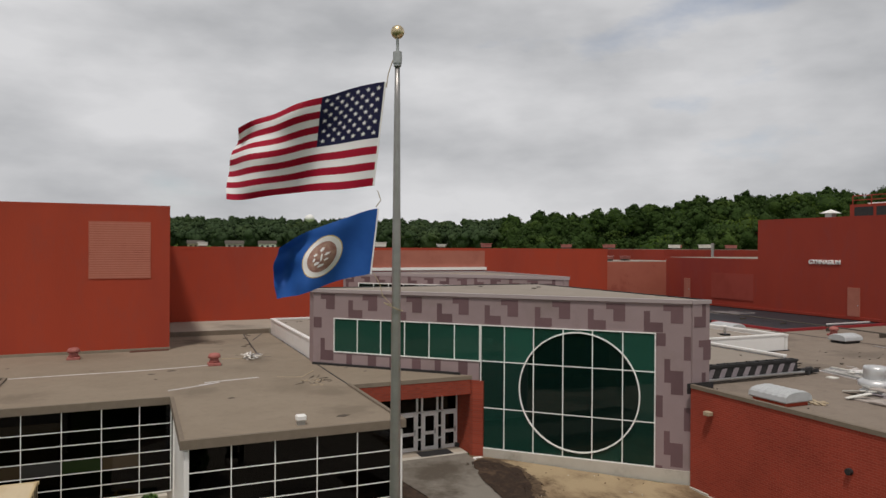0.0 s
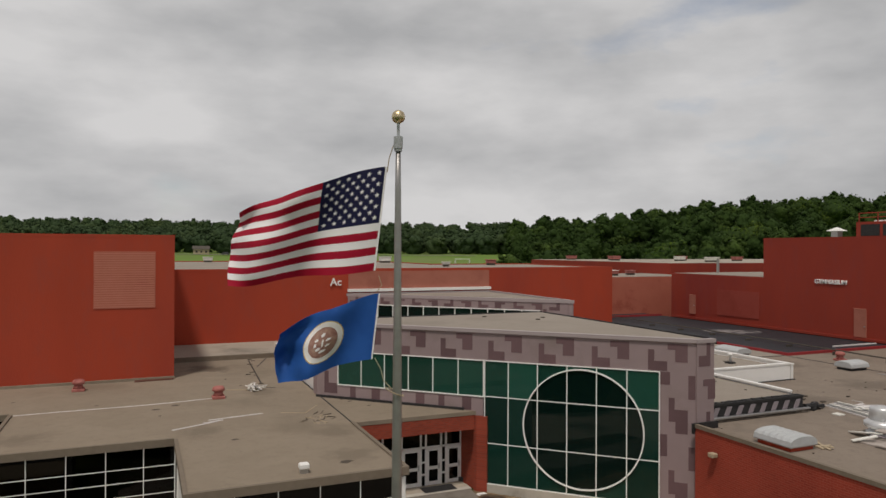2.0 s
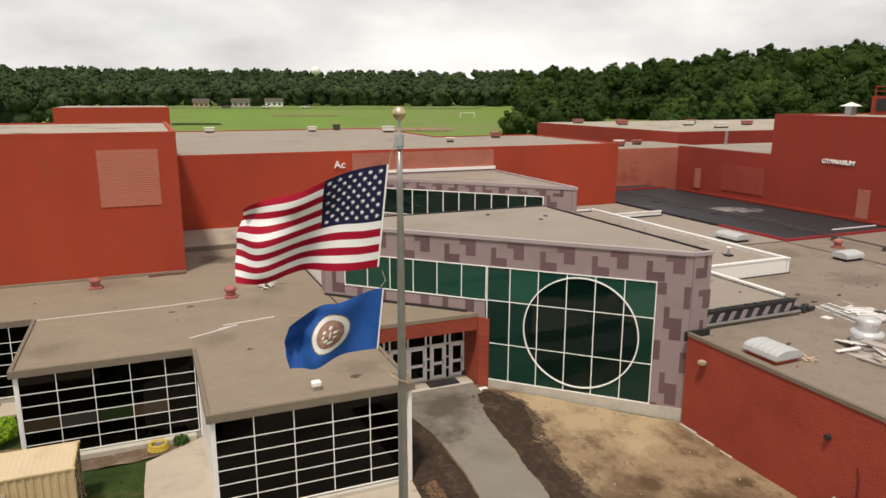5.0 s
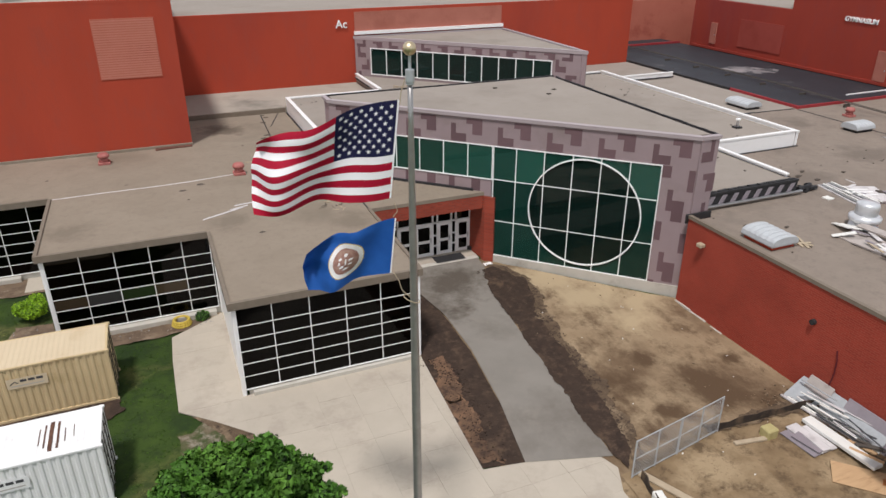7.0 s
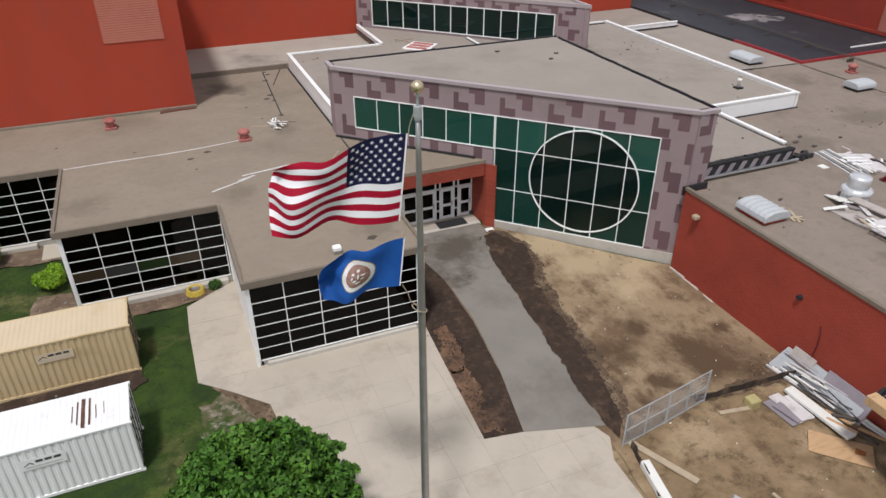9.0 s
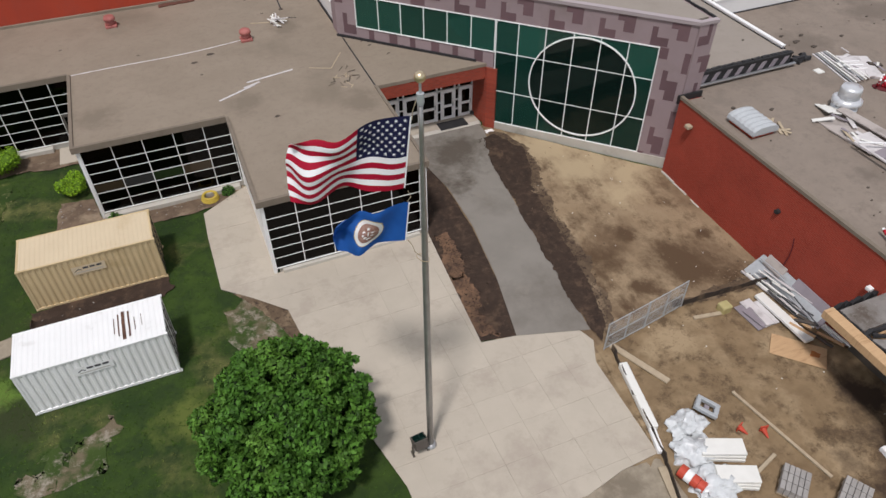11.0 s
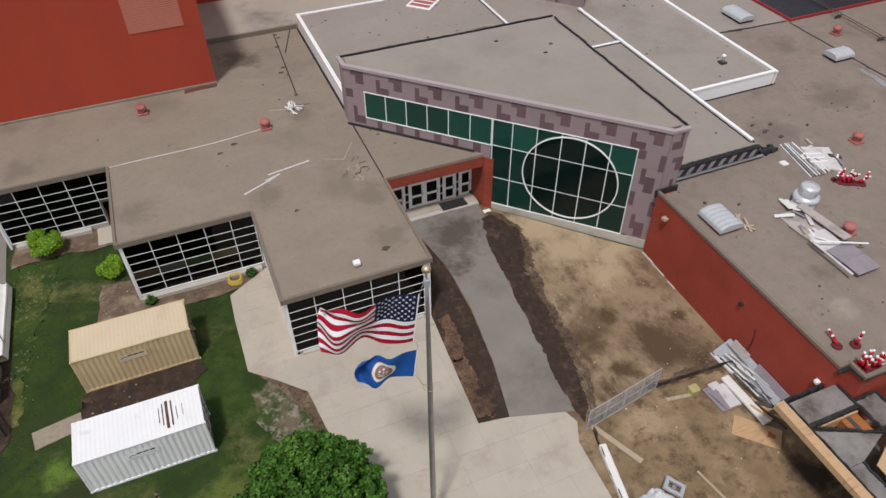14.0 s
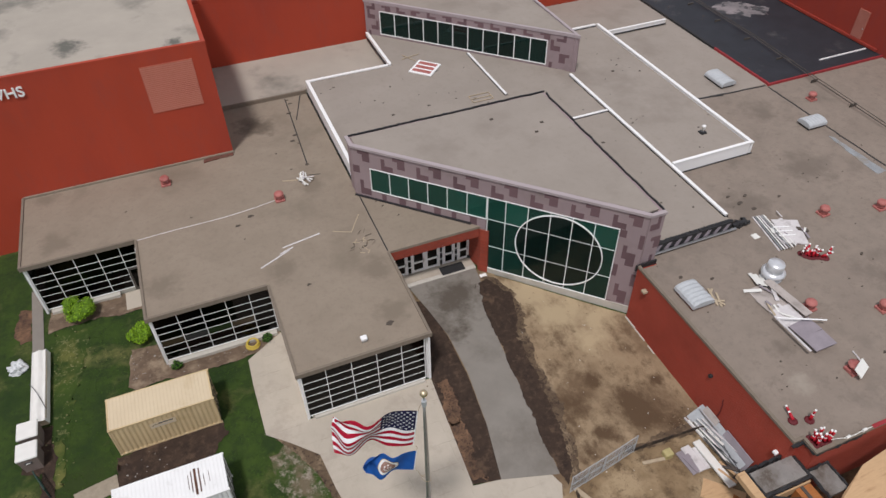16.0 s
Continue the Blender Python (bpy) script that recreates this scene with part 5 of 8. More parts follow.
def build_pole():
    base = ground_z(*POLE) + 0.09
    pole = thing("flagpole", (*POLE, base), "tall tapered aluminium flagpole with a gilded ball", "flagpole")
    bm = bmesh.new()
    add_lathe(bm, [(0.125, base), (0.125, 3.0), (0.115, 7.0), (0.095, 11.0), (0.068, 14.5), (0.055, 15.45)], (*POLE, 0), 20)
    part("shaft", bm, M_ALU, pole)
    bm = bmesh.new()
    add_tube(bm, (*POLE, 15.42), (*POLE, 15.68), 0.1, sides=20)
    add_tube(bm, (*POLE, 15.36), (*POLE, 15.42), 0.085, sides=20)
    add_tube(bm, (*POLE, 15.68), (*POLE, 16.02), 0.034, sides=12)
    part("truck", bm, M_GALV, pole, "silver revolving truck")
    bm = bmesh.new()
    bmesh.ops.create_uvsphere(bm, u_segments=24, v_segments=14, radius=0.15, matrix=Matrix.Translation((*POLE, 16.12)))
    for f in bm.faces:
        f.smooth = True
    part("ball", bm, M_GOLD, pole, "gilded ball finial")
    bm = bmesh.new()
    add_lathe(bm, [(0.26, base - 0.02), (0.26, base + 0.03), (0.2, base + 0.1), (0.14, base + 0.14)], (*POLE, 0), 20)
    part("base_collar", bm, M_STEEL, pole)
    rope = bmesh.new()
    p0 = Vector((*POLE, 0)) + LEFT * 0.1
    add_path_tube(rope, [p0 + Vector((0, 0, 15.5)), p0 + LEFT * 0.1 + Vector((0, 0, 15.2)), p0 + LEFT * 0.14 + Vector((0, 0, 14.9))], 0.012)
    part("halyard", rope, M_LUMBER, pole, "pale halyard rope")
    rope = bmesh.new()
    add_path_tube(rope, [p0 + LEFT * 0.32 + Vector((0, 0, 12.62)), p0 + LEFT * 0.25 + Vector((0, 0, 12.4)), p0 + LEFT * 0.36 + Vector((0, 0, 12.25))], 0.01)
    part("halyard", rope, M_LUMBER, pole, "pale halyard rope")
    rope = bmesh.new()
    add_path_tube(rope, [p0 + Vector((0, 0, 10.1)), p0 + LEFT * 0.2 + Vector((0, 0, 10.3)), p0 + LEFT * 0.26 + Vector((0, 0, 10.55)), p0 + LEFT * 0.4 + Vector((0, 0, 10.8))], 0.011)
    part("halyard", rope, M_LUMBER, pole, "pale halyard rope")
    tie = bmesh.new()
    pts = [Vector((*POLE, 10.05)) + LEFT * (0.06 + 0.2 * math.cos(a)) + DEPTH * 0.15 * math.sin(a) + Vector((0, 0, 0.09 * math.cos(a))) for a in [2 * math.pi * i / 14 for i in range(15)]]
    add_path_tube(tie, pts, 0.014)
    part("rope_loop", tie, M_LUMBER, pole, "pale rope loop")
    # floodlight on a stirrup that stands on two feet
    sp = thing("ground_spotlight", (5.42, 15.25, base), "dark brown box floodlight on a two-legged stand beside the flagpole", "floodlight")
    for x, y in ((5.1, 15.22), (5.74, 15.28)):
        part("foot", box(x - 0.05, x + 0.05, y - 0.16, y + 0.16, base - 0.02, base + 0.03, None, 0.008), M_COPING, sp)
        part("leg", box(x - 0.03, x + 0.03, y - 0.04, y + 0.04, base + 0.03, base + 0.55, None, 0.006), M_COPING, sp)
    tip = Matrix.Translation((5.42, 15.25, base + 0.58)) @ Matrix.Rotation(radians(5), 4, "Z") @ Matrix.Rotation(radians(-22), 4, "X")
    part("housing", box(-0.285, 0.285, -0.24, 0.24, -0.2, 0.22, tip, 0.05), M_COPING, sp)
    part("visor", box(-0.3, 0.3, -0.26, 0.26, 0.2, 0.26, tip, 0.02), M_COPING, sp)
    part("lens", box(-0.24, 0.24, -0.2, 0.2, 0.262, 0.272, tip), M_GLASS_DARK, sp)


M_FLAG_RED = surface("red_flag_cloth", (0.47, 0.006, 0.036), (0.42, 0.005, 0.03), 3.0, rough=0.7, bump=0.1, fine=60)
M_FLAG_WHITE = surface("white_flag_cloth", (0.95, 0.945, 0.95), (0.93, 0.925, 0.93), 3.0, rough=0.7, bump=0.1, fine=60)
M_FLAG_NAVY = surface("navy_flag_cloth", (0.017, 0.017, 0.07), (0.014, 0.014, 0.06), 3.0, rough=0.7, bump=0.1, fine=60)
M_FLAG_BLUE = surface("royal_blue_flag_cloth", (0.026, 0.14, 0.5), (0.019, 0.112, 0.43), 2.0, rough=0.65, bump=0.1, fine=60)
M_SEAL_BROWN = surface("brown_seal_print", (0.22, 0.09, 0.075), (0.4, 0.26, 0.2), 9.0, rough=0.7)
M_SEAL_GOLD = surface("gold_seal_print", (0.62, 0.5, 0.2), (0.55, 0.42, 0.16), 6.0, rough=0.7)


for cloth_mat in (M_FLAG_RED, M_FLAG_WHITE, M_FLAG_NAVY, M_FLAG_BLUE):
    # thin nylon lets some of the light through
    nd, lk = cloth_mat.node_tree.nodes, cloth_mat.node_tree.links
    thin, both = nd.new("ShaderNodeBsdfTranslucent"), nd.new("ShaderNodeMixShader")
    both.inputs["Fac"].default_value = 0.28
    lk.new(nd["Principled BSDF"].inputs["Base Color"].links[0].from_socket, thin.inputs["Color"])
    lk.new(nd["Principled BSDF"].outputs[0], both.inputs[1])
    lk.new(thin.outputs[0], both.inputs[2])
    lk.new(both.outputs[0], nd["Material Output"].inputs["Surface"])


def banner_point(u, v, top, hoist, fly, droop, gather, seed):
    """A point of a flag in a light wind: u from hoist to fly, v from top to bottom; gather is how far the fly edge bunches up."""
    q = max(u, 0.0)
    wave = math.sin(2 * math.pi * (1.3 * u - 0.42 * v) + seed)
    wave2 = math.sin(2 * math.pi * (2.7 * u + 0.5 * v) + 1.7 + seed)
    crease = math.sin(2 * math.pi * (2.2 * v + 0.8 * u) + 0.6 * seed)
    amp = 0.115 * fly * q ** 0.8
    along = fly * (u - 0.07 * u * u)
    lean = 0.11 * hoist * v
    p = Vector(top) + LEFT * (along + lean * (1 - 0.4 * u) + 0.05 * fly * q ** 2 * math.sin(math.pi * v))
    p += DEPTH * (amp * wave + 0.3 * amp * wave2 + 0.42 * amp * (1 - v) * q * crease)
    p += Vector((0, 0, -hoist * v * (1 - gather * q ** 1.5) - droop * q ** 1.25 * fly + 0.2 * amp * wave))
    return p


def cloth(name, owner, u0, u1, v0, v1, nu, nv, spec, material, label="", lift=0.0):
    bm = bmesh.new()
    for side in (-1, 1):
        g = []
        for i in range(nu + 1):
            row = []
            for j in range(nv + 1):
                u, v = u0 + (u1 - u0) * i / nu, v0 + (v1 - v0) * j / nv
                row.append(bm.verts.new(banner_point(u, v, *spec) + DEPTH * side * (0.003 + lift)))
            g.append(row)
        for i in range(nu):
            for j in range(nv):
                f = bm.faces.new((g[i][j], g[i + 1][j], g[i + 1][j + 1], g[i][j + 1]))
                f.smooth = True
    return part(name, bm, material, owner, label)


def printed(name, owner, spec, pts, lift, material, label=""):
    """A flat print of that outline, in u and v, on both sides of the cloth."""
    bm = bmesh.new()
    cu, cv = sum(p[0] for p in pts) / len(pts), sum(p[1] for p in pts) / len(pts)
    for side in (-1, 1):
        mid = bm.verts.new(banner_point(cu, cv, *spec) + DEPTH * side * lift)
        rings = []
        for k in (0.25, 0.5, 0.75, 1.0):
            rings.append([bm.verts.new(banner_point(cu + (u - cu) * k, cv + (v - cv) * k, *spec) + DEPTH * side * lift) for u, v in pts])
        n = len(pts)
        for i in range(n):
            bm.faces.new((mid, rings[0][i], rings[0][(i + 1) % n]))
            for a, b in zip(rings, rings[1:]):
                bm.faces.new((a[i], b[i], b[(i + 1) % n], a[(i + 1) % n]))
    return part(name, bm, material, owner, label)


def build_flags():
    top = Vector((*POLE, 15.02)) + LEFT * 0.28
    hoist, fly = 2.3, 3.5
    spec = (tuple(top), hoist, fly, 0.31, 0.34, 0.4)
    us = thing("national_flag", tuple(top), "red, white and blue striped flag flying with a starred navy canton", "flag")
    for i in range(13):
        u0 = 0.4 if i < 7 else 0.0
        cloth("stripe", us, u0, 1.0, i / 13, (i + 1) / 13, 48, 3, spec, M_FLAG_WHITE if i % 2 else M_FLAG_RED)
    cloth("canton", us, 0.0, 0.4, 0.0, 7 / 13, 20, 21, spec, M_FLAG_NAVY, "navy canton with white stars")
    cloth("header", us, -0.012, 0.0, 0.0, 1.0, 1, 16, spec, M_FLAG_WHITE, "white canvas header")
    for row in range(9):
        for k in range(6 - row % 2):
            cu = 0.4 * (1 + 2 * k + row % 2) / 12
            cv = 7 / 13 * (row + 1) / 10
            pts = []
            for q in range(10):
                r = 0.062 if q % 2 == 0 else 0.027
                pts.append((cu + r * math.sin(math.pi * q / 5) / fly, cv - r * math.cos(math.pi * q / 5) / hoist))
            printed("star", us, spec, pts, 0.009, M_FLAG_WHITE)
    top2 = Vector((*POLE, 12.22)) + LEFT * 0.42
    spec2 = (tuple(top2), 1.45, 2.3, 0.37, 0.16, 2.1)
    st = thing("state_flag", tuple(top2), "royal blue flag with a round pale seal", "flag")
    cloth("field", st, 0.0, 1.0, 0.0, 1.0, 64, 32, spec2, M_FLAG_BLUE, "royal blue cloth")
    cloth("header", st, -0.015, 0.0, 0.0, 1.0, 1, 12, spec2, M_FLAG_WHITE, "white canvas header")
    for r, lift, m, label in ((0.47, 0.01, M_SEAL_GOLD, "gold outer ring"), (0.45, 0.016, M_FLAG_WHITE, "white seal disc"), (0.34, 0.022, M_SEAL_BROWN, "brown inner disc")):
        printed("seal_disc", st, spec2, [(0.5 + r * math.cos(2 * math.pi * i / 32) / 2.35, 0.5 + r * math.sin(2 * math.pi * i / 32) / 1.45) for i in range(32)], lift, m, label)
    for a, b, w, h in ((-0.2, -0.05, 0.14, 0.05), (0.04, 0.1, 0.13, 0.06), (-0.05, -0.2, 0.11, 0.08), (-0.02, -0.06, 0.05, 0.17), (0.1, -0.1, 0.1, 0.05), (-0.17, 0.08, 0.12, 0.04), (-0.08, 0.18, 0.18, 0.05), (0.14, 0.0, 0.07, 0.07)):
        printed("seal_bar", st, spec2, [(0.5 + (a + dx) / 2.35, 0.5 + (b + dy) / 1.45) for dx, dy in ((0, 0), (w * 0.6, -0.02), (w, h * 0.4), (w * 0.8, h), (w * 0.2, h * 0.8))], 0.028, M_FLAG_WHITE)


# ---- containers ----
M_TAN = surface("tan_container_paint", (0.62, 0.48, 0.275), (0.57, 0.44, 0.25), 1.0, (0.44, 0.32, 0.16), 0.5, (0.58, 0.78), rough=0.55, bump=0.1)
M_TAN_TOP = surface("sun_bleached_tan_paint", (0.64, 0.53, 0.36), (0.6, 0.49, 0.33), 0.8, (0.5, 0.38, 0.22), 0.4, (0.58, 0.8), rough=0.6, bump=0.1)
M_CWHITE = surface("white_container_paint", (0.85, 0.85, 0.83), (0.8, 0.8, 0.78), 1.0, (0.55, 0.54, 0.5), 0.5, (0.6, 0.8), rough=0.5, bump=0.1)
M_RUST = surface("dark_rust_streak", (0.07, 0.035, 0.025), (0.16, 0.08, 0.05), 4.0, rough=0.9)
M_DECAL = surface("pale_grey_decal", (0.5, 0.47, 0.43), (0.45, 0.42, 0.38), 3.0, rough=0.6)
M_INK = surface("dark_grey_print", (0.06, 0.06, 0.065), (0.08, 0.08, 0.085), 4.0, rough=0.6)


def corrugated(bm, x0, x1, z0, z1, y, out, pitch=0.278, depth=0.036):
    """A trapezoid-ribbed sheet from x0 to x1 that faces out (+1 or -1 along y)."""
    xs = []
    x = x0
    k = 0
    while x < x1 - 0.01:
        for dx, d in ((0.0, 0), (0.35, 0), (0.5, 1), (0.85, 1)):
            xx = x + dx * pitch
            if xx < x1:
                xs.append((xx, d * depth))
        x += pitch
    xs.append((x1, 0))
    low = [bm.verts.new((a, y - out * d, z0)) for a, d in xs]
    high = [bm.verts.new((a, y - out * d, z1)) for a, d in xs]
    for i in range(len(xs) - 1):
        bm.faces.new((low[i], low[i + 1], high[i + 1], high[i]))


def build_container(at, z0, h, body, roof, label, rusted):
    x0, x1, y0, y1 = at
    c = thing("shipping_container", ((x0 + x1) / 2, (y0 + y1) / 2, z0), label, "container", "containers on the lawn")
    z1 = z0 + h
    for y, o in ((y0 + 0.02, -1), (y1 - 0.02, 1)):
        bm = bmesh.new()
        corrugated(bm, x0 + 0.1, x1 - 0.1, z0 + 0.12, z1 - 0.08, y, o)
        part("side_sheet", bm, body, c, "ribbed steel side")
    bm = bmesh.new()
    corrugated(bm, x0 + 0.1, x1 - 0.1, y0 + 0.06, y1 - 0.06, -(z1 - 0.01), -1, 0.209, 0.009)
    bmesh.ops.transform(bm, matrix=Matrix(((1, 0, 0, 0), (0, 0, 1, 0), (0, -1, 0, 0), (0, 0, 0, 1))), verts=bm.verts)
    part("roof_sheet", bm, roof, c, "ribbed steel roof")
    part("end_wall", box(x0 + 0.03, x0 + 0.08, y0 + 0.08, y1 - 0.08, z0 + 0.12, z1 - 0.06), body, c)
    part("floor", box(x0 + 0.1, x1 - 0.1, y0 + 0.1, y1 - 0.1, z0 + 0.06, z0 + 0.14), M_COPING, c)
    for y in (y0, y1 - 0.08):
        part("top_rail", box(x0 + 0.1, x1 - 0.1, y, y + 0.08, z1 - 0.09, z1, None, 0.01), body, c)
        part("bottom_rail", box(x0 + 0.1, x1 - 0.1, y, y + 0.08, z0, z0 + 0.14, None, 0.01), body, c)
    for x in (x0, x1 - 0.1):
        part("header", box(x, x + 0.1, y0 + 0.1, y1 - 0.1, z1 - 0.11, z1, None, 0.01), body, c)
        for y in (y0, y1 - 0.1):
            post = part("corner_post", box(x, x + 0.1, y, y + 0.1, z0, z1, None, 0.012), body, c)
            for z in (z0, z1 - 0.11):
                part("corner_casting", box(x - 0.012, x + 0.155, y - 0.012, y + 0.112, z - 0.005, z + 0.118, None, 0.02), body, post)
    for k in range(2):
        ya = y0 + 0.11 + k * (y1 - y0 - 0.22) / 2
        yb = ya + (y1 - y0 - 0.24) / 2
        d = part("door", box(x1 - 0.07, x1 - 0.02, ya, yb, z0 + 0.14, z1 - 0.11, None, 0.01), body, c)
        for q in (0.28, 0.72):
            rod = bmesh.new()
            yy = ya + q * (yb - ya)
            add_tube(rod, (x1 + 0.015, yy, z0 + 0.1), (x1 + 0.015, yy, z1 - 0.08), 0.02, sides=8)
            for zz in (0.25, 0.8, 1.4, 2.0):
                add_box(rod, x1 - 0.02, x1 + 0.03, yy - 0.06, yy + 0.06, z0 + zz, z0 + zz + 0.06)
            part("locking_bar", rod, M_COPING, d, "dark steel locking bar")
    mid = (x0 + x1) / 2 - 0.1
    dec = part("decal", box(mid - 0.75, mid + 0.75, y0 - 0.012, y0 - 0.004, z1 - 1.0, z1 - 0.52), roof, c, "pale company decal with dark bars")
    for k in range(3):
        part("print_bar", box(mid - 0.25 + 0.3 * k, mid - 0.01 + 0.3 * k, y0 - 0.018, y0 - 0.012, z1 - 0.72, z1 - 0.61), M_INK, dec)
    part("print_bar", box(mid - 0.6, mid + 0.6, y0 - 0.018, y0 - 0.012, z1 - 0.9, z1 - 0.86), M_DECAL, dec)
    part("print_mark", prism([(-0.66, 0.04), (-0.6, 0.03), (-0.46, 0.14), (-0.34, 0.06), (-0.3, 0.08), (-0.45, 0.19)], 0, 0.006, Matrix.Translation((mid, y0 - 0.012, z1 - 0.84)) @ Matrix.Rotation(radians(90), 4, "X")), M_INK, dec)
    if rusted:
        for dx, w, ya, yb in ((0.98, 0.03, 0.75, 1.5), (1.2, 0.07, 0.45, 1.95), (1.42, 0.13, 0.35, 2.0), (1.62, 0.05, 0.6, 1.9), (1.8, 0.03, 0.8, 1.7), (0.7, 0.02, 0.9, 1.6)):
            part("rust_streak", prism(ragged([(x1 - 0.2 - dx - w / 2, y0 + ya), (x1 - 0.2 - dx + w / 2, y0 + ya), (x1 - 0.2 - dx + w / 2, y0 + yb), (x1 - 0.2 - dx - w / 2, y0 + yb)], 0.1, 0.012, dx), z1 - 0.012, z1 + 0.002), M_RUST, c, "dark rust streak")
    return c


# ---- foliage ----
def leaf_stuff(name, clumps, leaf, count, material, owner=None, core=None, label="", seed=1, squash=0.8):
    """Leaves on and in a set of round clumps (centre, radius), over inner cores; dark core materials paint the shade
    inside a crown.
    """
    rng = np.random.default_rng(seed)
    verts, faces = [], []
    total = sum(r * r for _, r in clumps)
    for centre, r in clumps:
        n = max(8, int(count * r * r / total))
        d = rng.normal(size=(n, 3))
        d /= np.linalg.norm(d, axis=1)[:, None]
        rad = r * (0.72 + 0.34 * rng.random(n))
        p = np.array(centre) + d * rad[:, None] * np.array((1, 1, squash))
        nrm = d + 0.75 * rng.normal(size=(n, 3))
        nrm /= np.linalg.norm(nrm, axis=1)[:, None]
        t = np.cross(nrm, rng.normal(size=(n, 3)))
        t /= np.linalg.norm(t, axis=1)[:, None] + 1e-9
        b = np.cross(nrm, t)
        s = leaf * (0.6 + 0.8 * rng.random(n))[:, None]
        i = len(verts)
        quad = np.stack((p - t * s, p + b * s * 0.62 + t * s * 0.1, p + t * s * 1.1 + nrm * s * 0.25, p - b * s * 0.62 + t * s * 0.1), axis=1)
        verts += quad.reshape(-1, 3).tolist()
        faces += [f for k in range(i, i + 4 * n, 4) for f in ((k, k + 1, k + 2), (k, k + 2, k + 3))]
    mats = [0] * len(faces)
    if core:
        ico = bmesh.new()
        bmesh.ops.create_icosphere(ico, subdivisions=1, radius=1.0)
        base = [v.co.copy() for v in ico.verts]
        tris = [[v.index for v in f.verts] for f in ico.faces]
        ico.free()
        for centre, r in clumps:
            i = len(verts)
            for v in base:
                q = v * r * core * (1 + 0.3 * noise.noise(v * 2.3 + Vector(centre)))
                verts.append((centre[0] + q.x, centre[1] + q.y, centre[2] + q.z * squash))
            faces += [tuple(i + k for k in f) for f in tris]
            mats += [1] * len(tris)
    me = bpy.data.meshes.new(name)
    me.from_pydata(verts, [], faces)
    me.polygons.foreach_set("material_index", mats)
    me.polygons.foreach_set("use_smooth", [m == 1 for m in mats])
    for m in material:
        me.materials.append(m)
    ob = new(name, me)
    if owner is not None:
        ob.parent = owner
        ob.matrix_parent_inverse = Matrix.Translation(-owner.location)
    if label:
        ob["label"] = label
    return ob


M_LEAF = surface("maple_leaves", (0.072, 0.172, 0.02), (0.04, 0.105, 0.014), 0.9, (0.105, 0.215, 0.03), 0.5, (0.5, 0.7), rough=0.6, bump=0.0, island=0.5, spec=0.2)
# shade deep in the crown, put into a near-black leaf colour
M_LEAF_CORE = surface("inner_leaves_shade_tone", (0.012, 0.028, 0.006), (0.008, 0.019, 0.005), 4.0, rough=0.9, bump=0.0)
M_BUSH = surface("lime_green_leaves", (0.26, 0.44, 0.02), (0.2, 0.36, 0.016), 2.0, rough=0.6, bump=0.0, island=0.3, spec=0.2)
# darker lime for the shade inside the shrubs
M_BUSH_CORE = surface("inner_lime_shade_tone", (0.11, 0.2, 0.015), (0.08, 0.15, 0.012), 4.0, rough=0.9, bump=0.0)
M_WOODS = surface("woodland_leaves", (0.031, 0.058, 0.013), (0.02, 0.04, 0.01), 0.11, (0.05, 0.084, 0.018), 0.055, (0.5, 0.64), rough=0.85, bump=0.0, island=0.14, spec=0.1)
# distance haze mixed into the leaf colour: paler and bluer than M_WOODS
M_WOODS_HAZED = surface("hazed_woodland_leaves", (0.046, 0.074, 0.032), (0.032, 0.055, 0.026), 0.08, (0.062, 0.092, 0.036), 0.04, (0.5, 0.64), rough=0.9, bump=0.0, island=0.1, spec=0.1)
M_WOODS_LIGHT = surface("light_woodland_leaves", (0.055, 0.1, 0.016), (0.034, 0.068, 0.011), 0.11, (0.085, 0.13, 0.02), 0.055, (0.5, 0.62), rough=0.85, bump=0.0, island=0.16, spec=0.1)
M_WOODS_CORE = surface("inner_woodland_leaves", (0.036, 0.064, 0.018), (0.024, 0.045, 0.013), 0.11, (0.05, 0.082, 0.021), 0.055, (0.5, 0.66), rough=0.9, bump=1.0, fine=1.2, spec=0.1)
M_BARK = surface("grey_brown_bark", (0.13, 0.095, 0.065), (0.09, 0.065, 0.045), 6.0, stretch=(1, 1, 0.2), bump=0.8, fine=20)


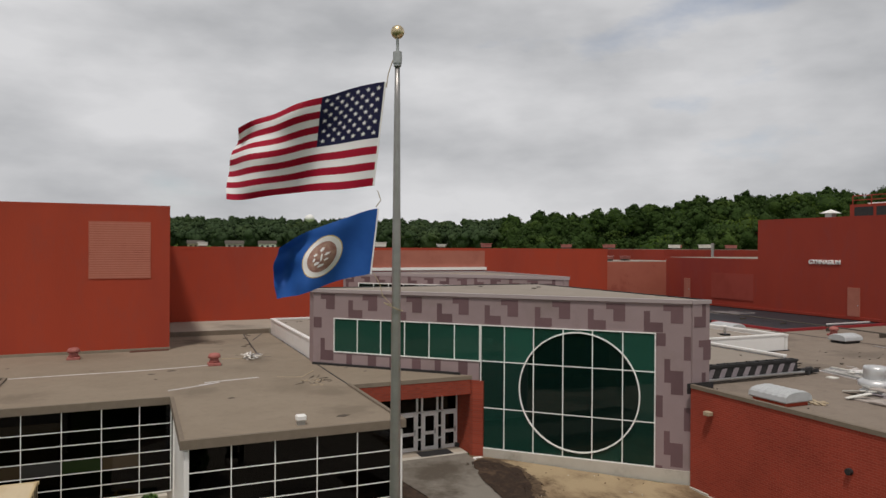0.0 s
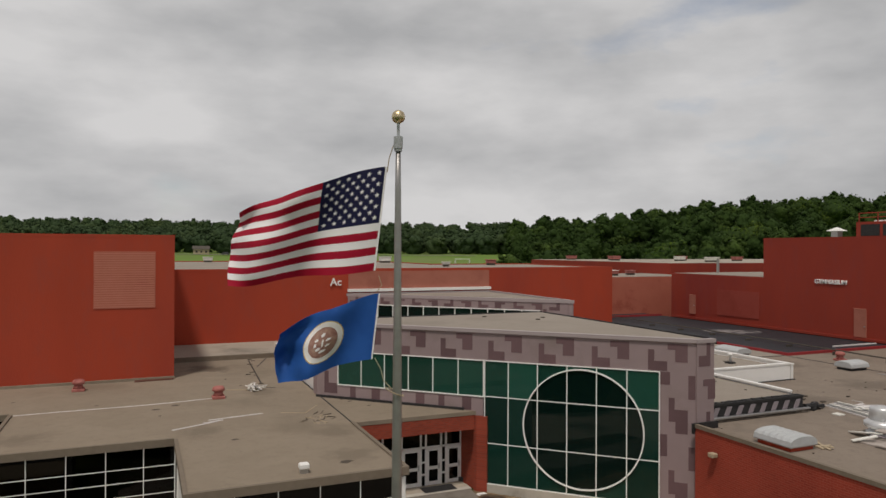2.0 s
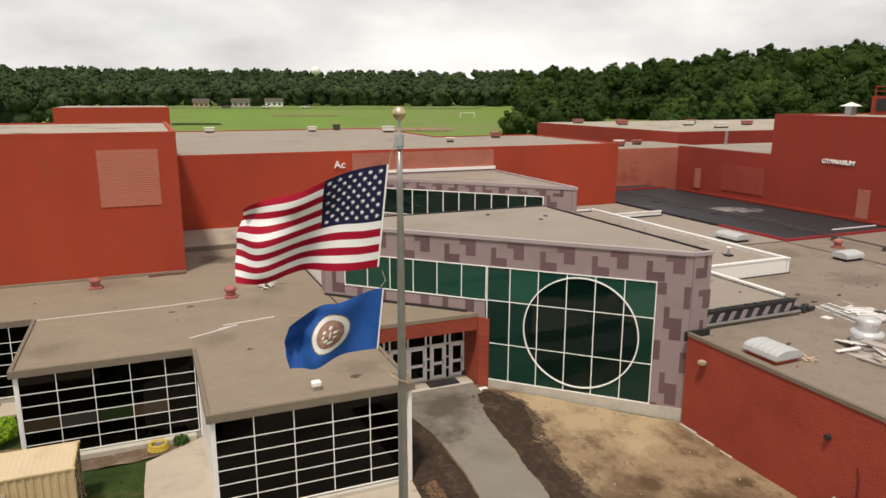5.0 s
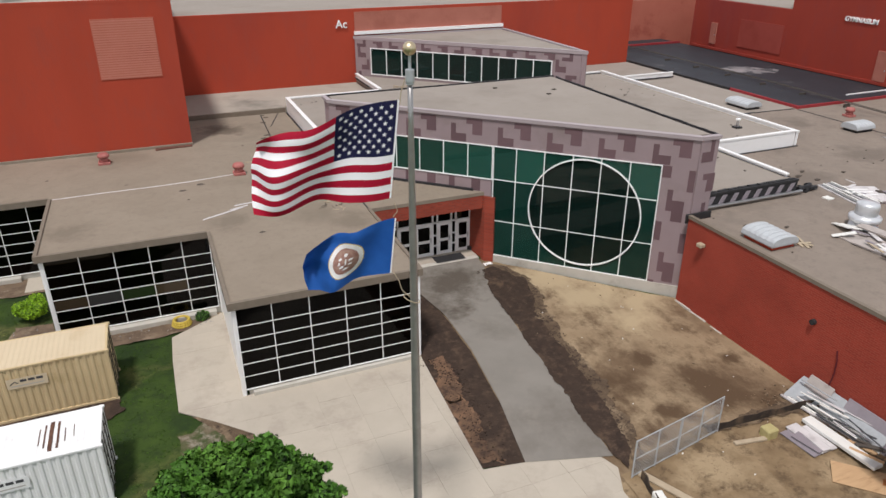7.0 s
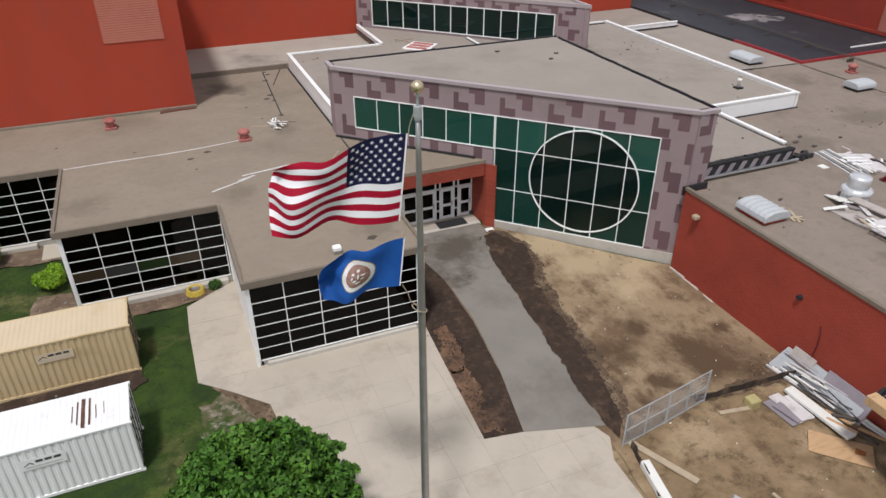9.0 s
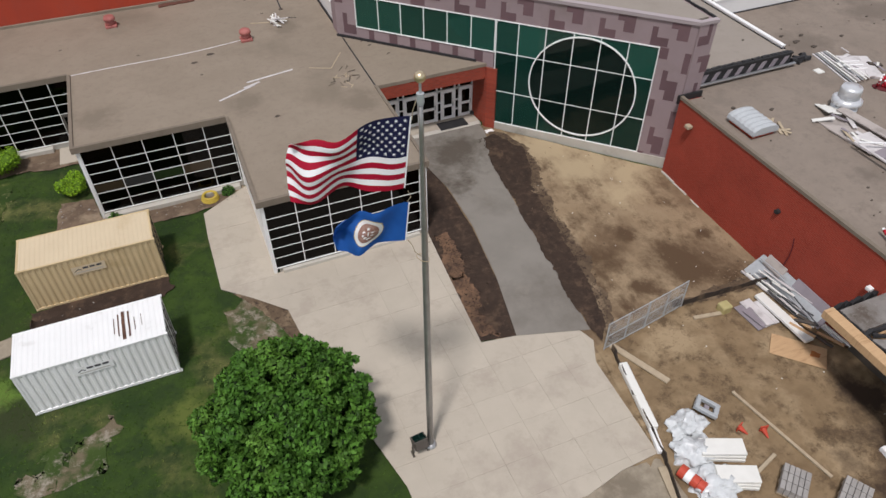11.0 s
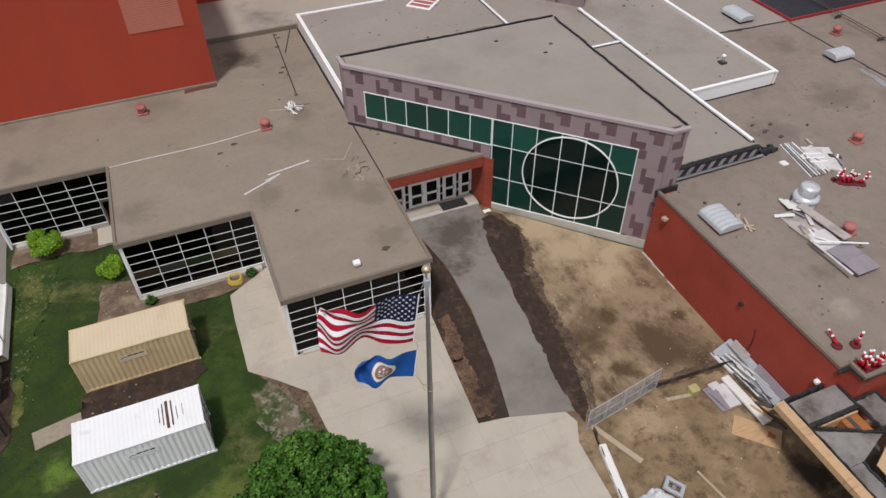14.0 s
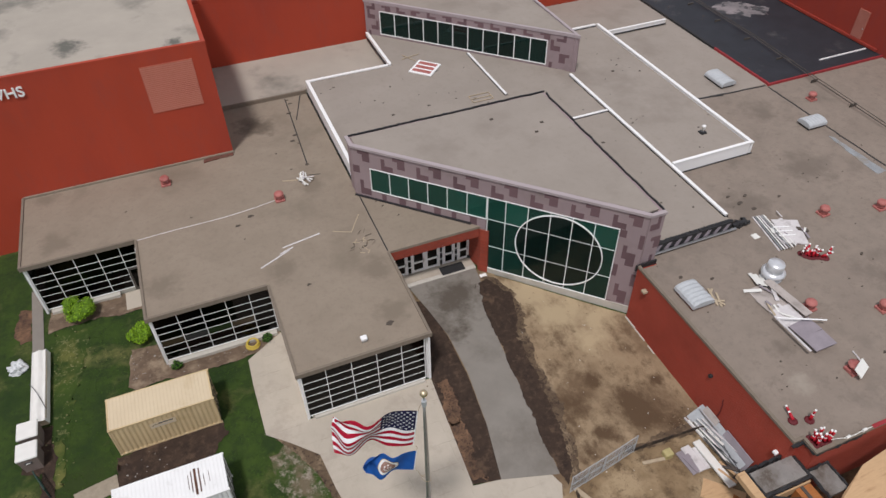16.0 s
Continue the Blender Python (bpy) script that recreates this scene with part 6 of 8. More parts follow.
def build_maple():
    x, y = 0.82, 16.95
    z = ground_z(x, y)
    t = thing("maple_tree", (x, y, z), "round-crowned green maple tree on the lawn", "tree")
    bm = bmesh.new()
    add_lathe(bm, [(0.24, z - 0.05), (0.17, z + 0.3), (0.15, z + 1.1), (0.12, z + 2.0)], (x, y, 0), 12)
    part("trunk", bm, M_BARK, t)
    rng = random.Random(5)
    for i in range(7):
        a = 2 * math.pi * i / 7 + rng.uniform(-0.3, 0.3)
        limb = bmesh.new()
        p0 = Vector((x, y, z + 1.3 + 0.1 * i))
        p1 = p0 + Vector((math.cos(a) * 1.0, math.sin(a) * 1.0, 0.8))
        p2 = p1 + Vector((math.cos(a) * 0.9, math.sin(a) * 0.9, 0.9))
        add_tube(limb, p0, p1, 0.07, 0.05, 8)
        add_tube(limb, p1, p2, 0.05, 0.02, 8)
        part("limb", limb, M_BARK, t)
    # many uneven tufts on a smaller heart, with gaps that its shade-coloured cores darken
    clumps = [((x, y, z + 2.5), 2.05)]
    for i in range(150):
        a = i * 2.39996
        el = math.asin(-0.55 + 1.54 * (i + 0.5) / 150)
        r = rng.uniform(2.35, 3.12)
        clumps.append(((x + r * math.cos(a) * math.cos(el), y + r * math.sin(a) * math.cos(el), z + 2.5 + 0.9 * r * math.sin(el)), rng.uniform(0.24, 0.52)))
    for i in range(90):
        a, el = rng.uniform(0, 6.28), math.asin(rng.uniform(-0.3, 0.98))
        r = rng.uniform(2.95, 3.4)
        clumps.append(((x + r * math.cos(a) * math.cos(el), y + r * math.sin(a) * math.cos(el), z + 2.5 + 0.9 * r * math.sin(el)), rng.uniform(0.1, 0.24)))
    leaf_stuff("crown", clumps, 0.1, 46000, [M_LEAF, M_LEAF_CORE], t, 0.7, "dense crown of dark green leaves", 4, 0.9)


def build_bush(x, y, r, h, label, group="shrubs by the classrooms", mats=None, n=2600):
    z = ground_z(x, y) + 0.02
    b = thing("bush", (x, y, z), label, "bush", group)
    rng = random.Random(int(x * 10))
    clumps = [((x, y, z + h * 0.45), r * 0.7)]
    for i in range(14):
        a = i * 2.4
        clumps.append(((x + r * 0.6 * math.cos(a), y + r * 0.6 * math.sin(a), z + h * (0.3 + 0.5 * rng.random())), r * rng.uniform(0.28, 0.45)))
    stem = bmesh.new()
    add_tube(stem, (x, y, z - 0.05), (x, y, z + h * 0.4), 0.04, 0.03, 6)
    part("stem", stem, M_BARK, b)
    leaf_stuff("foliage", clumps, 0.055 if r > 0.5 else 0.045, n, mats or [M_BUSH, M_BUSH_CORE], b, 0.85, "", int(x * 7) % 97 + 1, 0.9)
    return b


def build_woods():
    """Far woods: belts of deciduous trees."""
    rng = random.Random(11)
    clumps_far, clumps_right, clumps_light, trunks = [], [], [], bmesh.new()

    def one(store, x, y, h, w):
        """One broad round-headed tree: a few large billows round a heart, smaller ones on top, low growth at its foot."""
        z = ground_z(x, y)
        if store is clumps_right and rng.random() < 0.16:
            store = clumps_light
        add_tube(trunks, (x, y, z - 0.5), (x, y, z + h * 0.5), 0.3, 0.15, 5, False)
        rz = min(0.4 * h, 0.55 * w)
        mid = z + h - rz
        store.append(((x, y, mid), 0.82 * rz))
        store.append(((x, y, mid + 0.35 * rz), 0.6 * rz))
        store.append(((x + rng.uniform(-1, 1), y, z + 0.45 * (h - rz)), 0.42 * w))
        for i in range(8):
            a, el = 2.4 * i + rng.uniform(-0.4, 0.4), math.asin(rng.uniform(-0.8, 0.6))
            store.append(((x + math.cos(a) * math.cos(el) * 0.26 * w, y + math.sin(a) * math.cos(el) * 0.26 * w, mid + math.sin(el) * rz * 0.62), w * rng.uniform(0.2, 0.27)))
        for _ in range(14):
            a, el = rng.uniform(0, 6.28), math.asin(rng.uniform(-0.2, 1.0))
            r = rng.uniform(0.06, 0.12) * w
            k = rng.uniform(0.84, 0.97)
            store.append(((x + math.cos(a) * math.cos(el) * k * 0.46 * w, y + math.sin(a) * math.cos(el) * k * 0.46 * w, mid + math.sin(el) * k * rz * 0.92), r))

    def belt(store, rows, az0, az1, width, jitter, grow=lambda az: 1.0, skip=()):
        for dist, gap, lo, hi in rows:
            az = az0
            while az < az1:
                a = radians(az)
                if not any(b0 < az < b1 and dist < far for b0, b1, far in skip):
                    one(store, 0.5 + dist * math.sin(a) + rng.uniform(-3, 3), dist * math.cos(a) + rng.uniform(-jitter, jitter), rng.uniform(lo, hi) * grow(az), rng.uniform(*width))
                az += math.degrees(gap / dist) * rng.uniform(0.75, 1.25)

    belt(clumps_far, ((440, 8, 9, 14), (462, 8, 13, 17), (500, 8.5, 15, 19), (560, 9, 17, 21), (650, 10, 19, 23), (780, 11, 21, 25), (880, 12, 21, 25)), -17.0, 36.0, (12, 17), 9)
    belt(clumps_right, ((240, 6.2, 13, 17), (264, 6.2, 17, 21), (300, 7.0, 20, 25), (350, 8.5, 24, 28), (420, 10, 28, 32), (455, 8, 22, 27)), 29.5, 66.0, (10, 15), 6, lambda az: 0.76 + 0.36 * smooth((az - 30) / 22), ((35.4, 39.4, 330),))
    belt(clumps_right, ((336, 4, 8, 11), (360, 5, 12, 15), (385, 6, 15, 18)), 33.5, 41.5, (9, 12), 3)
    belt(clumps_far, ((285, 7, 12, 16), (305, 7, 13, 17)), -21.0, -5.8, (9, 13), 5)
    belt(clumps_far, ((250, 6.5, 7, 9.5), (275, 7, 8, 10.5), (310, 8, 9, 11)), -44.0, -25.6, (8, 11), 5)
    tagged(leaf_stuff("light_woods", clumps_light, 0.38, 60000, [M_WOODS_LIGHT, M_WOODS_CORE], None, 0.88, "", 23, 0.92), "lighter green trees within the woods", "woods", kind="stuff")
    for name, store, leaf, n, seed, leaves, label in (("far_woods", clumps_far, 0.6, 260000, 21, M_WOODS_HAZED, "distant belt of dark green deciduous trees"), ("near_woods", clumps_right, 0.4, 320000, 22, M_WOODS, "dense green deciduous woods behind the school")):
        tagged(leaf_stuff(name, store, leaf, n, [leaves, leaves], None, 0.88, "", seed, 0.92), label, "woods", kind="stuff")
    tagged(linked("woods_trunks", trunks, M_BARK), "grey-brown trunks of the far woods", "trunks", kind="stuff")


build_pole()
build_flags()
build_container((-8.87, -2.8, 29.36, 31.8), -0.34, 2.59, M_TAN, M_TAN_TOP, "tan ribbed steel storage container on the lawn", False)
build_container((-8.87, -2.9, 23.05, 25.49), -0.4, 2.59, M_CWHITE, M_CWHITE, "white ribbed steel storage container with rusted roof", True)
build_maple()
build_bush(-10.75, 42.25, 1.15, 1.7, "rounded lime-green shrub under the wing windows")
build_bush(-6.95, 38.4, 0.85, 1.4, "rounded lime-green shrub by the classroom corner")
build_bush(1.25, 35.0, 0.4, 0.5, "small green shrub beside the paving", mats=[M_LEAF, M_LEAF_CORE], n=600)
build_bush(-4.9, 34.9, 0.4, 0.5, "small dark green shrub by the window kerb", mats=[M_LEAF, M_LEAF_CORE], n=600)
build_woods()


def build_lawn_tufts():
    """Grass blades in loose tufts over the near lawn, and clods on the bare soil."""
    rng = np.random.default_rng(33)
    verts, faces = [], []
    n = 0
    while n < 12000:
        x, y = rng.uniform(-17, 4.5), rng.uniform(6, 43)
        if -9.2 < x < -2.7 and (29.4 < y < 32.1 or 23.4 < y < 26.1):
            continue
        if (x > -0.6 and y > 26) or (x > -5.8 and y > 33.8) or (x > 2.0 and y > 21) or x > 4.2 or (x < -12.4 and y > 29) or y > 41.4:
            continue
        z = ground_z(x, y)
        for k in range(3):
            a, h, w = rng.uniform(0, 6.28), rng.uniform(0.02, 0.055), rng.uniform(0.015, 0.035)
            lx, ly = rng.normal(0, 0.07, 2)
            i = len(verts)
            verts += [(x + w * math.cos(a), y + w * math.sin(a), z - 0.01), (x - w * math.cos(a), y - w * math.sin(a), z - 0.01), (x + lx, y + ly, z + h)]
            faces.append((i, i + 1, i + 2))
        n += 1
    me = bpy.data.meshes.new("grass_tufts")
    me.from_pydata(verts, [], faces)
    me.materials.append(M_BLADE)
    tagged(new("grass_tufts", me), "loose green grass tufts on the lawn", "grass", kind="stuff")
    verts, faces = [], []
    for _ in range(700):
        x, y = rng.uniform(10.0, 25.2), rng.uniform(4.0, 34.0)
        on_path = 11.6 + 0.1 * max(0, min(1, (y - 19) / 10)) < x < 15.3 and y > 18
        if on_path or x + y > 52.3 or (x < 14.6 and y < 18.6) or (x < 11.2 and y > 27):
            continue
        s = 0.01 + 0.06 * rng.random() ** 5
        z = ground_z(x, y) + 0.08
        i = len(verts)
        for dx, dy, dz in ((1, 0, 0), (0, 1, 0), (-1, 0, 0), (0, -1, 0), (0, 0, 0.8), (0, 0, -0.5)):
            verts.append((x + s * dx * rng.uniform(0.6, 1.3), y + s * dy * rng.uniform(0.6, 1.3), z + s * dz * rng.uniform(0.6, 1.3)))
        faces += [(i + a, i + b, i + c) for a, b, c in ((0, 1, 4), (1, 2, 4), (2, 3, 4), (3, 0, 4), (1, 0, 5), (2, 1, 5), (3, 2, 5), (0, 3, 5))]
    me = bpy.data.meshes.new("soil_clods")
    me.from_pydata(verts, [], faces)
    me.materials.append(M_CLOD)
    tagged(new("soil_clods", me), "dark soil clods and stones on the bare ground", "soil", kind="stuff")


M_STALK = surface("straw_coloured_stalks", (0.25, 0.24, 0.11), (0.17, 0.17, 0.07), 4.0, rough=0.9, bump=0.0)
M_BLADE = surface("grass_blades", (0.055, 0.1, 0.015), (0.036, 0.07, 0.01), 0.5, (0.2, 0.19, 0.07), 0.3, (0.55, 0.72), rough=0.8, bump=0.0, island=0.4, spec=0.1)
M_CLOD = surface("soil_clod", (0.19, 0.135, 0.085), (0.14, 0.095, 0.058), 2.0, rough=0.95, bump=0.0, island=0.5)
build_lawn_tufts()


# ---- things on the roofs ----
M_GALV_BRIGHT = surface("bright_zinc_sheet", (0.72, 0.73, 0.74), (0.62, 0.63, 0.64), 3.0, rough=0.38, metal=0.45, bump=0.05)
M_VENT_RED = surface("faded_red_vent_paint", (0.44, 0.16, 0.14), (0.38, 0.13, 0.11), 4.0, (0.3, 0.09, 0.08), 1.2, rough=0.6)
M_SKY = surface("milky_skylight_plastic", (0.5, 0.52, 0.53), (0.43, 0.45, 0.46), 3.0, rough=0.3, bump=0.05)
M_SHEET = surface("grey_white_wall_panel", (0.66, 0.63, 0.62), (0.57, 0.54, 0.53), 2.0, (0.44, 0.41, 0.4), 1.0, rough=0.6)
M_CABINET = surface("brown_grey_cabinet_paint", (0.24, 0.19, 0.165), (0.2, 0.158, 0.138), 2.0, (0.14, 0.11, 0.095), 0.8, rough=0.6, bump=0.1)
M_GREEN_STEEL = surface("dark_green_painted_steel", (0.03, 0.06, 0.05), (0.022, 0.046, 0.038), 3.0, rough=0.5, bump=0.1)
M_SLAB = surface("stained_grey_roof_slab", (0.27, 0.25, 0.23), (0.22, 0.205, 0.19), 1.2, (0.11, 0.088, 0.07), 0.55, (0.5, 0.68), bump=0.5, fine=25.0, crumb=(0.2, 0.183, 0.165), crumb_size=3.0)
M_SHEET_TAN = surface("brown_grey_wall_panel", (0.46, 0.41, 0.375), (0.39, 0.345, 0.315), 2.0, (0.3, 0.265, 0.24), 1.0, rough=0.6)
M_SIGNAL = surface("signal_red_plastic", (0.5, 0.015, 0.03), (0.42, 0.012, 0.024), 4.0, rough=0.5)
M_ORANGE = surface("orange_red_plastic", (0.55, 0.08, 0.045), (0.47, 0.065, 0.035), 4.0, rough=0.5)
M_WRAP = surface("cloudy_plastic_wrap", (0.68, 0.7, 0.7), (0.56, 0.58, 0.58), 3.0, (0.4, 0.4, 0.4), 1.3, rough=0.25, bump=0.9, fine=6.0)
M_PALE_YELLOW = surface("dull_yellow_wood", (0.46, 0.40, 0.19), (0.4, 0.34, 0.15), 4.0, rough=0.7)
M_FOAM = surface("white_foam_board", (0.78, 0.77, 0.72), (0.72, 0.71, 0.66), 2.0, rough=0.8)
M_YELLOW = surface("yellow_hose", (0.6, 0.45, 0.08), (0.52, 0.38, 0.06), 6.0, rough=0.5)
M_RUSTY = surface("red_brown_torn_flashing", (0.17, 0.065, 0.045), (0.09, 0.05, 0.038), 5.0, rough=0.9)
M_DEBRIS = surface("dark_roof_debris", (0.10, 0.082, 0.065), (0.07, 0.056, 0.046), 8.0, rough=0.9)
M_BLOCK = surface("grey_concrete_block", (0.36, 0.34, 0.32), (0.3, 0.285, 0.265), 4.0, bump=0.4, each=0.1)


def red_vent(x, y, z, s=1.0):
    v = thing("roof_vent", (x, y, z), "faded red mushroom-cap roof vent on a square kerb", "roof vent", "red roof vents")
    part("kerb", box(x - 0.36 * s, x + 0.36 * s, y - 0.36 * s, y + 0.36 * s, z, z + 0.16, None, 0.02), M_VENT_RED, v)
    bm = bmesh.new()
    add_lathe(bm, [(0.3 * s, 0.16), (0.27 * s, 0.3), (0.24 * s, 0.42)], (x, y, z), 16)
    part("neck", bm, M_VENT_RED, v)
    bm = bmesh.new()
    add_lathe(bm, [(0.24 * s, 0.42), (0.36 * s, 0.45), (0.36 * s, 0.58), (0.28 * s, 0.7), (0.08 * s, 0.74)], (x, y, z), 16)
    part("cap", bm, M_VENT_RED, v)


def skylight(x, y, z, lx, ly, red=True):
    s = thing("skylight", (x, y, z), "milky ribbed barrel skylight on a low kerb", "skylight", "roof skylights")
    part("kerb", box(x - lx / 2 + 0.13, x + lx / 2 - 0.13, y - ly / 2 + 0.13, y + ly / 2 - 0.13, z, z + 0.22), M_RED if red else M_BLACK, s)
    along = "y" if ly > lx else "x"
    w, ln = (lx, ly) if along == "y" else (ly, lx)
    bm = bmesh.new()
    n, rings = 10, 13
    rows = []
    for k in range(rings):
        q = -ln / 2 + ln * k / (rings - 1)
        bulge = 0.055 if k % 2 else 0.0
        row = []
        for i in range(n + 1):
            a = math.pi * i / n
            p, h = -math.cos(a) * w / 2, 0.02 + (0.4 + bulge) * math.sin(a) ** 0.6
            row.append(bm.verts.new((x + p, y + q, z + 0.22 + h) if along == "y" else (x + q, y + p, z + 0.22 + h)))
        rows.append(row)
    for a, b in zip(rows, rows[1:]):
        for i in range(n):
            bm.faces.new((a[i], a[i + 1], b[i + 1], b[i]))
    bm.faces.new(rows[0])
    bm.faces.new(rows[-1][::-1])
    part("dome", bm, M_SKY, s)
    part("rim", box(x - lx / 2, x + lx / 2, y - ly / 2, y + ly / 2, z + 0.19, z + 0.25, None, 0.01), M_STEEL, s)


def drum_vent(x, y, z, k=1.2):
    v = thing("drum_ventilator", (x, y, z), "silver two-stage drum roof ventilator", "ventilator")
    for name, profile in (("base", [(0.62, 0), (0.62, 0.12), (0.5, 0.16), (0.5, 0.3)]), ("skirt", [(0.66, 0.3), (0.7, 0.36), (0.7, 0.5), (0.52, 0.6)]), ("drum", [(0.5, 0.6), (0.5, 1.02), (0.46, 1.1), (0.1, 1.14)])):
        bm = bmesh.new()
        add_lathe(bm, [(r * (1 + 0.5 * (k - 1)), h * k) for r, h in profile], (x, y, z), 24)
        part(name, bm, M_GALV_BRIGHT, v)


def stick(name, a, b, w, h, material, label, category, group=""):
    """A board or bar that lies from a to b."""
    a, b = Vector(a), Vector(b)
    d = b - a
    turn = Matrix.Translation(a) @ d.to_track_quat("X", "Z").to_matrix().to_4x4()
    ob = linked(name, box(0, d.length, -w / 2, w / 2, 0, h, turn, min(w, h) * 0.12), material)
    return tagged(ob, label, category, group)


def sheet(name, corner, ang, lx, ly, z, h, material, label, category, group="", tilt=(0, 0)):
    turn = Matrix.Translation((*corner, z)) @ Matrix.Rotation(radians(ang), 4, "Z") @ Matrix.Rotation(radians(tilt[0]), 4, "X") @ Matrix.Rotation(radians(tilt[1]), 4, "Y")
    ob = linked(name, box(0, lx, 0, ly, 0, h, turn, 0.008), material)
    return tagged(ob, label, category, group)


def delineator(x, y, z, lean=(0, 0), base=True):
    d = thing("traffic_delineator", (x, y, z), "red and white banded delineator post on a dark base", "traffic post", "delineator posts on the roof")
    turn = Matrix.Translation((x, y, z + 0.1)) @ Matrix.Rotation(radians(lean[0]), 4, "X") @ Matrix.Rotation(radians(lean[1]), 4, "Y")
    bm = bmesh.new()
    add_lathe(bm, [(0.27, 0), (0.27, 0.05), (0.15, 0.1)], (x, y, z), 12)
    part("base", bm, M_RED_DARK, d)
    for k in range(4):
        bm = bmesh.new()
        lo, hi = ((0.02, 0.42), (0.42, 0.52), (0.52, 0.76), (0.76, 0.86))[k]
        add_lathe(bm, [(0.09 - 0.008 * k, lo), (0.085 - 0.008 * k, hi)], (0, 0, 0), 8)
        bmesh.ops.transform(bm, matrix=turn, verts=bm.verts)
        part("band", bm, M_WHITE if k % 2 else M_SIGNAL, d)


def build_left_roof():
    red_vent(-2.88, 49.52, 4.33)
    red_vent(4.91, 44.1, 4.33)
    hose = bmesh.new()
    pts = []
    for i in range(28):
        s = i / 27
        pts.append((-5.5 + 10.1 * s, 43.5 + 0.62 * s * s + 0.07 * math.sin(7 * s), 4.33))
    add_path_tube(hose, pts, 0.03, 6)
    tagged(linked("roof_cable", hose, M_SHEET), "thin pale cable lying across the gravel roof", "cable")
    for a, b in (((3.9, 38.65, 4.31), (6.7, 39.15, 4.31)), ((2.1, 37.2, 4.31), (4.3, 38.25, 4.31)), ((3.6, 38.1, 4.31), (4.6, 38.45, 4.31))):
        stick("batten", a, b, 0.11, 0.05, M_SHEET, "thin whitish wooden batten lying on the roof", "batten", "battens on the roof")
    rng = random.Random(3)
    for i in range(12):
        x, y, a, ln = 7.2 + rng.uniform(-0.35, 0.35), 45.8 + rng.uniform(-0.35, 0.35), rng.gauss(1.9, 0.4), rng.uniform(0.6, 1.2)
        stick("offcut", (x - ln / 2 * math.cos(a), y - ln / 2 * math.sin(a), 4.31 + 0.03 * i), (x + ln / 2 * math.cos(a), y + ln / 2 * math.sin(a), 4.31 + 0.03 * rng.randint(0, 12)), 0.1, 0.04, M_FOAM if i % 3 else M_SHEET, "whitish wood offcut in a tangled heap", "offcut", "heap of offcuts on the roof")
    stick("batten", (5.6, 46.3, 4.32), (7.0, 45.9, 4.32), 0.09, 0.05, M_LUMBER, "thin pale wooden batten lying on the roof", "batten", "battens on the roof")
    bx = thing("roof_unit", (6.65, 28.4, 4.33), "small white box vent near the roof edge", "roof vent")
    part("stand", box(6.5, 6.8, 28.25, 28.55, 4.33, 4.5), M_STEEL, bx)
    part("hood", box(6.45, 6.85, 28.2, 28.55, 4.5, 4.72, None, 0.04), M_WHITE, bx)
    seams = ((8.55, 58.5, 7.95, 47.6), (10.0, 58.6, 8.7, 54.6), (10.62, 43.6, 10.62, 35.5), (7.7, 46.3, 8.6, 46.1))
    for x0, y0, x1, y1 in seams:
        stick("roof_seam", (x0, y0, 4.29), (x1, y1, 4.29), 0.09, 0.05, M_BLACK, "black tar seam on the gravel roof", "seam", "tar seams")
    for a, b in (((7.65, 38.97, 4.31), (8.85, 38.4, 4.31)), ((8.85, 38.4, 4.31), (9.9, 40.1, 4.31)), ((8.7, 37.15, 4.31), (8.95, 37.5, 4.31)), ((9.35, 37.0, 4.31), (9.5, 37.5, 4.31)), ((8.8, 36.1, 4.31), (9.1, 35.9, 4.31)), ((9.3, 35.8, 4.31), (9.5, 36.1, 4.31))):
        stick("bent_flashing", a, b, 0.06, 0.04, M_LUMBER, "thin tan strip of torn flashing", "flashing", "torn flashing on the roof")
    for i, (x, y, s) in enumerate(((1.5, 42.3, 0.2), (9.2, 36.6, 0.17), (8.6, 29.2, 0.32), (4.7, 34.4, 0.16), (11.6, 41.1, 0.14), (11.9, 40.4, 0.14), (12.6, 38.9, 0.12), (-1.6, 44.6, 0.12), (2.5, 43.0, 0.25), (6.6, 47.6, 0.12), (1.6, 40.6, 0.12), (-6.0, 47.2, 0.12), (6.0, 50.2, 0.14))):
        pts = ragged([(x - s, y - s * 0.3), (x - s * 0.2, y - s * 0.7), (x + s, y - s * 0.1), (x + s * 0.4, y + s * 0.6), (x - s * 0.6, y + s * 0.4)], 0.07, 0.09, i)
        tagged(linked("roof_scrap", prism(pts, 4.29, 4.34), M_DEBRIS), "dark scrap lying on the gravel roof", "scrap", "scraps on the roof")
    tangle = random.Random(83)
    for i in range(16):
        x, y, a, ln = tangle.gauss(9.2, 0.45), tangle.gauss(36.7, 0.6), tangle.uniform(0, math.pi), tangle.uniform(0.2, 0.6)
        stick("twig", (x, y, 4.315), (x + ln * math.cos(a), y + ln * math.sin(a), 4.315 + tangle.uniform(0.01, 0.09)), tangle.uniform(0.03, 0.07), 0.03, (M_DEBRIS, M_EDGE, M_LUMBER)[i % 3], "thin brown strip in a tangle on the roof", "strip", "tangle of strips on the roof")
    for i in range(7):
        x = 8.5 - 0.08 * i + tangle.gauss(0, 0.25)
        y = 58.0 - 1.5 * i + tangle.gauss(0, 0.7)
        s = tangle.uniform(0.06, 0.2)
        tagged(linked("roof_scrap", prism(ragged([(x - s, y - s * 0.6), (x + s, y - s * 0.6), (x + s, y + s * 0.6), (x - s, y + s * 0.6)], 0.07, 0.06, 90 + i), 4.3, 4.36), M_DEBRIS), "dark scrap lying on the gravel roof", "scrap", "scraps on the roof")
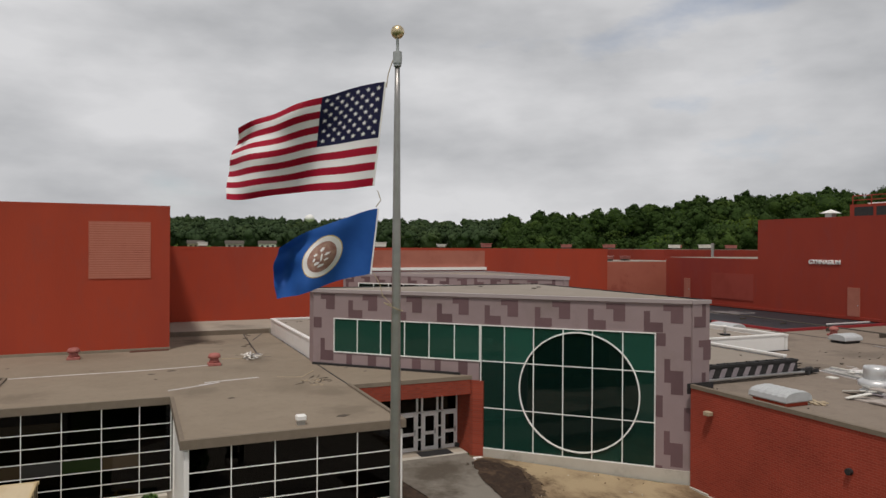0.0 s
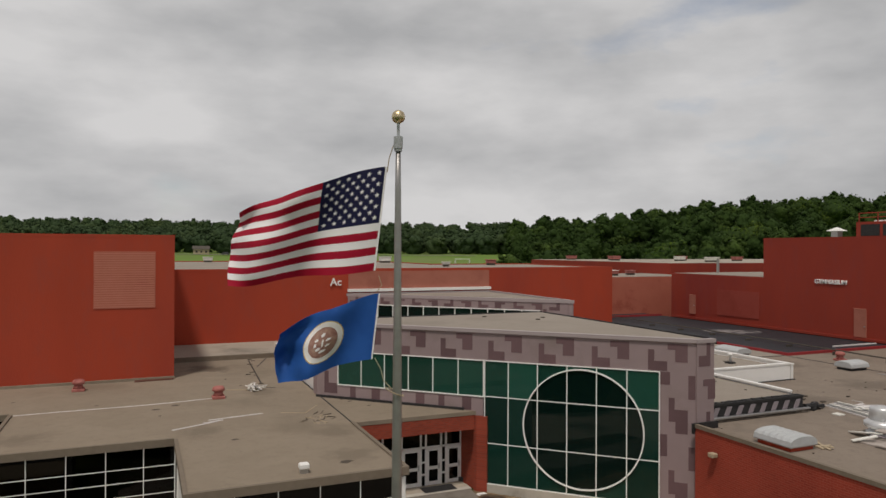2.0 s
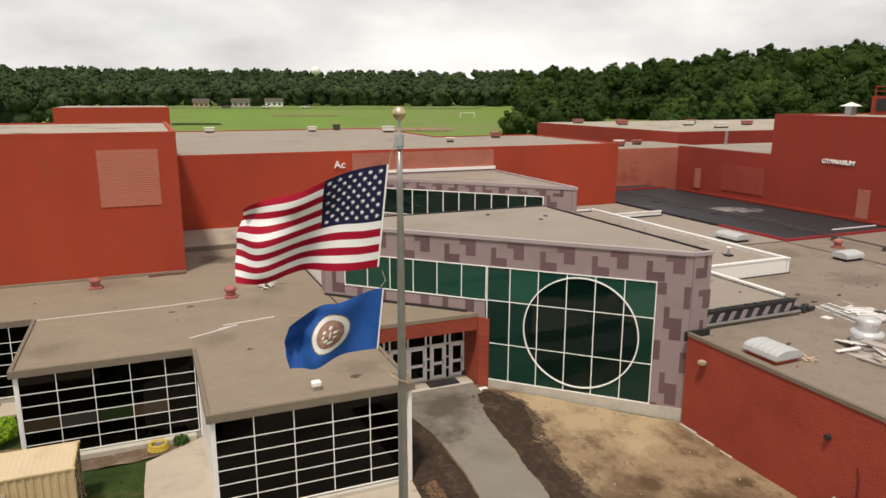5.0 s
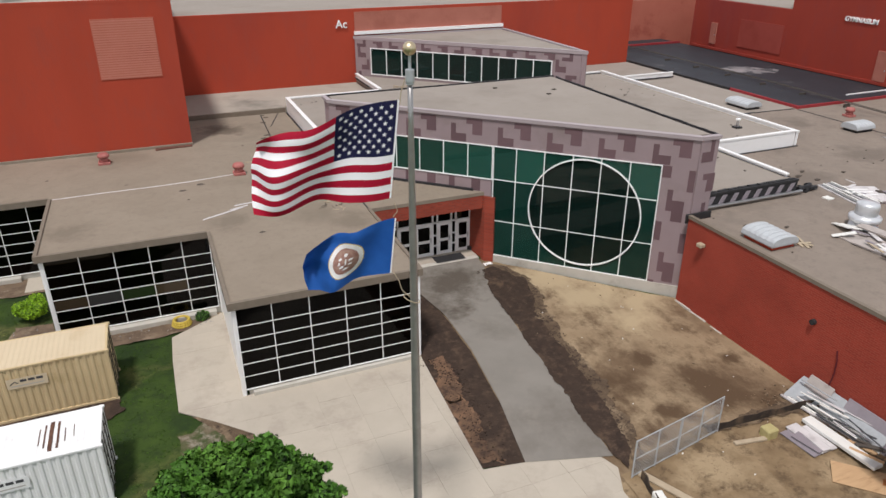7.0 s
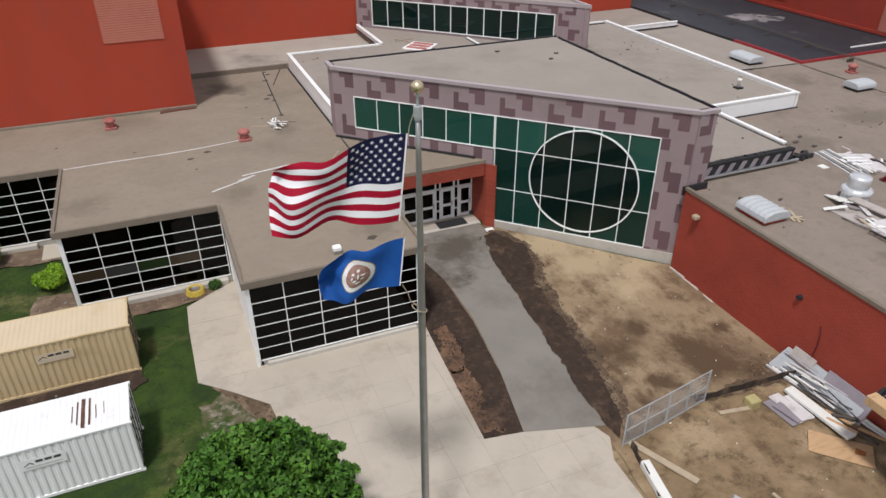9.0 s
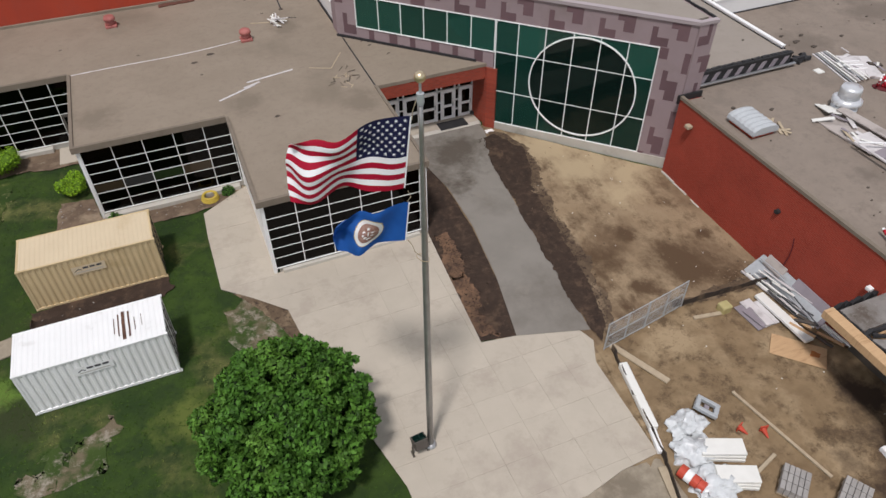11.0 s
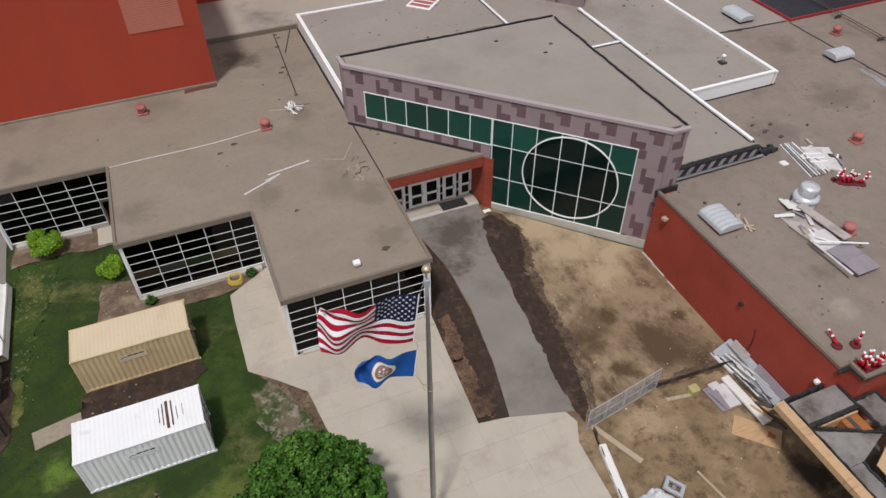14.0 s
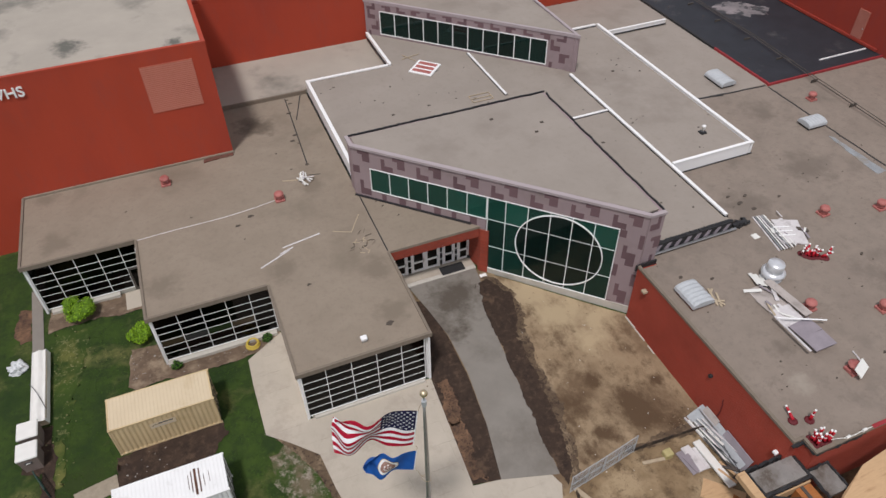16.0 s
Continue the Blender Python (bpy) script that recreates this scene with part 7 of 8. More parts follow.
    rag = ragged([(0.3, 51.2), (2.7, 51.45), (2.7, 51.8), (0.3, 51.7)], 0.2, 0.1, 4)
    tagged(linked("torn_flashing", prism(rag, 4.28, 4.4), M_RUSTY), "reddish-brown torn flashing at the foot of the wall", "flashing")


def build_lobby_roof_items():
    h = thing("roof_hatch", (21.7, 56.9, 5.36), "square white roof hatch with red stripes", "roof hatch")
    t = Matrix.Translation((21.7, 56.9, 5.36)) @ Matrix.Rotation(radians(-45), 4, "Z")
    part("frame", box(-1.15, 1.15, -1.2, 1.2, 0, 0.12, t, 0.02), M_WHITE, h)
    for i in range(3):
        part("stripe", box(-0.9, 0.9, -0.95 + 0.72 * i, -0.5 + 0.72 * i, 0.12, 0.16, t), M_VENT_RED, h)
    for a, b in (((23.4, 50.6), (25.3, 50.6)), ((23.4, 50.0), (25.3, 50.0)), ((23.4, 49.5), (25.3, 49.5)), ((23.4, 49.5), (23.4, 50.6)), ((25.3, 49.5), (25.3, 50.6)), ((20.3, 59.4), (22.2, 59.8)), ((20.6, 60.2), (21.4, 58.6))):
        stick("frame_bar", (*a, 5.38), (*b, 5.38), 0.07, 0.06, M_LUMBER, "pale thin bar of a loose frame", "bar", "loose frame on the lobby roof")
    s = thing("roof_vent_stub", (38.75, 37.9, 5.3), "small white pipe vent on a black collar", "roof vent")
    part("collar", box(38.5, 39.0, 37.65, 38.15, 5.3, 5.42), M_BLACK, s)
    bm = bmesh.new()
    add_lathe(bm, [(0.1, 0.12), (0.1, 0.55), (0.17, 0.57), (0.17, 0.68), (0.05, 0.72)], (38.75, 37.9, 5.3), 12)
    part("pipe", bm, M_WHITE, s)
    rng = random.Random(8)
    for i in range(16):
        x, y = rng.choice(((18.7, 38.3, 8.84), (21.6, 47.0, 5.36), (36.5, 50.0, 5.3), (30.0, 40.0, 5.36), (15.0, 50.0, 5.36)))[:2]
        z = 8.84 if (x, y) == (18.7, 38.3) else (5.36 if x < 33.5 else 5.3)
        x, y = x + rng.uniform(-1.6, 1.6), y + rng.uniform(-2.6, 2.6)
        if z == 8.84:
            x, y = 22.4 + rng.uniform(-4.5, 2.5), 38.6 + rng.uniform(-2, 3.4)
        pts = ragged([(x - 0.12, y - 0.08), (x + 0.12, y - 0.08), (x + 0.12, y + 0.08), (x - 0.12, y + 0.08)], 0.08, 0.05, i)
        tagged(linked("roof_scrap", prism(pts, z, z + 0.05), M_DEBRIS), "dark scrap lying on the gravel roof", "scrap", "scraps on the roof")


def build_right_roof():
    z = 4.5
    skylight(27.2, 23.45, z, 1.65, 2.0)
    skylight(48.9, 36.2, z, 1.9, 1.4, False)
    skylight(46.5, 45.2, z, 1.6, 2.5, False)
    drum_vent(33.05, 23.0, z)
    for x, y in ((41.0, 26.7), (33.3, 19.9), (45.3, 25.6), (51.9, 39.4), (37.5, 18.05)):
        red_vent(x, y, z, 1.0)
    heap = "pale scrap by the skylight"
    for a, b in (((28.2, 22.3), (28.5, 23.7)), ((28.35, 22.1), (28.75, 23.2)), ((28.2, 22.7), (28.8, 22.4)), ((28.4, 23.3), (28.75, 23.6)), ((28.3, 22.9), (28.6, 22.1))):
        stick("offcut", (*a, z + 0.01), (*b, z + 0.08), 0.14, 0.05, M_LUMBER, "pale wood offcut beside the skylight", "offcut", heap)
    pile = "stack of wall panels on the roof"
    sheet("wall_panel", (37.64, 24.5), 65, 2.55, 1.85, z, 0.12, M_SHEET, "grey-white loose wall panel lying on the roof", "panel", pile)
    sheet("wall_panel", (37.1, 24.7), 68, 2.3, 1.2, z + 0.125, 0.1, M_SHEET, "grey-white loose wall panel on top of another", "panel", pile)
    for k in range(3):
        stick("metal_strip", (36.2 + 0.1 * k, 25.9 + 0.42 * k, z + 0.23), (37.3 + 0.12 * k, 25.5 + 0.42 * k, z + 0.23), 0.1, 0.05, M_WHITE, "thin white bar across the panel", "strip", "metal strips on the roof")
    tagged(linked("roof_scrap", prism(ragged([(37.9, 25.9), (38.5, 25.5), (38.6, 25.7), (38.0, 26.2)], 0.12, 0.08, 8), z + 0.12, z + 0.2), M_DEBRIS), "dark scrap lying on a wall panel", "scrap", "scraps on the roof")
    for i in range(6):
        stick("metal_strip", (36.1 + 0.13 * i, 28.4 - 0.06 * i, z + 0.04 * i), (35.35 + 0.17 * i, 24.8 - 0.05 * i, z + 0.05 * i), 0.1, 0.06, (M_SHEET, M_STEEL, M_FOAM)[i % 3], "long thin metal strip beside the panels", "strip", "metal strips on the roof")
    tagged(linked("paper_scrap", prism(ragged([(34.6, 26.4), (35.1, 26.4), (35.1, 26.85), (34.6, 26.85)], 0.15, 0.06, 3), z, z + 0.05), M_FOAM), "white paper scrap on the roof", "scrap")
    a0, a1 = Vector((31.5, 23.2, z)), Vector((31.8, 16.9, z))
    d = (a1 - a0).normalized()
    n = Vector((-d.y, d.x, 0))
    ang = math.degrees(math.atan2(d.y, d.x))
    for i, (s, off, lx, ly, m) in enumerate(((0.5, -0.8, 2.5, 1.6, M_SHEET_TAN), (1.5, -0.95, 2.2, 1.5, M_SHEET_TAN), (2.6, -0.9, 1.5, 1.5, M_SHEET), (4.1, -0.85, 1.1, 1.65, M_SHEET_MAUVE), (5.15, -0.85, 1.15, 1.6, M_SHEET_MAUVE), (0.6, 0.45, 3.4, 0.6, M_SHEET_TAN), (3.2, -1.25, 3.0, 0.14, M_SHEET))):
        c = a0 + d * s + n * off
        sheet("wall_panel", (c.x, c.y), ang + (2.5 if i % 2 else -2), lx, ly, z + 0.07 * i, 0.07, m, "grey-white loose wall panel in a long stack", "panel", pile)
    for s, dx0, dx1, e in ((3.45, -1.25, 1.4, 1.4),):
        p, q = a0 + d * s + n * dx0, a0 + d * (s + e) + n * dx1
        stick("metal_strip", (p.x, p.y, z + 0.55), (q.x, q.y, z + 0.5), 0.09, 0.05, M_WHITE, "thin white bar across the panel stack", "strip", "metal strips on the roof")
    rs = random.Random(61)
    for i in range(7):
        p = a0 + d * rs.uniform(-0.2, 5.0) + n * rs.uniform(-0.8, 0.6)
        t2, ln = radians(ang) + rs.gauss(0, 0.3), rs.uniform(0.4, 1.3)
        q = p + Vector((math.cos(t2), math.sin(t2), 0)) * ln
        stick("panel_scrap", (p.x, p.y, z + 0.2 + 0.02 * i), (q.x, q.y, z + 0.15 + 0.02 * i), rs.uniform(0.06, 0.3), 0.03, (M_SHEET, M_FOAM, M_SHEET_MAUVE, M_LUMBER)[i % 4], "pale splintered strip of panel in the stack", "scrap", "scrap on the panel stack")
    for i in range(8):
        p = Vector((36.6, 25.8, 0)) + Vector((rs.uniform(-1.0, 1.6), rs.uniform(-1.4, 1.6), 0))
        t2, ln = radians(70) + rs.gauss(0, 0.4), rs.uniform(0.4, 1.2)
        stick("panel_scrap", (p.x, p.y, z + 0.24), (p.x + ln * math.cos(t2), p.y + ln * math.sin(t2), z + 0.2), rs.uniform(0.06, 0.25), 0.03, (M_SHEET, M_FOAM, M_SHEET_MAUVE)[i % 3], "pale splintered strip of panel in the stack", "scrap", "scrap on the panel stack")
    for a, b in (((31.95, 23.8), (31.6, 22.6)), ((30.5, 22.65), (31.4, 22.1)), ((32.5, 23.35), (31.9, 22.3)), ((32.2, 23.6), (31.8, 22.4))):
        stick("offcut", (*a, z + 0.05), (*b, z + 0.3), 0.26, 0.05, M_FOAM, "splintered pale wood at the stack's end", "offcut", "heap of offcuts on the roof")
    # one fallen post, one standing, and two crowded groups
    posts = [(26.46, 13.79, (-72, 8)), (27.33, 13.49, (0, 4))]
    rd = random.Random(29)
    for k in range(9):
        posts.append((26.5 + 0.24 * (k % 4) + rd.uniform(-0.06, 0.06), 12.55 - 0.1 * (k % 4) - 0.2 * (k // 4) + rd.uniform(-0.05, 0.05), (rd.uniform(-22, 18), rd.uniform(-20, 22))))
    for k in range(11):
        posts.append((36.6 + 0.2 * (k % 6) + rd.uniform(-0.08, 0.08), 23.7 - 0.13 * (k % 6) + 0.25 * (k // 6) + rd.uniform(-0.05, 0.05), (rd.uniform(-45, 35), rd.uniform(-45, 45))))
    for x, y, lean in posts:
        delineator(x, y, z, lean)
    bag = thing("covered_vent", (32.1, 15.0, z), "red roof vent half covered by a tilted white board", "roof vent")
    part("kerb", box(31.7, 32.5, 14.75, 15.5, z, z + 0.2, None, 0.02), M_VENT_RED, bag)
    bm = bmesh.new()
    add_lathe(bm, [(0.3, 0.2), (0.27, 0.36), (0.4, 0.4), (0.4, 0.5), (0.1, 0.56)], (32.15, 15.2, z), 16)
    part("cap", bm, M_VENT_RED, bag)
    part("board", box(-0.56, 0.56, -0.32, 0.32, 0, 0.09, Matrix.Translation((32.15, 14.84, z + 0.52)) @ Matrix.Rotation(radians(24), 4, "Z") @ Matrix.Rotation(radians(38), 4, "X"), 0.02), M_FOAM, bag, "white foam board")
    stick("batten", (33.19, 16.23, z), (33.0, 15.4, z + 0.05), 0.1, 0.05, M_SHEET, "thin whitish wooden batten lying on the roof", "batten", "battens on the roof")
    line = thing("roof_rope", (28.3, 11.9, z), "pale rope with white floats along the roof edge", "rope")
    rope = bmesh.new()
    add_path_tube(rope, [(27.2, 12.35, z + 0.03), (27.45, 12.1, z + 0.05), (27.7, 11.92, z + 0.29), (28.1, 11.8, z + 0.29), (28.7, 11.76, z + 0.29), (29.3, 11.8, z + 0.29), (29.9, 11.78, z + 0.29)], 0.022)
    part("rope", rope, M_FOAM, line)
    for x in (28.2, 29.35):
        bm = bmesh.new()
        add_tube(bm, (x - 0.14, 11.78, z + 0.33), (x + 0.14, 11.79, z + 0.33), 0.075, sides=10)
        part("float", bm, M_FOAM, line, "white float")
    tagged(linked("red_flashing", box(29.95, 36.0, 11.67, 11.89, z + 0.262, z + 0.285, None, 0.005), M_KERB_RED), "crimson metal flashing strip on the roof edge", "flashing")
    pipe = bmesh.new()
    for off in (0.0, 0.35):
        add_path_tube(pipe, [(55.2 + off, 77.0, 4.9), (55.0 + off, 59.0, 4.9), (54.9 + off, 50.3, 4.9), (54.3 + off, 42.4, 4.9), (54.0 + off, 33.5, 4.8), (53.8 + off, 12.2, 4.8)], 0.035, 8)
    for i in range(12):
        add_box(pipe, 54.0, 54.7, 14.0 + 4.6 * i, 14.1 + 4.6 * i, 4.5 if 14 + 4.6 * i < 43 else 4.62, 4.8)
    tagged(linked("roof_gas_pipe", pipe, M_COPING), "pair of dark brown gas pipes on low sleepers", "pipe")
    # thin tapering strip, bluer and paler than the gravel
    tagged(linked("plastic_sheet", prism(ragged([(48.95, 34.3), (49.25, 34.0), (49.4, 28.8), (48.4, 28.8)], 0.3, 0.08, 6), z, z + 0.02), M_FILM), "pale bluish strip lying on the roof", "sheet")
    for i, (x, y, s) in enumerate(((36.3, 30.0, 0.25), (36.9, 29.2, 0.22), (37.3, 30.6, 0.2), (36.0, 31.0, 0.18), (38.2, 17.6, 0.2), (37.6, 16.6, 0.18), (27.6, 25.3, 0.16), (34.9, 15.4, 0.15), (40.3, 22.4, 0.16), (29.4, 24.4, 0.16), (39.5, 29.6, 0.15))):
        pts = ragged([(x - s, y - s * 0.3), (x - s * 0.2, y - s * 0.7), (x + s, y - s * 0.1), (x + s * 0.4, y + s * 0.6), (x - s * 0.6, y + s * 0.4)], 0.07, 0.09, i)
        tagged(linked("roof_scrap", prism(pts, z, z + 0.06), M_DEBRIS), "dark scrap lying on the gravel roof", "scrap", "scraps on the roof")
    for x0, y0, x1, y1 in ((44.0, 43.3, 45.2, 43.0),):
        stick("roof_seam", (x0, y0, z), (x1, y1, z), 0.12, 0.03, M_BLACK, "black tar seam on the gravel roof", "seam", "tar seams")


def build_far_roofs():
    def unit(x, y, z, lx, ly, h, m, label):
        h, lx, ly = 0.3 + 0.45 * h, 0.72 * lx, 0.72 * ly
        u = thing("rooftop_unit", (x, y, z), label, "rooftop unit", "units on the rear roofs")
        part("kerb", box(x - lx / 2 + 0.1, x + lx / 2 - 0.1, y - ly / 2 + 0.1, y + ly / 2 - 0.1, z, z + 0.25), M_COPING, u)
        part("casing", box(x - lx / 2, x + lx / 2, y - ly / 2, y + ly / 2, z + 0.25, z + h, None, 0.06), m, u)
        part("cap", box(x - lx / 2 - 0.08, x + lx / 2 + 0.08, y - ly / 2 - 0.08, y + ly / 2 + 0.08, z + h, z + h + 0.08, None, 0.02), m, u)

    for x, y, lx, ly, h, m in ((9.5, 108, 1.8, 1.4, 0.9, M_FOAM), (24.0, 106, 1.6, 1.4, 0.9, M_FOAM), (28.5, 109, 1.4, 1.4, 1.2, M_COPING), (34.0, 100, 2.2, 1.6, 1.2, M_FOAM), (42.5, 82, 1.6, 1.2, 0.8, M_VENT_RED), (33.5, 76, 1.2, 0.8, 0.4, M_FOAM)):
        unit(x, y, 11.24, lx, ly, h, m, "small boxed rooftop unit on a rear roof")
    for x, y, lx, m in ((79, 118, 2.6, M_VENT_RED), (82, 108, 2.4, M_VENT_RED), (86, 114, 2.2, M_VENT_RED), (92, 102, 2.6, M_FOAM), (98, 108, 2.4, M_VENT_RED), (90, 92, 3.4, M_FOAM), (104, 100, 2.6, M_VENT_RED)):
        unit(x, y, 11.36, lx, 1.6, 1.0, m, "small boxed rooftop unit on a rear roof")
    for x, y, m in ((66.5, 84, M_VENT_RED), (62.0, 82, M_VENT_RED), (63.8, 84.6, M_FOAM)):
        unit(x, y, 9.66, 1.8, 1.2, 0.7, m, "small boxed rooftop unit on a rear roof")
    pipe = bmesh.new()
    add_tube(pipe, (70, 70.5, 10.3), (70, 70.5, 12.2), 0.18, sides=10)
    tagged(linked("flue_pipe", pipe, M_STEEL), "silver flue pipe on a red block", "flue")


# ---- building site ----
def chain_fence(a, b, h):
    a, b = Vector((*a, ground_z(*a) + 0.08)), Vector((*b, ground_z(*b) + 0.08))
    d = b - a
    ln = d.length
    w = d.normalized()
    up = Vector((0, 0, 1))
    f = thing("fence_panel", tuple((a + b) / 2), "grey chain-link temporary fence panel on the soil", "fence panel", "temporary fence panels")
    for p in (a, b, a + d * 0.5):
        bm = bmesh.new()
        add_tube(bm, p, p + up * h, 0.03, sides=8)
        part("post", bm, M_GALV, f)
    for z in (0.08, h - 0.02, h * 0.5):
        bm = bmesh.new()
        add_tube(bm, a + up * z, b + up * z, 0.022, sides=8)
        part("rail", bm, M_GALV, f)
    mesh = bmesh.new()
    step = 0.14
    k = -h
    while k < ln:
        for s in (1, -1):
            p0, p1 = max(0.0, k), min(ln, k + h)
            z0, z1 = p0 - k, p1 - k
            if s < 0:
                z0, z1 = h - z0, h - z1
            add_tube(mesh, a + w * p0 + up * z0, a + w * p1 + up * z1, 0.0065, sides=3, caps=False)
        k += step
    part("wire_mesh", mesh, M_GALV, f, "galvanised wire mesh")


M_SILT = surface("muddy_black_fabric", (0.06, 0.045, 0.034), (0.035, 0.028, 0.024), 3.0, (0.14, 0.1, 0.065), 1.2, (0.5, 0.65), rough=0.9)


def silt_fence(pts, h, label):
    bm = bmesh.new()
    prev = None
    path = []
    for a, b in zip(pts, pts[1:]):
        a, b = Vector(a), Vector(b)
        n = max(2, int((b - a).length / 0.35))
        path += [a.lerp(b, i / n) for i in range(n)]
    path.append(Vector(pts[-1]))
    for i, p in enumerate(path):
        z = ground_z(p.x, p.y)
        wob = 0.06 * noise.noise((p.x * 2, p.y * 2, 1.0))
        row = [bm.verts.new((p.x + o + wob * k * 2, p.y + o * 0.3, z + 0.02 + h * k * (1 + 0.25 * noise.noise((p.x * 1.4, p.y * 1.4, 5.0))))) for o, k in ((-0.02, 0), (-0.02, 0.5), (-0.02, 1), (0.03, 1), (0.03, 0.5), (0.03, 0))]
        if prev:
            for k in range(5):
                bm.faces.new((prev[k], row[k], row[k + 1], prev[k + 1]))
        prev = row
    tagged(linked("silt_fence", bm, M_SILT), label, "silt fence")


def heap_of_wrap(x, y, r, h, label, seed):
    bm = bmesh.new()
    bmesh.ops.create_icosphere(bm, subdivisions=4, radius=1.0)
    z = ground_z(x, y) + 0.05
    for v in bm.verts:
        k = 1 + 0.45 * noise.noise(v.co * 2.2 + Vector((seed, 0, 0))) + 0.2 * noise.noise(v.co * 5 + Vector((0, seed, 0)))
        v.co = Vector((x + v.co.x * r * k, y + v.co.y * r * 0.8 * k, z + max(-0.1, v.co.z) * h * k))
    for f in bm.faces:
        f.smooth = noise.noise(f.calc_center_median() * 3) > 0
    tagged(linked("plastic_wrap", bm, M_WRAP), label, "bundle", "wrapped bundles on the site")


def block_pallet(x, y, ang):
    z = ground_z(x, y) + 0.08
    p = thing("block_pallet", (x, y, z), "pallet of grey concrete blocks on the soil", "pallet", "pallets of blocks")
    t = Matrix.Translation((x, y, z)) @ Matrix.Rotation(radians(ang), 4, "Z")
    for i in range(5):
        part("deck_board", box(-0.6, 0.6, -0.5 + 0.21 * i, -0.36 + 0.21 * i, 0.09, 0.12, t), M_LUMBER, p)
    for i in range(3):
        part("bearer", box(-0.55 + 0.5 * i, -0.45 + 0.5 * i, -0.5, 0.5, 0.0, 0.09, t), M_LUMBER, p)
    for i in range(3):
        for j in range(5):
            for k in range(2):
                part("block", box(-0.58 + 0.4 * i, -0.2 + 0.4 * i, -0.5 + 0.2 * j, -0.32 + 0.2 * j, 0.12 + 0.2 * k, 0.31 + 0.2 * k, t, 0.01), M_BLOCK, p)


def build_site():
    chain_fence((15.0, 16.85), (17.4, 17.25), 1.75)
    chain_fence((17.45, 17.26), (19.85, 17.7), 1.75)
    silt_fence([(19.6, 17.72), (22.1, 17.58), (23.9, 17.48), (25.35, 17.32)], 0.45, "sagging black silt fence across the soil")
    silt_fence([(15.3, 16.7), (14.75, 14.2), (14.2, 11.2), (13.6, 9.4)], 0.42, "sagging black silt fence along the paving")

    def g(x, y, dz=0.1):
        return (x, y, ground_z(x, y) + dz)

    stick("white_tube", g(15.2, 15.7), g(14.55, 12.4), 0.38, 0.34, M_FOAM, "long white square tube lying by the paving", "tube")
    stick("white_tube", g(14.5, 12.5), g(14.2, 11.4), 0.26, 0.24, M_WHITE, "short white tube lying by the paving", "tube")
    stick("plank", g(15.4, 16.9), g(16.6, 14.2), 0.3, 0.08, M_LUMBER, "weathered wooden plank lying on the soil", "plank", "planks on the site")
    stick("plank", g(18.8, 12.7), g(19.7, 8.0), 0.13, 0.09, M_LUMBER, "long thin wooden plank on the soil", "plank", "planks on the site")
    stick("plank", g(13.9, 10.9), g(13.5, 9.2), 0.34, 0.08, M_LUMBER, "short wooden plank by the paving", "plank", "planks on the site")
    stick("plank", g(19.9, 16.8), g(21.3, 16.55), 0.2, 0.09, M_LUMBER, "short wooden plank on the soil", "plank", "planks on the site")
    tagged(linked("wood_block", box(21.3, 21.85, 16.45, 16.95, ground_z(21.5, 16.7), ground_z(21.5, 16.7) + 0.5, None, 0.05), M_PALE_YELLOW), "yellowish wooden block on the soil", "block")
    ply = sheet("plywood_sheet", (21.74, 13.77), -45.7, 2.4, 1.25, ground_z(22, 13) + 0.12, 0.03, M_PLY, "tan plywood sheet with a dark stain on the soil", "plywood")
    part("stain", prism(ragged([(23.3, 12.9), (23.6, 12.7), (23.85, 12.85), (23.6, 13.2)], 0.1, 0.08, 2), ground_z(22, 13) + 0.13, ground_z(22, 13) + 0.155), M_PLY_ORANGE, ply, "rust-brown stain")
    rng = random.Random(17)
    for i, (y0, y1, x0, h, m) in enumerate(((18.55, 17.15, 24.35, 0.7, M_GALV), (17.05, 14.2, 24.5, 0.85, M_GALV), (16.3, 14.0, 24.8, 1.05, M_SHEET_MAUVE), (18.2, 17.0, 24.75, 1.0, M_SHEET_TAN))):
        lean = bmesh.new()
        zb = ground_z(25, y0) + 0.06
        add_prism(lean, [(x0, zb), (x0 + 0.06, zb), (25.4, zb + h), (25.34, zb + h)], 0, y0 - y1)
        bmesh.ops.transform(lean, matrix=Matrix.Translation((0, y0, 0)) @ Matrix.Rotation(radians(90), 4, "X"), verts=lean.verts)
        tagged(linked("leaning_panel", lean, m), "grey scrap wall panel leaning on the brick wall", "panel", "scrap panels on the site")
    for i in range(8):
        x = 24.1 + 0.07 * i + 0.07 * i + rng.uniform(-0.15, 0.15)
        y0 = 18.3 - 0.25 * i + rng.uniform(-0.4, 0.3)
        m = (M_SHEET, M_FOAM, M_STEEL, M_SHEET_MAUVE)[i % 4]
        stick("steel_stud", g(min(x, 25.2), y0, 0.12 + 0.05 * (i % 4)), g(min(x + 0.45, 25.25), y0 - rng.uniform(3.4, 4.4), 0.16 + 0.05 * (i % 3)), 0.12, 0.08, m, "long galvanised steel stud leaning by the wall", "steel stud", "studs stacked by the brick wall")
    stick("white_beam", g(23.66, 16.75, 0.2), g(23.76, 13.5, 0.24), 0.5, 0.16, M_FOAM, "long white boxed beam on the soil", "beam")
    stick("white_beam", g(23.3, 16.5, 0.12), g(23.3, 15.0, 0.14), 0.25, 0.08, M_SHEET, "short pale beam on the soil", "beam")
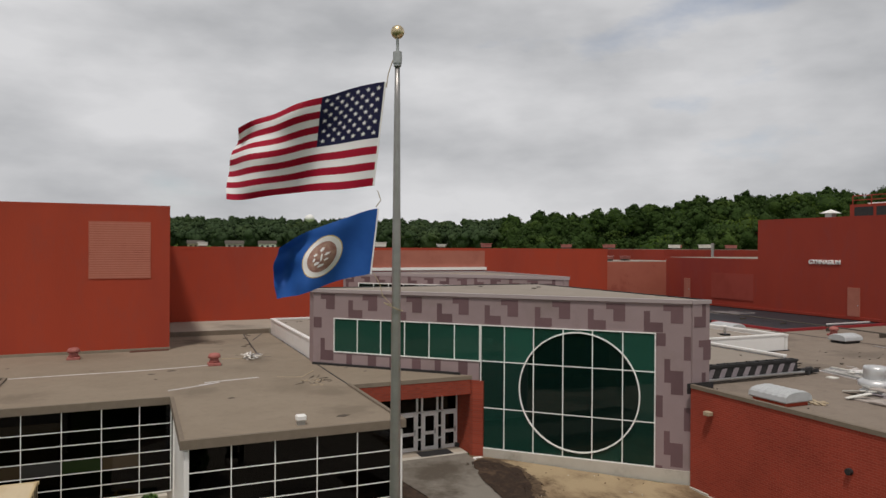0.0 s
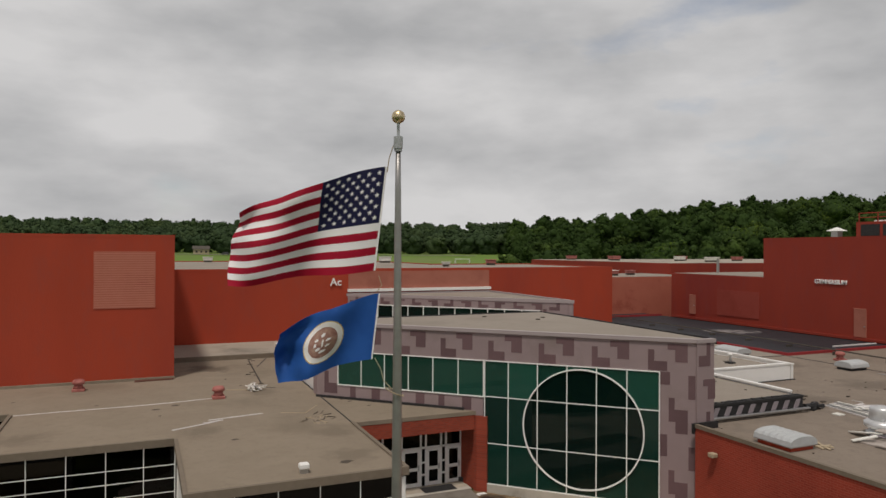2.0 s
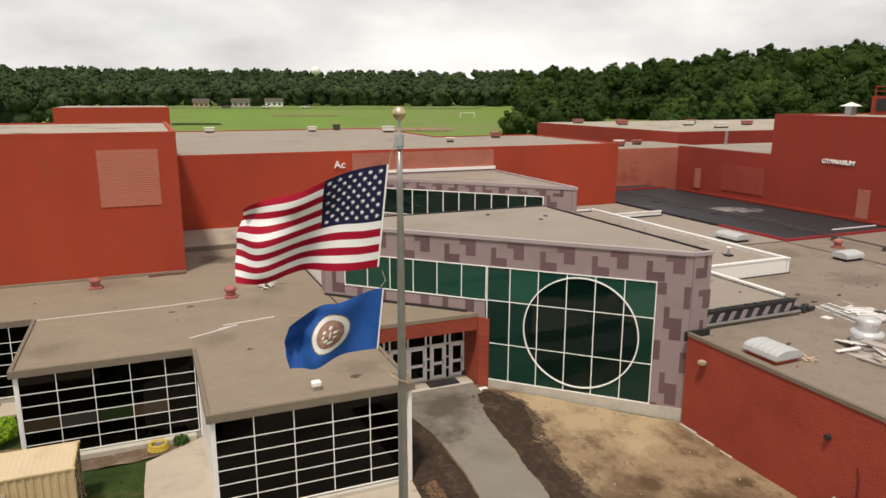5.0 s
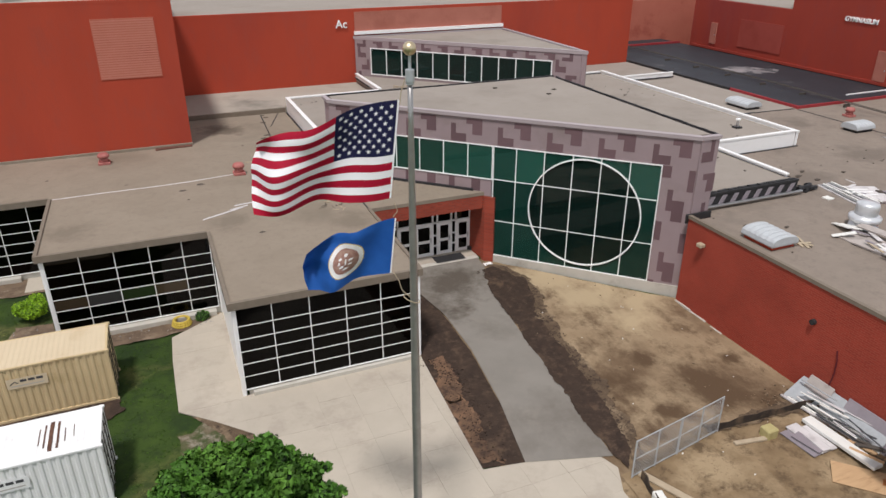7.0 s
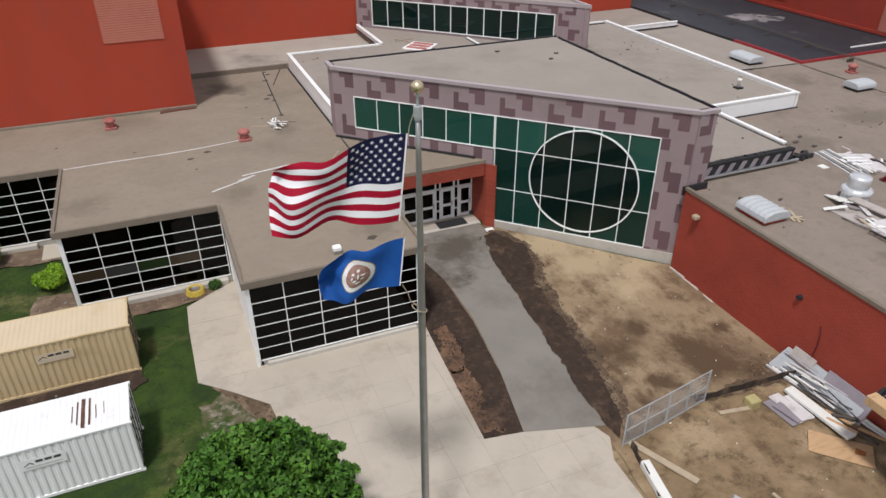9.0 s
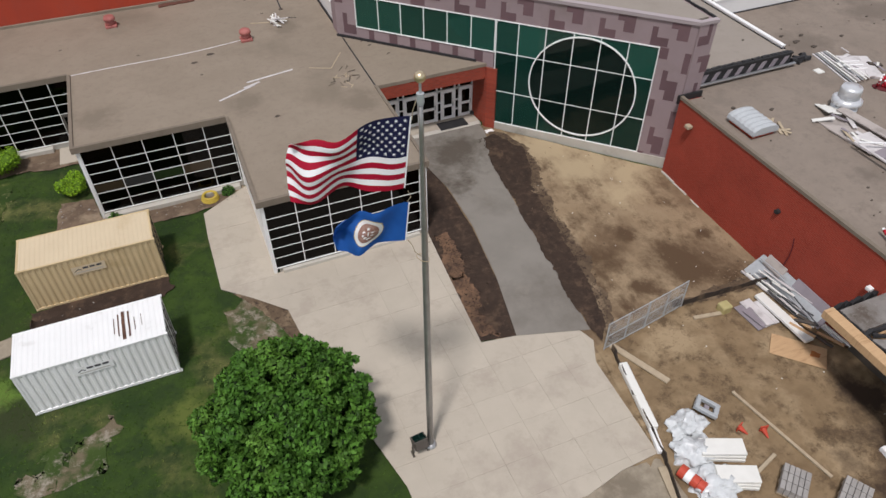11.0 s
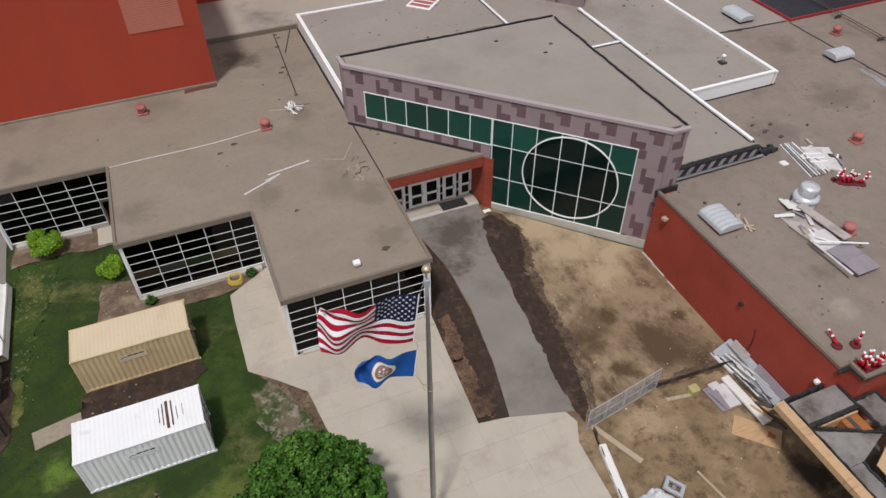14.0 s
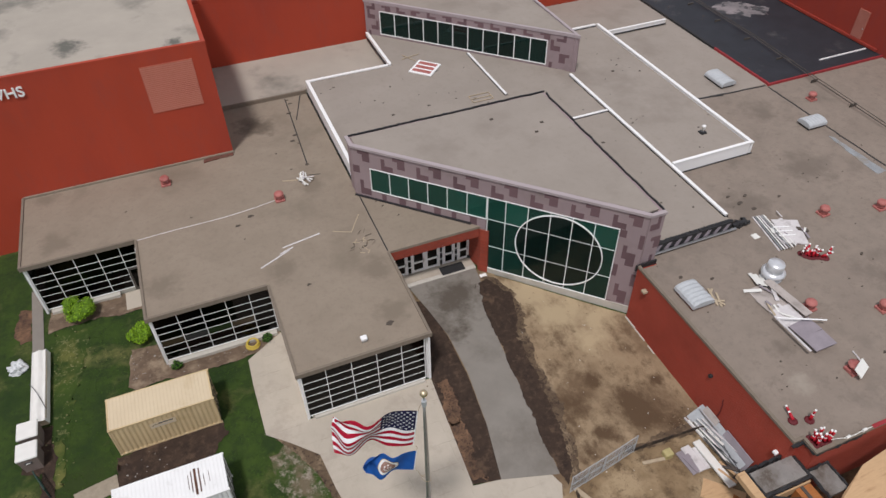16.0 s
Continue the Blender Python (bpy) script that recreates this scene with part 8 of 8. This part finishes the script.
    for i, (x, y, a, lx, ly) in enumerate(((22.1, 16.6, -86, 1.6, 0.65), (22.55, 16.75, -88, 1.75, 0.6), (22.25, 16.2, -80, 1.2, 0.5), (22.7, 16.0, -93, 1.0, 0.4))):
        sheet("mauve_sheet", (x, y), a, lx, ly, ground_z(x, y) + 0.1 + 0.05 * i, 0.05, M_SHEET_MAUVE if i % 2 == 0 else M_SHEET, "mauve-grey scrap panel on the soil", "panel", "scrap panels on the site")
    for i in range(6):
        x, y = 24.0 + rng.uniform(-0.4, 0.6), 14.3 + rng.uniform(-0.8, 0.8)
        stick("scrap_lumber", g(x, y, 0.15 + 0.04 * i), g(x + rng.uniform(0.2, 0.8), y - rng.uniform(0.5, 1.2), 0.2 + 0.04 * i), 0.16, 0.08, M_COPING if i % 2 else M_PLY, "brown scrap timber by the wall", "timber", "scrap timber")
    for i in range(14):
        x0, y0 = 23.9 + rng.random() * 1.2, 18.4 - rng.random() * 2.6
        a, ln = radians(-82) + rng.gauss(0, 0.12), rng.uniform(1.0, 3.0)
        zz = 0.25 + 0.5 * max(0.0, (x0 - 24.2)) + rng.uniform(0, 0.2)
        stick("metal_trim", g(x0, y0, zz), g(min(25.25, x0 + ln * math.cos(a)), y0 + ln * math.sin(a), zz + rng.uniform(-0.12, 0.15)), rng.uniform(0.04, 0.11), 0.04, (M_GALV, M_FOAM, M_SHEET, M_INK)[i % 4], "thin bent metal trim in the scrap heap", "metal trim", "studs stacked by the brick wall")
    # wrapped goods
    heap_of_wrap(16.0, 12.1, 0.8, 0.55, "cloudy plastic-wrapped bundle on the soil", 1.0)
    heap_of_wrap(15.5, 11.0, 0.95, 0.5, "cloudy plastic sheeting heaped on the soil", 5.0)
    heap_of_wrap(15.4, 9.5, 1.0, 0.5, "cloudy plastic sheeting heaped on the soil", 9.0)
    fr = thing("grey_vent_frame", (17.05, 12.35, ground_z(17, 12.4) + 0.1), "grey metal duct frame lying on wrapped goods", "duct frame")
    t = Matrix.Translation((17.05, 12.35, ground_z(17, 12.4) + 0.38)) @ Matrix.Rotation(radians(-50), 4, "Z") @ Matrix.Rotation(radians(12), 4, "Y")
    for a, b, c, e in ((-0.5, 0.5, -0.35, -0.18), (-0.5, 0.5, 0.18, 0.35), (-0.5, -0.3, -0.18, 0.18), (0.3, 0.5, -0.18, 0.18)):
        part("rim", box(a, b, c, e, 0, 0.22, t, 0.03), M_GALV, fr)
    part("leg", box(-0.1, 0.1, -0.1, 0.1, -0.3, 0.1, t), M_SHEET_MAUVE, fr)
    zf = ground_z(16.5, 10.6) + 0.1
    for (x, y, a, lx, ly) in ((15.45, 10.55, -25, 1.75, 0.72), (15.3, 9.35, -26, 1.6, 0.72)):
        for k in range(3):
            sheet("foam_board", (x + 0.02 * k, y + 0.015 * k), a + k, lx, ly, zf + 0.15 * k, 0.14, M_FOAM, "thick white foam board in a stack", "foam board", "stacked foam boards")
    drum = thing("red_drum", (14.6, 9.9, ground_z(14.6, 9.9)), "red and white plastic barrier drum lying on its side", "traffic drum")
    for k in range(4):
        bm = bmesh.new()
        add_tube(bm, (14.35 + 0.1 * k, 10.45 - 0.26 * k, ground_z(14.5, 10) + 0.36), (14.45 + 0.1 * k, 10.2 - 0.26 * k, ground_z(14.5, 10) + 0.36), 0.27 - 0.01 * k, sides=16)
        part("band", bm, M_WHITE if k == 1 else M_ORANGE, drum)
    for x, y in ((17.85, 11.15), (18.7, 10.7)):
        c = thing("traffic_cone", (x, y, ground_z(x, y) + 0.08), "fallen orange traffic cone on the soil", "traffic cone", "fallen cones")
        bm = bmesh.new()
        a = random.uniform(0, 6)
        add_tube(bm, g(x, y, 0.2), g(x + 0.4 * math.cos(a), y + 0.4 * math.sin(a), 0.14), 0.13, 0.03, 10)
        part("cone", bm, M_ORANGE, c)
        part("base", box(-0.02, 0.02, -0.17, 0.17, -0.15, 0.19, Matrix.Translation(g(x, y, 0.22)) @ Matrix.Rotation(a, 4, "Z")), M_ORANGE, c)
    block_pallet(18.0, 8.3, 38)
    block_pallet(19.7, 7.0, 30)
    stick("plank", g(17.0, 9.2, 0.2), g(18.3, 9.6, 0.2), 0.15, 0.08, M_LUMBER, "short wooden plank by a pallet", "plank", "planks on the site")
    # porch frame stripped of its cover
    fr = thing("stripped_porch", (25, 9, -0.4), "half-demolished flat porch with plywood fascia and torn membrane", "porch")
    part("fascia", box(22.45, 22.95, 1.0, 12.9, 2.75, 3.15, None, 0.02), M_PLY, fr, "long plywood fascia board")
    part("north_edge", torn_bar(Vector((22.96, 12.9, 2.75)), Vector((25.44, 12.9, 2.75)), 0.22, 0.45), M_BLACK, fr, "torn black membrane edge")
    for x0, x1, y0, y1 in ((22.97, 25.95, 11.45, 12.69), (26.12, 27.4, 10.05, 11.66), (22.97, 23.9, 1.0, 9.0)):
        part("deck_slab", box(x0, x1, y0, y1, 2.85, 3.06), M_SLAB, fr, "grey stained roof slab")
    part("deck_slab", prism([(22.97, 11.1), (22.97, 9.02), (24.0, 9.02), (25.9, 9.75)], 2.85, 3.05), M_SLAB, fr, "grey roof slab")
    for a, b, w in (((22.98, 11.3), (26.0, 11.3), 0.2), ((26.03, 12.6), (26.03, 9.7), 0.18), ((23.3, 11.15), (26.0, 9.75), 0.16), ((23.05, 12.7), (23.05, 1.2), 0.12), ((26.15, 11.62), (27.5, 11.62), 0.16), ((27.42, 11.6), (27.42, 10.0), 0.16), ((23.9, 9.0), (23.9, 1.0), 0.16)):
        part("membrane_edge", torn_bar(Vector((*a, 3.06)), Vector((*b, 3.06)), w, 0.12), M_BLACK, fr)
    part("plywood_lining", box(24.9, 25.9, 9.95, 11.1, 1.9, 2.8, None, 0.01), M_PLY_ORANGE, fr, "orange plywood lining of the hole")
    part("plywood_lining", box(23.4, 25.9, 11.12, 11.2, 2.3, 2.95), M_PLY, fr, "pale plywood lining")
    part("plywood_wall", box(22.6, 22.75, 1.0, 8.0, -0.6, 2.74), M_PLY, fr, "tan plywood hoarding")
    part("threshold", box(22.35, 22.58, 4.0, 8.2, -0.5, -0.1, None, 0.02), M_WHITE, fr)
    cover = bmesh.new()
    pts = [(24.2, 1.0, 3.1), (24.2, 8.6, 3.2), (26.6, 9.8, 3.3), (28.6, 10.6, 3.6), (34.0, 11.2, 3.9), (36.0, 1.0, 3.5)]
    vt = [[cover.verts.new((x, y, z + o)) for x, y, z in pts] for o in (0.0, 0.06)]
    cover.faces.new(vt[0][::-1])
    cover.faces.new(vt[1])
    for i in range(len(pts)):
        cover.faces.new((vt[0][i - 1], vt[0][i], vt[1][i], vt[1][i - 1]))
    part("plywood_cover", cover, M_PLY, fr, "large tan plywood cover")
    # dark backing added to stand for the shade inside the open porch
    part("back_wall", box(25.2, 25.4, 1.0, 12.6, -0.6, 2.84), M_COPING, fr, "dark backing added for the shade under the porch")
    part("membrane_edge", torn_bar(Vector((25.3, 12.55, 4.5)), Vector((26.1, 12.55, 4.5)), 0.2, 0.16), M_BLACK, fr)
    part("membrane_edge", torn_bar(Vector((26.1, 12.6, 4.5)), Vector((26.1, 11.75, 4.5)), 0.2, 0.16), M_BLACK, fr)
    part("membrane_edge", torn_bar(Vector((26.1, 11.75, 4.5)), Vector((29.5, 11.75, 4.5)), 0.2, 0.16), M_BLACK, fr)
    # left yard
    gz = ground_z(-13, 36)
    st = thing("wrapped_stack", (-13.2, 36.5, gz), "long stack of boards under white sheeting", "stack")
    part("boards", box(-13.85, -12.9, 33.5, 39.3, gz, gz + 0.7, None, 0.03), M_LUMBER, st)
    bm = bmesh.new()
    nx, ny = 24, 30
    rows = []
    for i in range(ny + 1):
        y = 33.3 + 6.1 * i / ny
        row = []
        for k in range(nx + 1):
            u = k / nx
            x = -13.95 + 1.14 * u
            edge = min(u, 1 - u) * 2
            row.append(bm.verts.new((x, y, gz + 0.25 + 0.52 * min(1, edge * 4) + 0.045 * math.cos(12.57 * u) + 0.04 * noise.noise((x * 3, y * 1.6, 2.0)))))
        rows.append(row)
    for a, b in zip(rows, rows[1:]):
        for k in range(nx):
            bm.faces.new((a[k], a[k + 1], b[k + 1], b[k]))
    part("sheeting", bm, M_FOAM, st, "creased white sheeting")
    strap = bmesh.new()
    add_path_tube(strap, [(-13.9, 36.6, gz + 0.8), (-13.4, 35.6, gz + 0.86), (-12.85, 34.1, gz + 0.8)], 0.02)
    part("strap", strap, M_INK, st)
    for x, y in ((-13.72, 32.4), (-13.72, 30.85)):
        gb = ground_z(x, y)
        u = thing("utility_cabinet", (x, y, gb), "brown-grey utility cabinet with a white lid on bare soil", "cabinet", "utility cabinets")
        body = bmesh.new()
        low = [body.verts.new((x + dx, y + dy, gb - 0.05)) for dx, dy in ((-0.42, -0.5), (0.5, -0.5), (0.5, 0.52), (-0.42, 0.52))]
        high = [body.verts.new((x + dx, y + dy, gb + 1.25)) for dx, dy in ((-0.55, -0.58), (0.56, -0.58), (0.56, 0.6), (-0.55, 0.6))]
        body.faces.new(low[::-1])
        body.faces.new(high)
        for k in range(4):
            body.faces.new((low[k - 1], low[k], high[k], high[k - 1]))
        part("body", body, M_CABINET, u)
        part("lid", box(x - 0.6, x + 0.6, y - 0.62, y + 0.64, gb + 1.25, gb + 1.42, None, 0.05), M_FOAM, u, "white lid")
        part("handle_plate", box(x - 0.22, x + 0.18, y - 0.61, y - 0.575, gb + 0.86, gb + 1.02, None, 0.01), M_INK, u, "dark handle plate")
        part("handle", box(x - 0.14, x + 0.1, y - 0.635, y - 0.61, gb + 0.91, gb + 0.96, None, 0.008), M_FOAM, u)
    gp = thing("green_fence_panel", (-13.17, 28.85, ground_z(-13, 29)), "dark green ribbed fence panel on bare soil", "fence panel")
    p0, p1 = Vector((-13.5, 29.6, ground_z(-13.5, 29.6))), Vector((-12.85, 28.1, ground_z(-12.85, 28.1)))
    for k in range(9):
        q = p0.lerp(p1, k / 8)
        bm = bmesh.new()
        add_tube(bm, q, q + Vector((0, 0, 1.0)), 0.035, sides=6)
        part("rib", bm, M_GREEN_STEEL, gp)
    for h in (0.12, 0.94):
        bm = bmesh.new()
        add_tube(bm, p0 + Vector((0, 0, h)), p1 + Vector((0, 0, h)), 0.045, sides=8)
        part("rail", bm, M_GREEN_STEEL, gp)
    heap_of_wrap(-14.9, 38.9, 0.62, 0.55, "white plastic-wrapped bundle on the lawn", 13.0)
    tagged(linked("plywood_ramp", prism([(-11.6, 27.75), (-11.4, 26.6), (-9.1, 27.05), (-9.2, 28.15)], ground_z(-11, 27) + 0.03, ground_z(-11, 27) + 0.09), M_GRAVEL), "grey weathered plywood ramp on the lawn", "plywood")
    bm = bmesh.new()
    for k in range(3):
        pts = [(0.2 + (0.44 - 0.03 * k) * math.cos(2 * math.pi * i / 20), 34.85 + (0.44 - 0.03 * k) * math.sin(2 * math.pi * i / 20), ground_z(0.2, 34.85) + 0.12 + 0.1 * k) for i in range(21)]
        add_path_tube(bm, pts, 0.075, 8)
    tagged(linked("hose_coil", bm, M_YELLOW), "coiled yellow hose on the planting bed", "hose")


# ---- far field ----
def build_house(x, y, ang, w, d, h, wall, roof, label):
    z = ground_z(x, y) - 0.2
    hs = thing("house", (x, y, z), label, "house", "houses by the far woods")
    t = Matrix.Translation((x, y, z)) @ Matrix.Rotation(radians(ang), 4, "Z")
    part("wall", box(-w / 2, w / 2, -d / 2, d / 2, 0, h, t), wall, hs)
    bm = bmesh.new()
    v = [bm.verts.new(t @ Vector(p)) for p in ((-w / 2 - 0.4, -d / 2 - 0.4, h), (w / 2 + 0.4, -d / 2 - 0.4, h), (w / 2 + 0.4, d / 2 + 0.4, h), (-w / 2 - 0.4, d / 2 + 0.4, h), (-w / 2 - 0.4, 0, h + d * 0.36), (w / 2 + 0.4, 0, h + d * 0.36))]
    for q in ((0, 1, 5, 4), (2, 3, 4, 5), (0, 4, 3), (1, 2, 5), (3, 2, 1, 0)):
        bm.faces.new([v[i] for i in q])
    part("roof", bm, roof, hs)
    for i in range(3):
        part("window", box(-w / 2 + w * (0.15 + 0.3 * i), -w / 2 + w * (0.28 + 0.3 * i), -d / 2 - 0.06, -d / 2 + 0.02, h * 0.35, h * 0.75, t), M_BLACK, hs)


def polar(az, dist):
    return 0.5 + dist * math.sin(radians(az)), dist * math.cos(radians(az))


def build_far():
    for az, dist, w, m, label in ((7.1, 422, 10, M_SHEET_TAN, "distant grey house by the far woods"), (11.4, 470, 8, M_SHEET_TAN, "distant grey house among trees"), (4.2, 419, 8.5, M_LUMBER, "distant tan bungalow by the far road"), (9.6, 426, 10, M_FOAM, "distant white house by the far woods")):
        build_house(*polar(az, dist), -az, w, 5.5, 2.8, m, M_COPING, label)
    gx, gy = polar(24.9, 335)
    gz = ground_z(gx, gy)
    bm = bmesh.new()
    for a, b in (((-3.7, 0, 0), (-3.7, 0, 2.44)), ((3.7, 0, 0), (3.7, 0, 2.44)), ((-3.7, 0, 2.44), (3.7, 0, 2.44)), ((-3.7, 0, 2.44), (-3.7, 2, 0)), ((3.7, 0, 2.44), (3.7, 2, 0))):
        add_tube(bm, (gx + a[0], gy + a[1], gz + a[2]), (gx + b[0], gy + b[1], gz + b[2]), 0.16, sides=6)
    tagged(linked("soccer_goal", bm, M_WHITE), "white goal frame on the playing field", "goal")

    def sector(name, a0, a1, d0, d1, m, label, cat):
        pts = [polar(a0 + (a1 - a0) * i / 10, d0) for i in range(11)] + [polar(a1 - (a1 - a0) * i / 10, d1) for i in range(11)]
        patch(name, pts[::-1], 0.25, m, 9.0, 0.0, label, cat)

    sector("ball_diamond", 14.4, 23.6, 274, 286, M_DIRT, "tan ball diamond on the field", "soil")
    sector("dirt_track", 9.4, 14.6, 345, 350, M_DIRT, "tan dirt strip on the field", "soil")
    sector("far_road", -6.0, 26.0, 404, 409, M_PATH, "far road along the woods", "road")
    # dark-coloured sheet stands for a shadow strip across the field
    sector("dark_turf", 2.0, 5.6, 300, 307, M_WOODS_CORE, "dark strip painted for a shadow on the field", "hedge")
    tw = thing("water_tower", (*polar(12.9, 760), ground_z(*polar(12.9, 760))), "white domed water tower above the far woods", "water tower")
    x, y = polar(12.9, 760)
    z = ground_z(x, y)
    bm = bmesh.new()
    add_lathe(bm, [(1.2, 0), (1.2, 19)], (x, y, z), 12)
    part("stem", bm, M_WHITE, tw)
    bm = bmesh.new()
    add_lathe(bm, [(1.2, 18.5), (4.5, 20.5), (5.2, 22.5), (4.4, 25.0), (2.0, 26.6), (0.3, 27.0)], (x, y, z), 20)
    part("tank", bm, M_WHITE, tw)
    for az, dist, m in ((9.0, 402, M_FOAM), (12.0, 401, M_FOAM), (6.0, 401, M_INK)):
        x, y = polar(az, dist)
        z = ground_z(x, y) + 0.3
        c = thing("parked_car", (x, y, z), "distant parked car by the far road", "car", "cars by the far road")
        part("body", box(x - 2.2, x + 2.2, y - 0.9, y + 0.9, z + 0.25, z + 0.85, None, 0.15), m, c)
        part("cabin", box(x - 1.2, x + 1.3, y - 0.8, y + 0.8, z + 0.86, z + 1.45, None, 0.2), M_INK, c)
        for dx in (-1.4, 1.4):
            for dy in (-0.85, 0.85):
                bm = bmesh.new()
                add_tube(bm, (x + dx, y + dy - 0.1, z + 0.33), (x + dx, y + dy + 0.1, z + 0.33), 0.33, sides=12)
                part("wheel", bm, M_INK, c)


build_left_roof()
build_lobby_roof_items()
build_right_roof()
build_far_roofs()
build_site()
build_far()


def build_litter():
    """Dark flakes of roofing on the flat roofs and pale chips on the bare soil."""
    rng = random.Random(71)

    def flakes(name, spots, lo, hi, material, label):
        verts, faces = [], []
        for x, y, z in spots:
            s, turn, n = rng.uniform(lo, hi) * rng.uniform(0.5, 1.0), rng.uniform(0, 6.28), rng.randint(5, 7)
            i = len(verts)
            ring = [(x + s * rng.uniform(0.5, 1.2) * math.cos(turn + 6.283 * k / n), y + s * rng.uniform(0.3, 0.9) * math.sin(turn + 6.283 * k / n)) for k in range(n)]
            verts += [(*p, z) for p in ring] + [(*p, z + 0.03) for p in ring]
            faces.append(tuple(range(i + n, i + 2 * n)))
            faces += [(i + k, i + (k + 1) % n, i + n + (k + 1) % n, i + n + k) for k in range(n)]
        me = bpy.data.meshes.new(name)
        me.from_pydata(verts, [], faces)
        me.materials.append(material)
        tagged(new(name, me), label, "litter", kind="stuff")

    roofs = []
    for x0, x1, y0, y1, z, n in ((26.6, 49, 13.0, 27.0, 4.5, 32), (34.5, 52, 28.5, 34.0, 4.5, 18), (27.5, 33, 29, 49, 5.36, 18), (34.2, 41, 36, 57, 5.3, 22), (11.5, 26, 46, 58, 5.36, 24), (-12, -6, 45, 51, 4.25, 5), (-4.5, 9.5, 37, 50, 4.25, 12), (3.2, 9.5, 29, 36, 4.25, 4), (51, 63, 45, 72, 4.62, 24)):
        roofs += [(rng.uniform(x0, x1), rng.uniform(y0, y1), z) for _ in range(n)]
    flakes("roof_flakes", roofs, 0.04, 0.17, M_DEBRIS, "dark flakes of roofing scattered on the flat roofs")
    soil = []
    while len(soil) < 45:
        x, y = rng.uniform(15.5, 25.0), rng.uniform(5.0, 31.0)
        if x + y < 52:
            soil.append((x, y, ground_z(x, y) + 0.09))
    flakes("soil_litter", soil, 0.02, 0.06, M_FOAM, "pale chips and scraps of litter on the soil")

    bits = [(rng.uniform(-9.0, -6.0), rng.uniform(27.2, 29.0)) for _ in range(14)] + [(rng.uniform(-7.8, -6.2), rng.uniform(34.6, 37.2)) for _ in range(16)] + [(rng.uniform(-5.0, 1.8), rng.uniform(34.3, 35.0)) for _ in range(20)]
    flakes("yard_litter", [(x, y, ground_z(x, y) + 0.08) for x, y in bits], 0.025, 0.08, M_BLOCK, "pale stones and scraps on the bare yard soil")
    stalks = [(rng.gauss(-12.0, 0.55), rng.uniform(29.0, 40.5)) for _ in range(60)] + [(rng.gauss(-11.6, 0.6), rng.gauss(38.6, 1.1)) for _ in range(60)]
    flakes("cut_stalks", [(x, y, ground_z(x, y) + 0.03) for x, y in stalks], 0.02, 0.09, M_STALK, "straw-coloured cut stalks on the weedy strip")
    # loose chips along the edges of the mulch
    chips = []
    for edge, n in ((((16.9, 33.9), (18.5, 31.3), (17.5, 28.7), (17.3, 26.6), (16.9, 23.4), (16.6, 20.6), (15.9, 18.3)), 600), (((10.55, 27.2), (11.4, 25.5), (11.2, 23.5), (10.9, 21.4), (10.8, 19.5)), 400)):
        legs = [(Vector(a), Vector(b)) for a, b in zip(edge, edge[1:])]
        for _ in range(n):
            a, b = rng.choice(legs)
            p = a.lerp(b, rng.random())
            off = rng.gauss(0, 0.3)
            chips.append((p.x + off, p.y + rng.gauss(0, 0.1), ground_z(p.x + off, p.y) + (0.105 if p.x > 13 else 0.075)))
    flakes("mulch_chips", chips, 0.015, 0.06, M_MULCH, "dark mulch chips strewn beside the beds")
    rubble = [(23.6 + rng.gauss(0, 0.7), 18.45 + rng.gauss(0, 0.3)) for _ in range(34)]
    flakes("rubble", [(min(x, 25.2), y, ground_z(x, y) + 0.1) for x, y in rubble], 0.04, 0.12, M_CLOD, "brown rubble beside the scrap heap")


build_litter()

build_plaza()
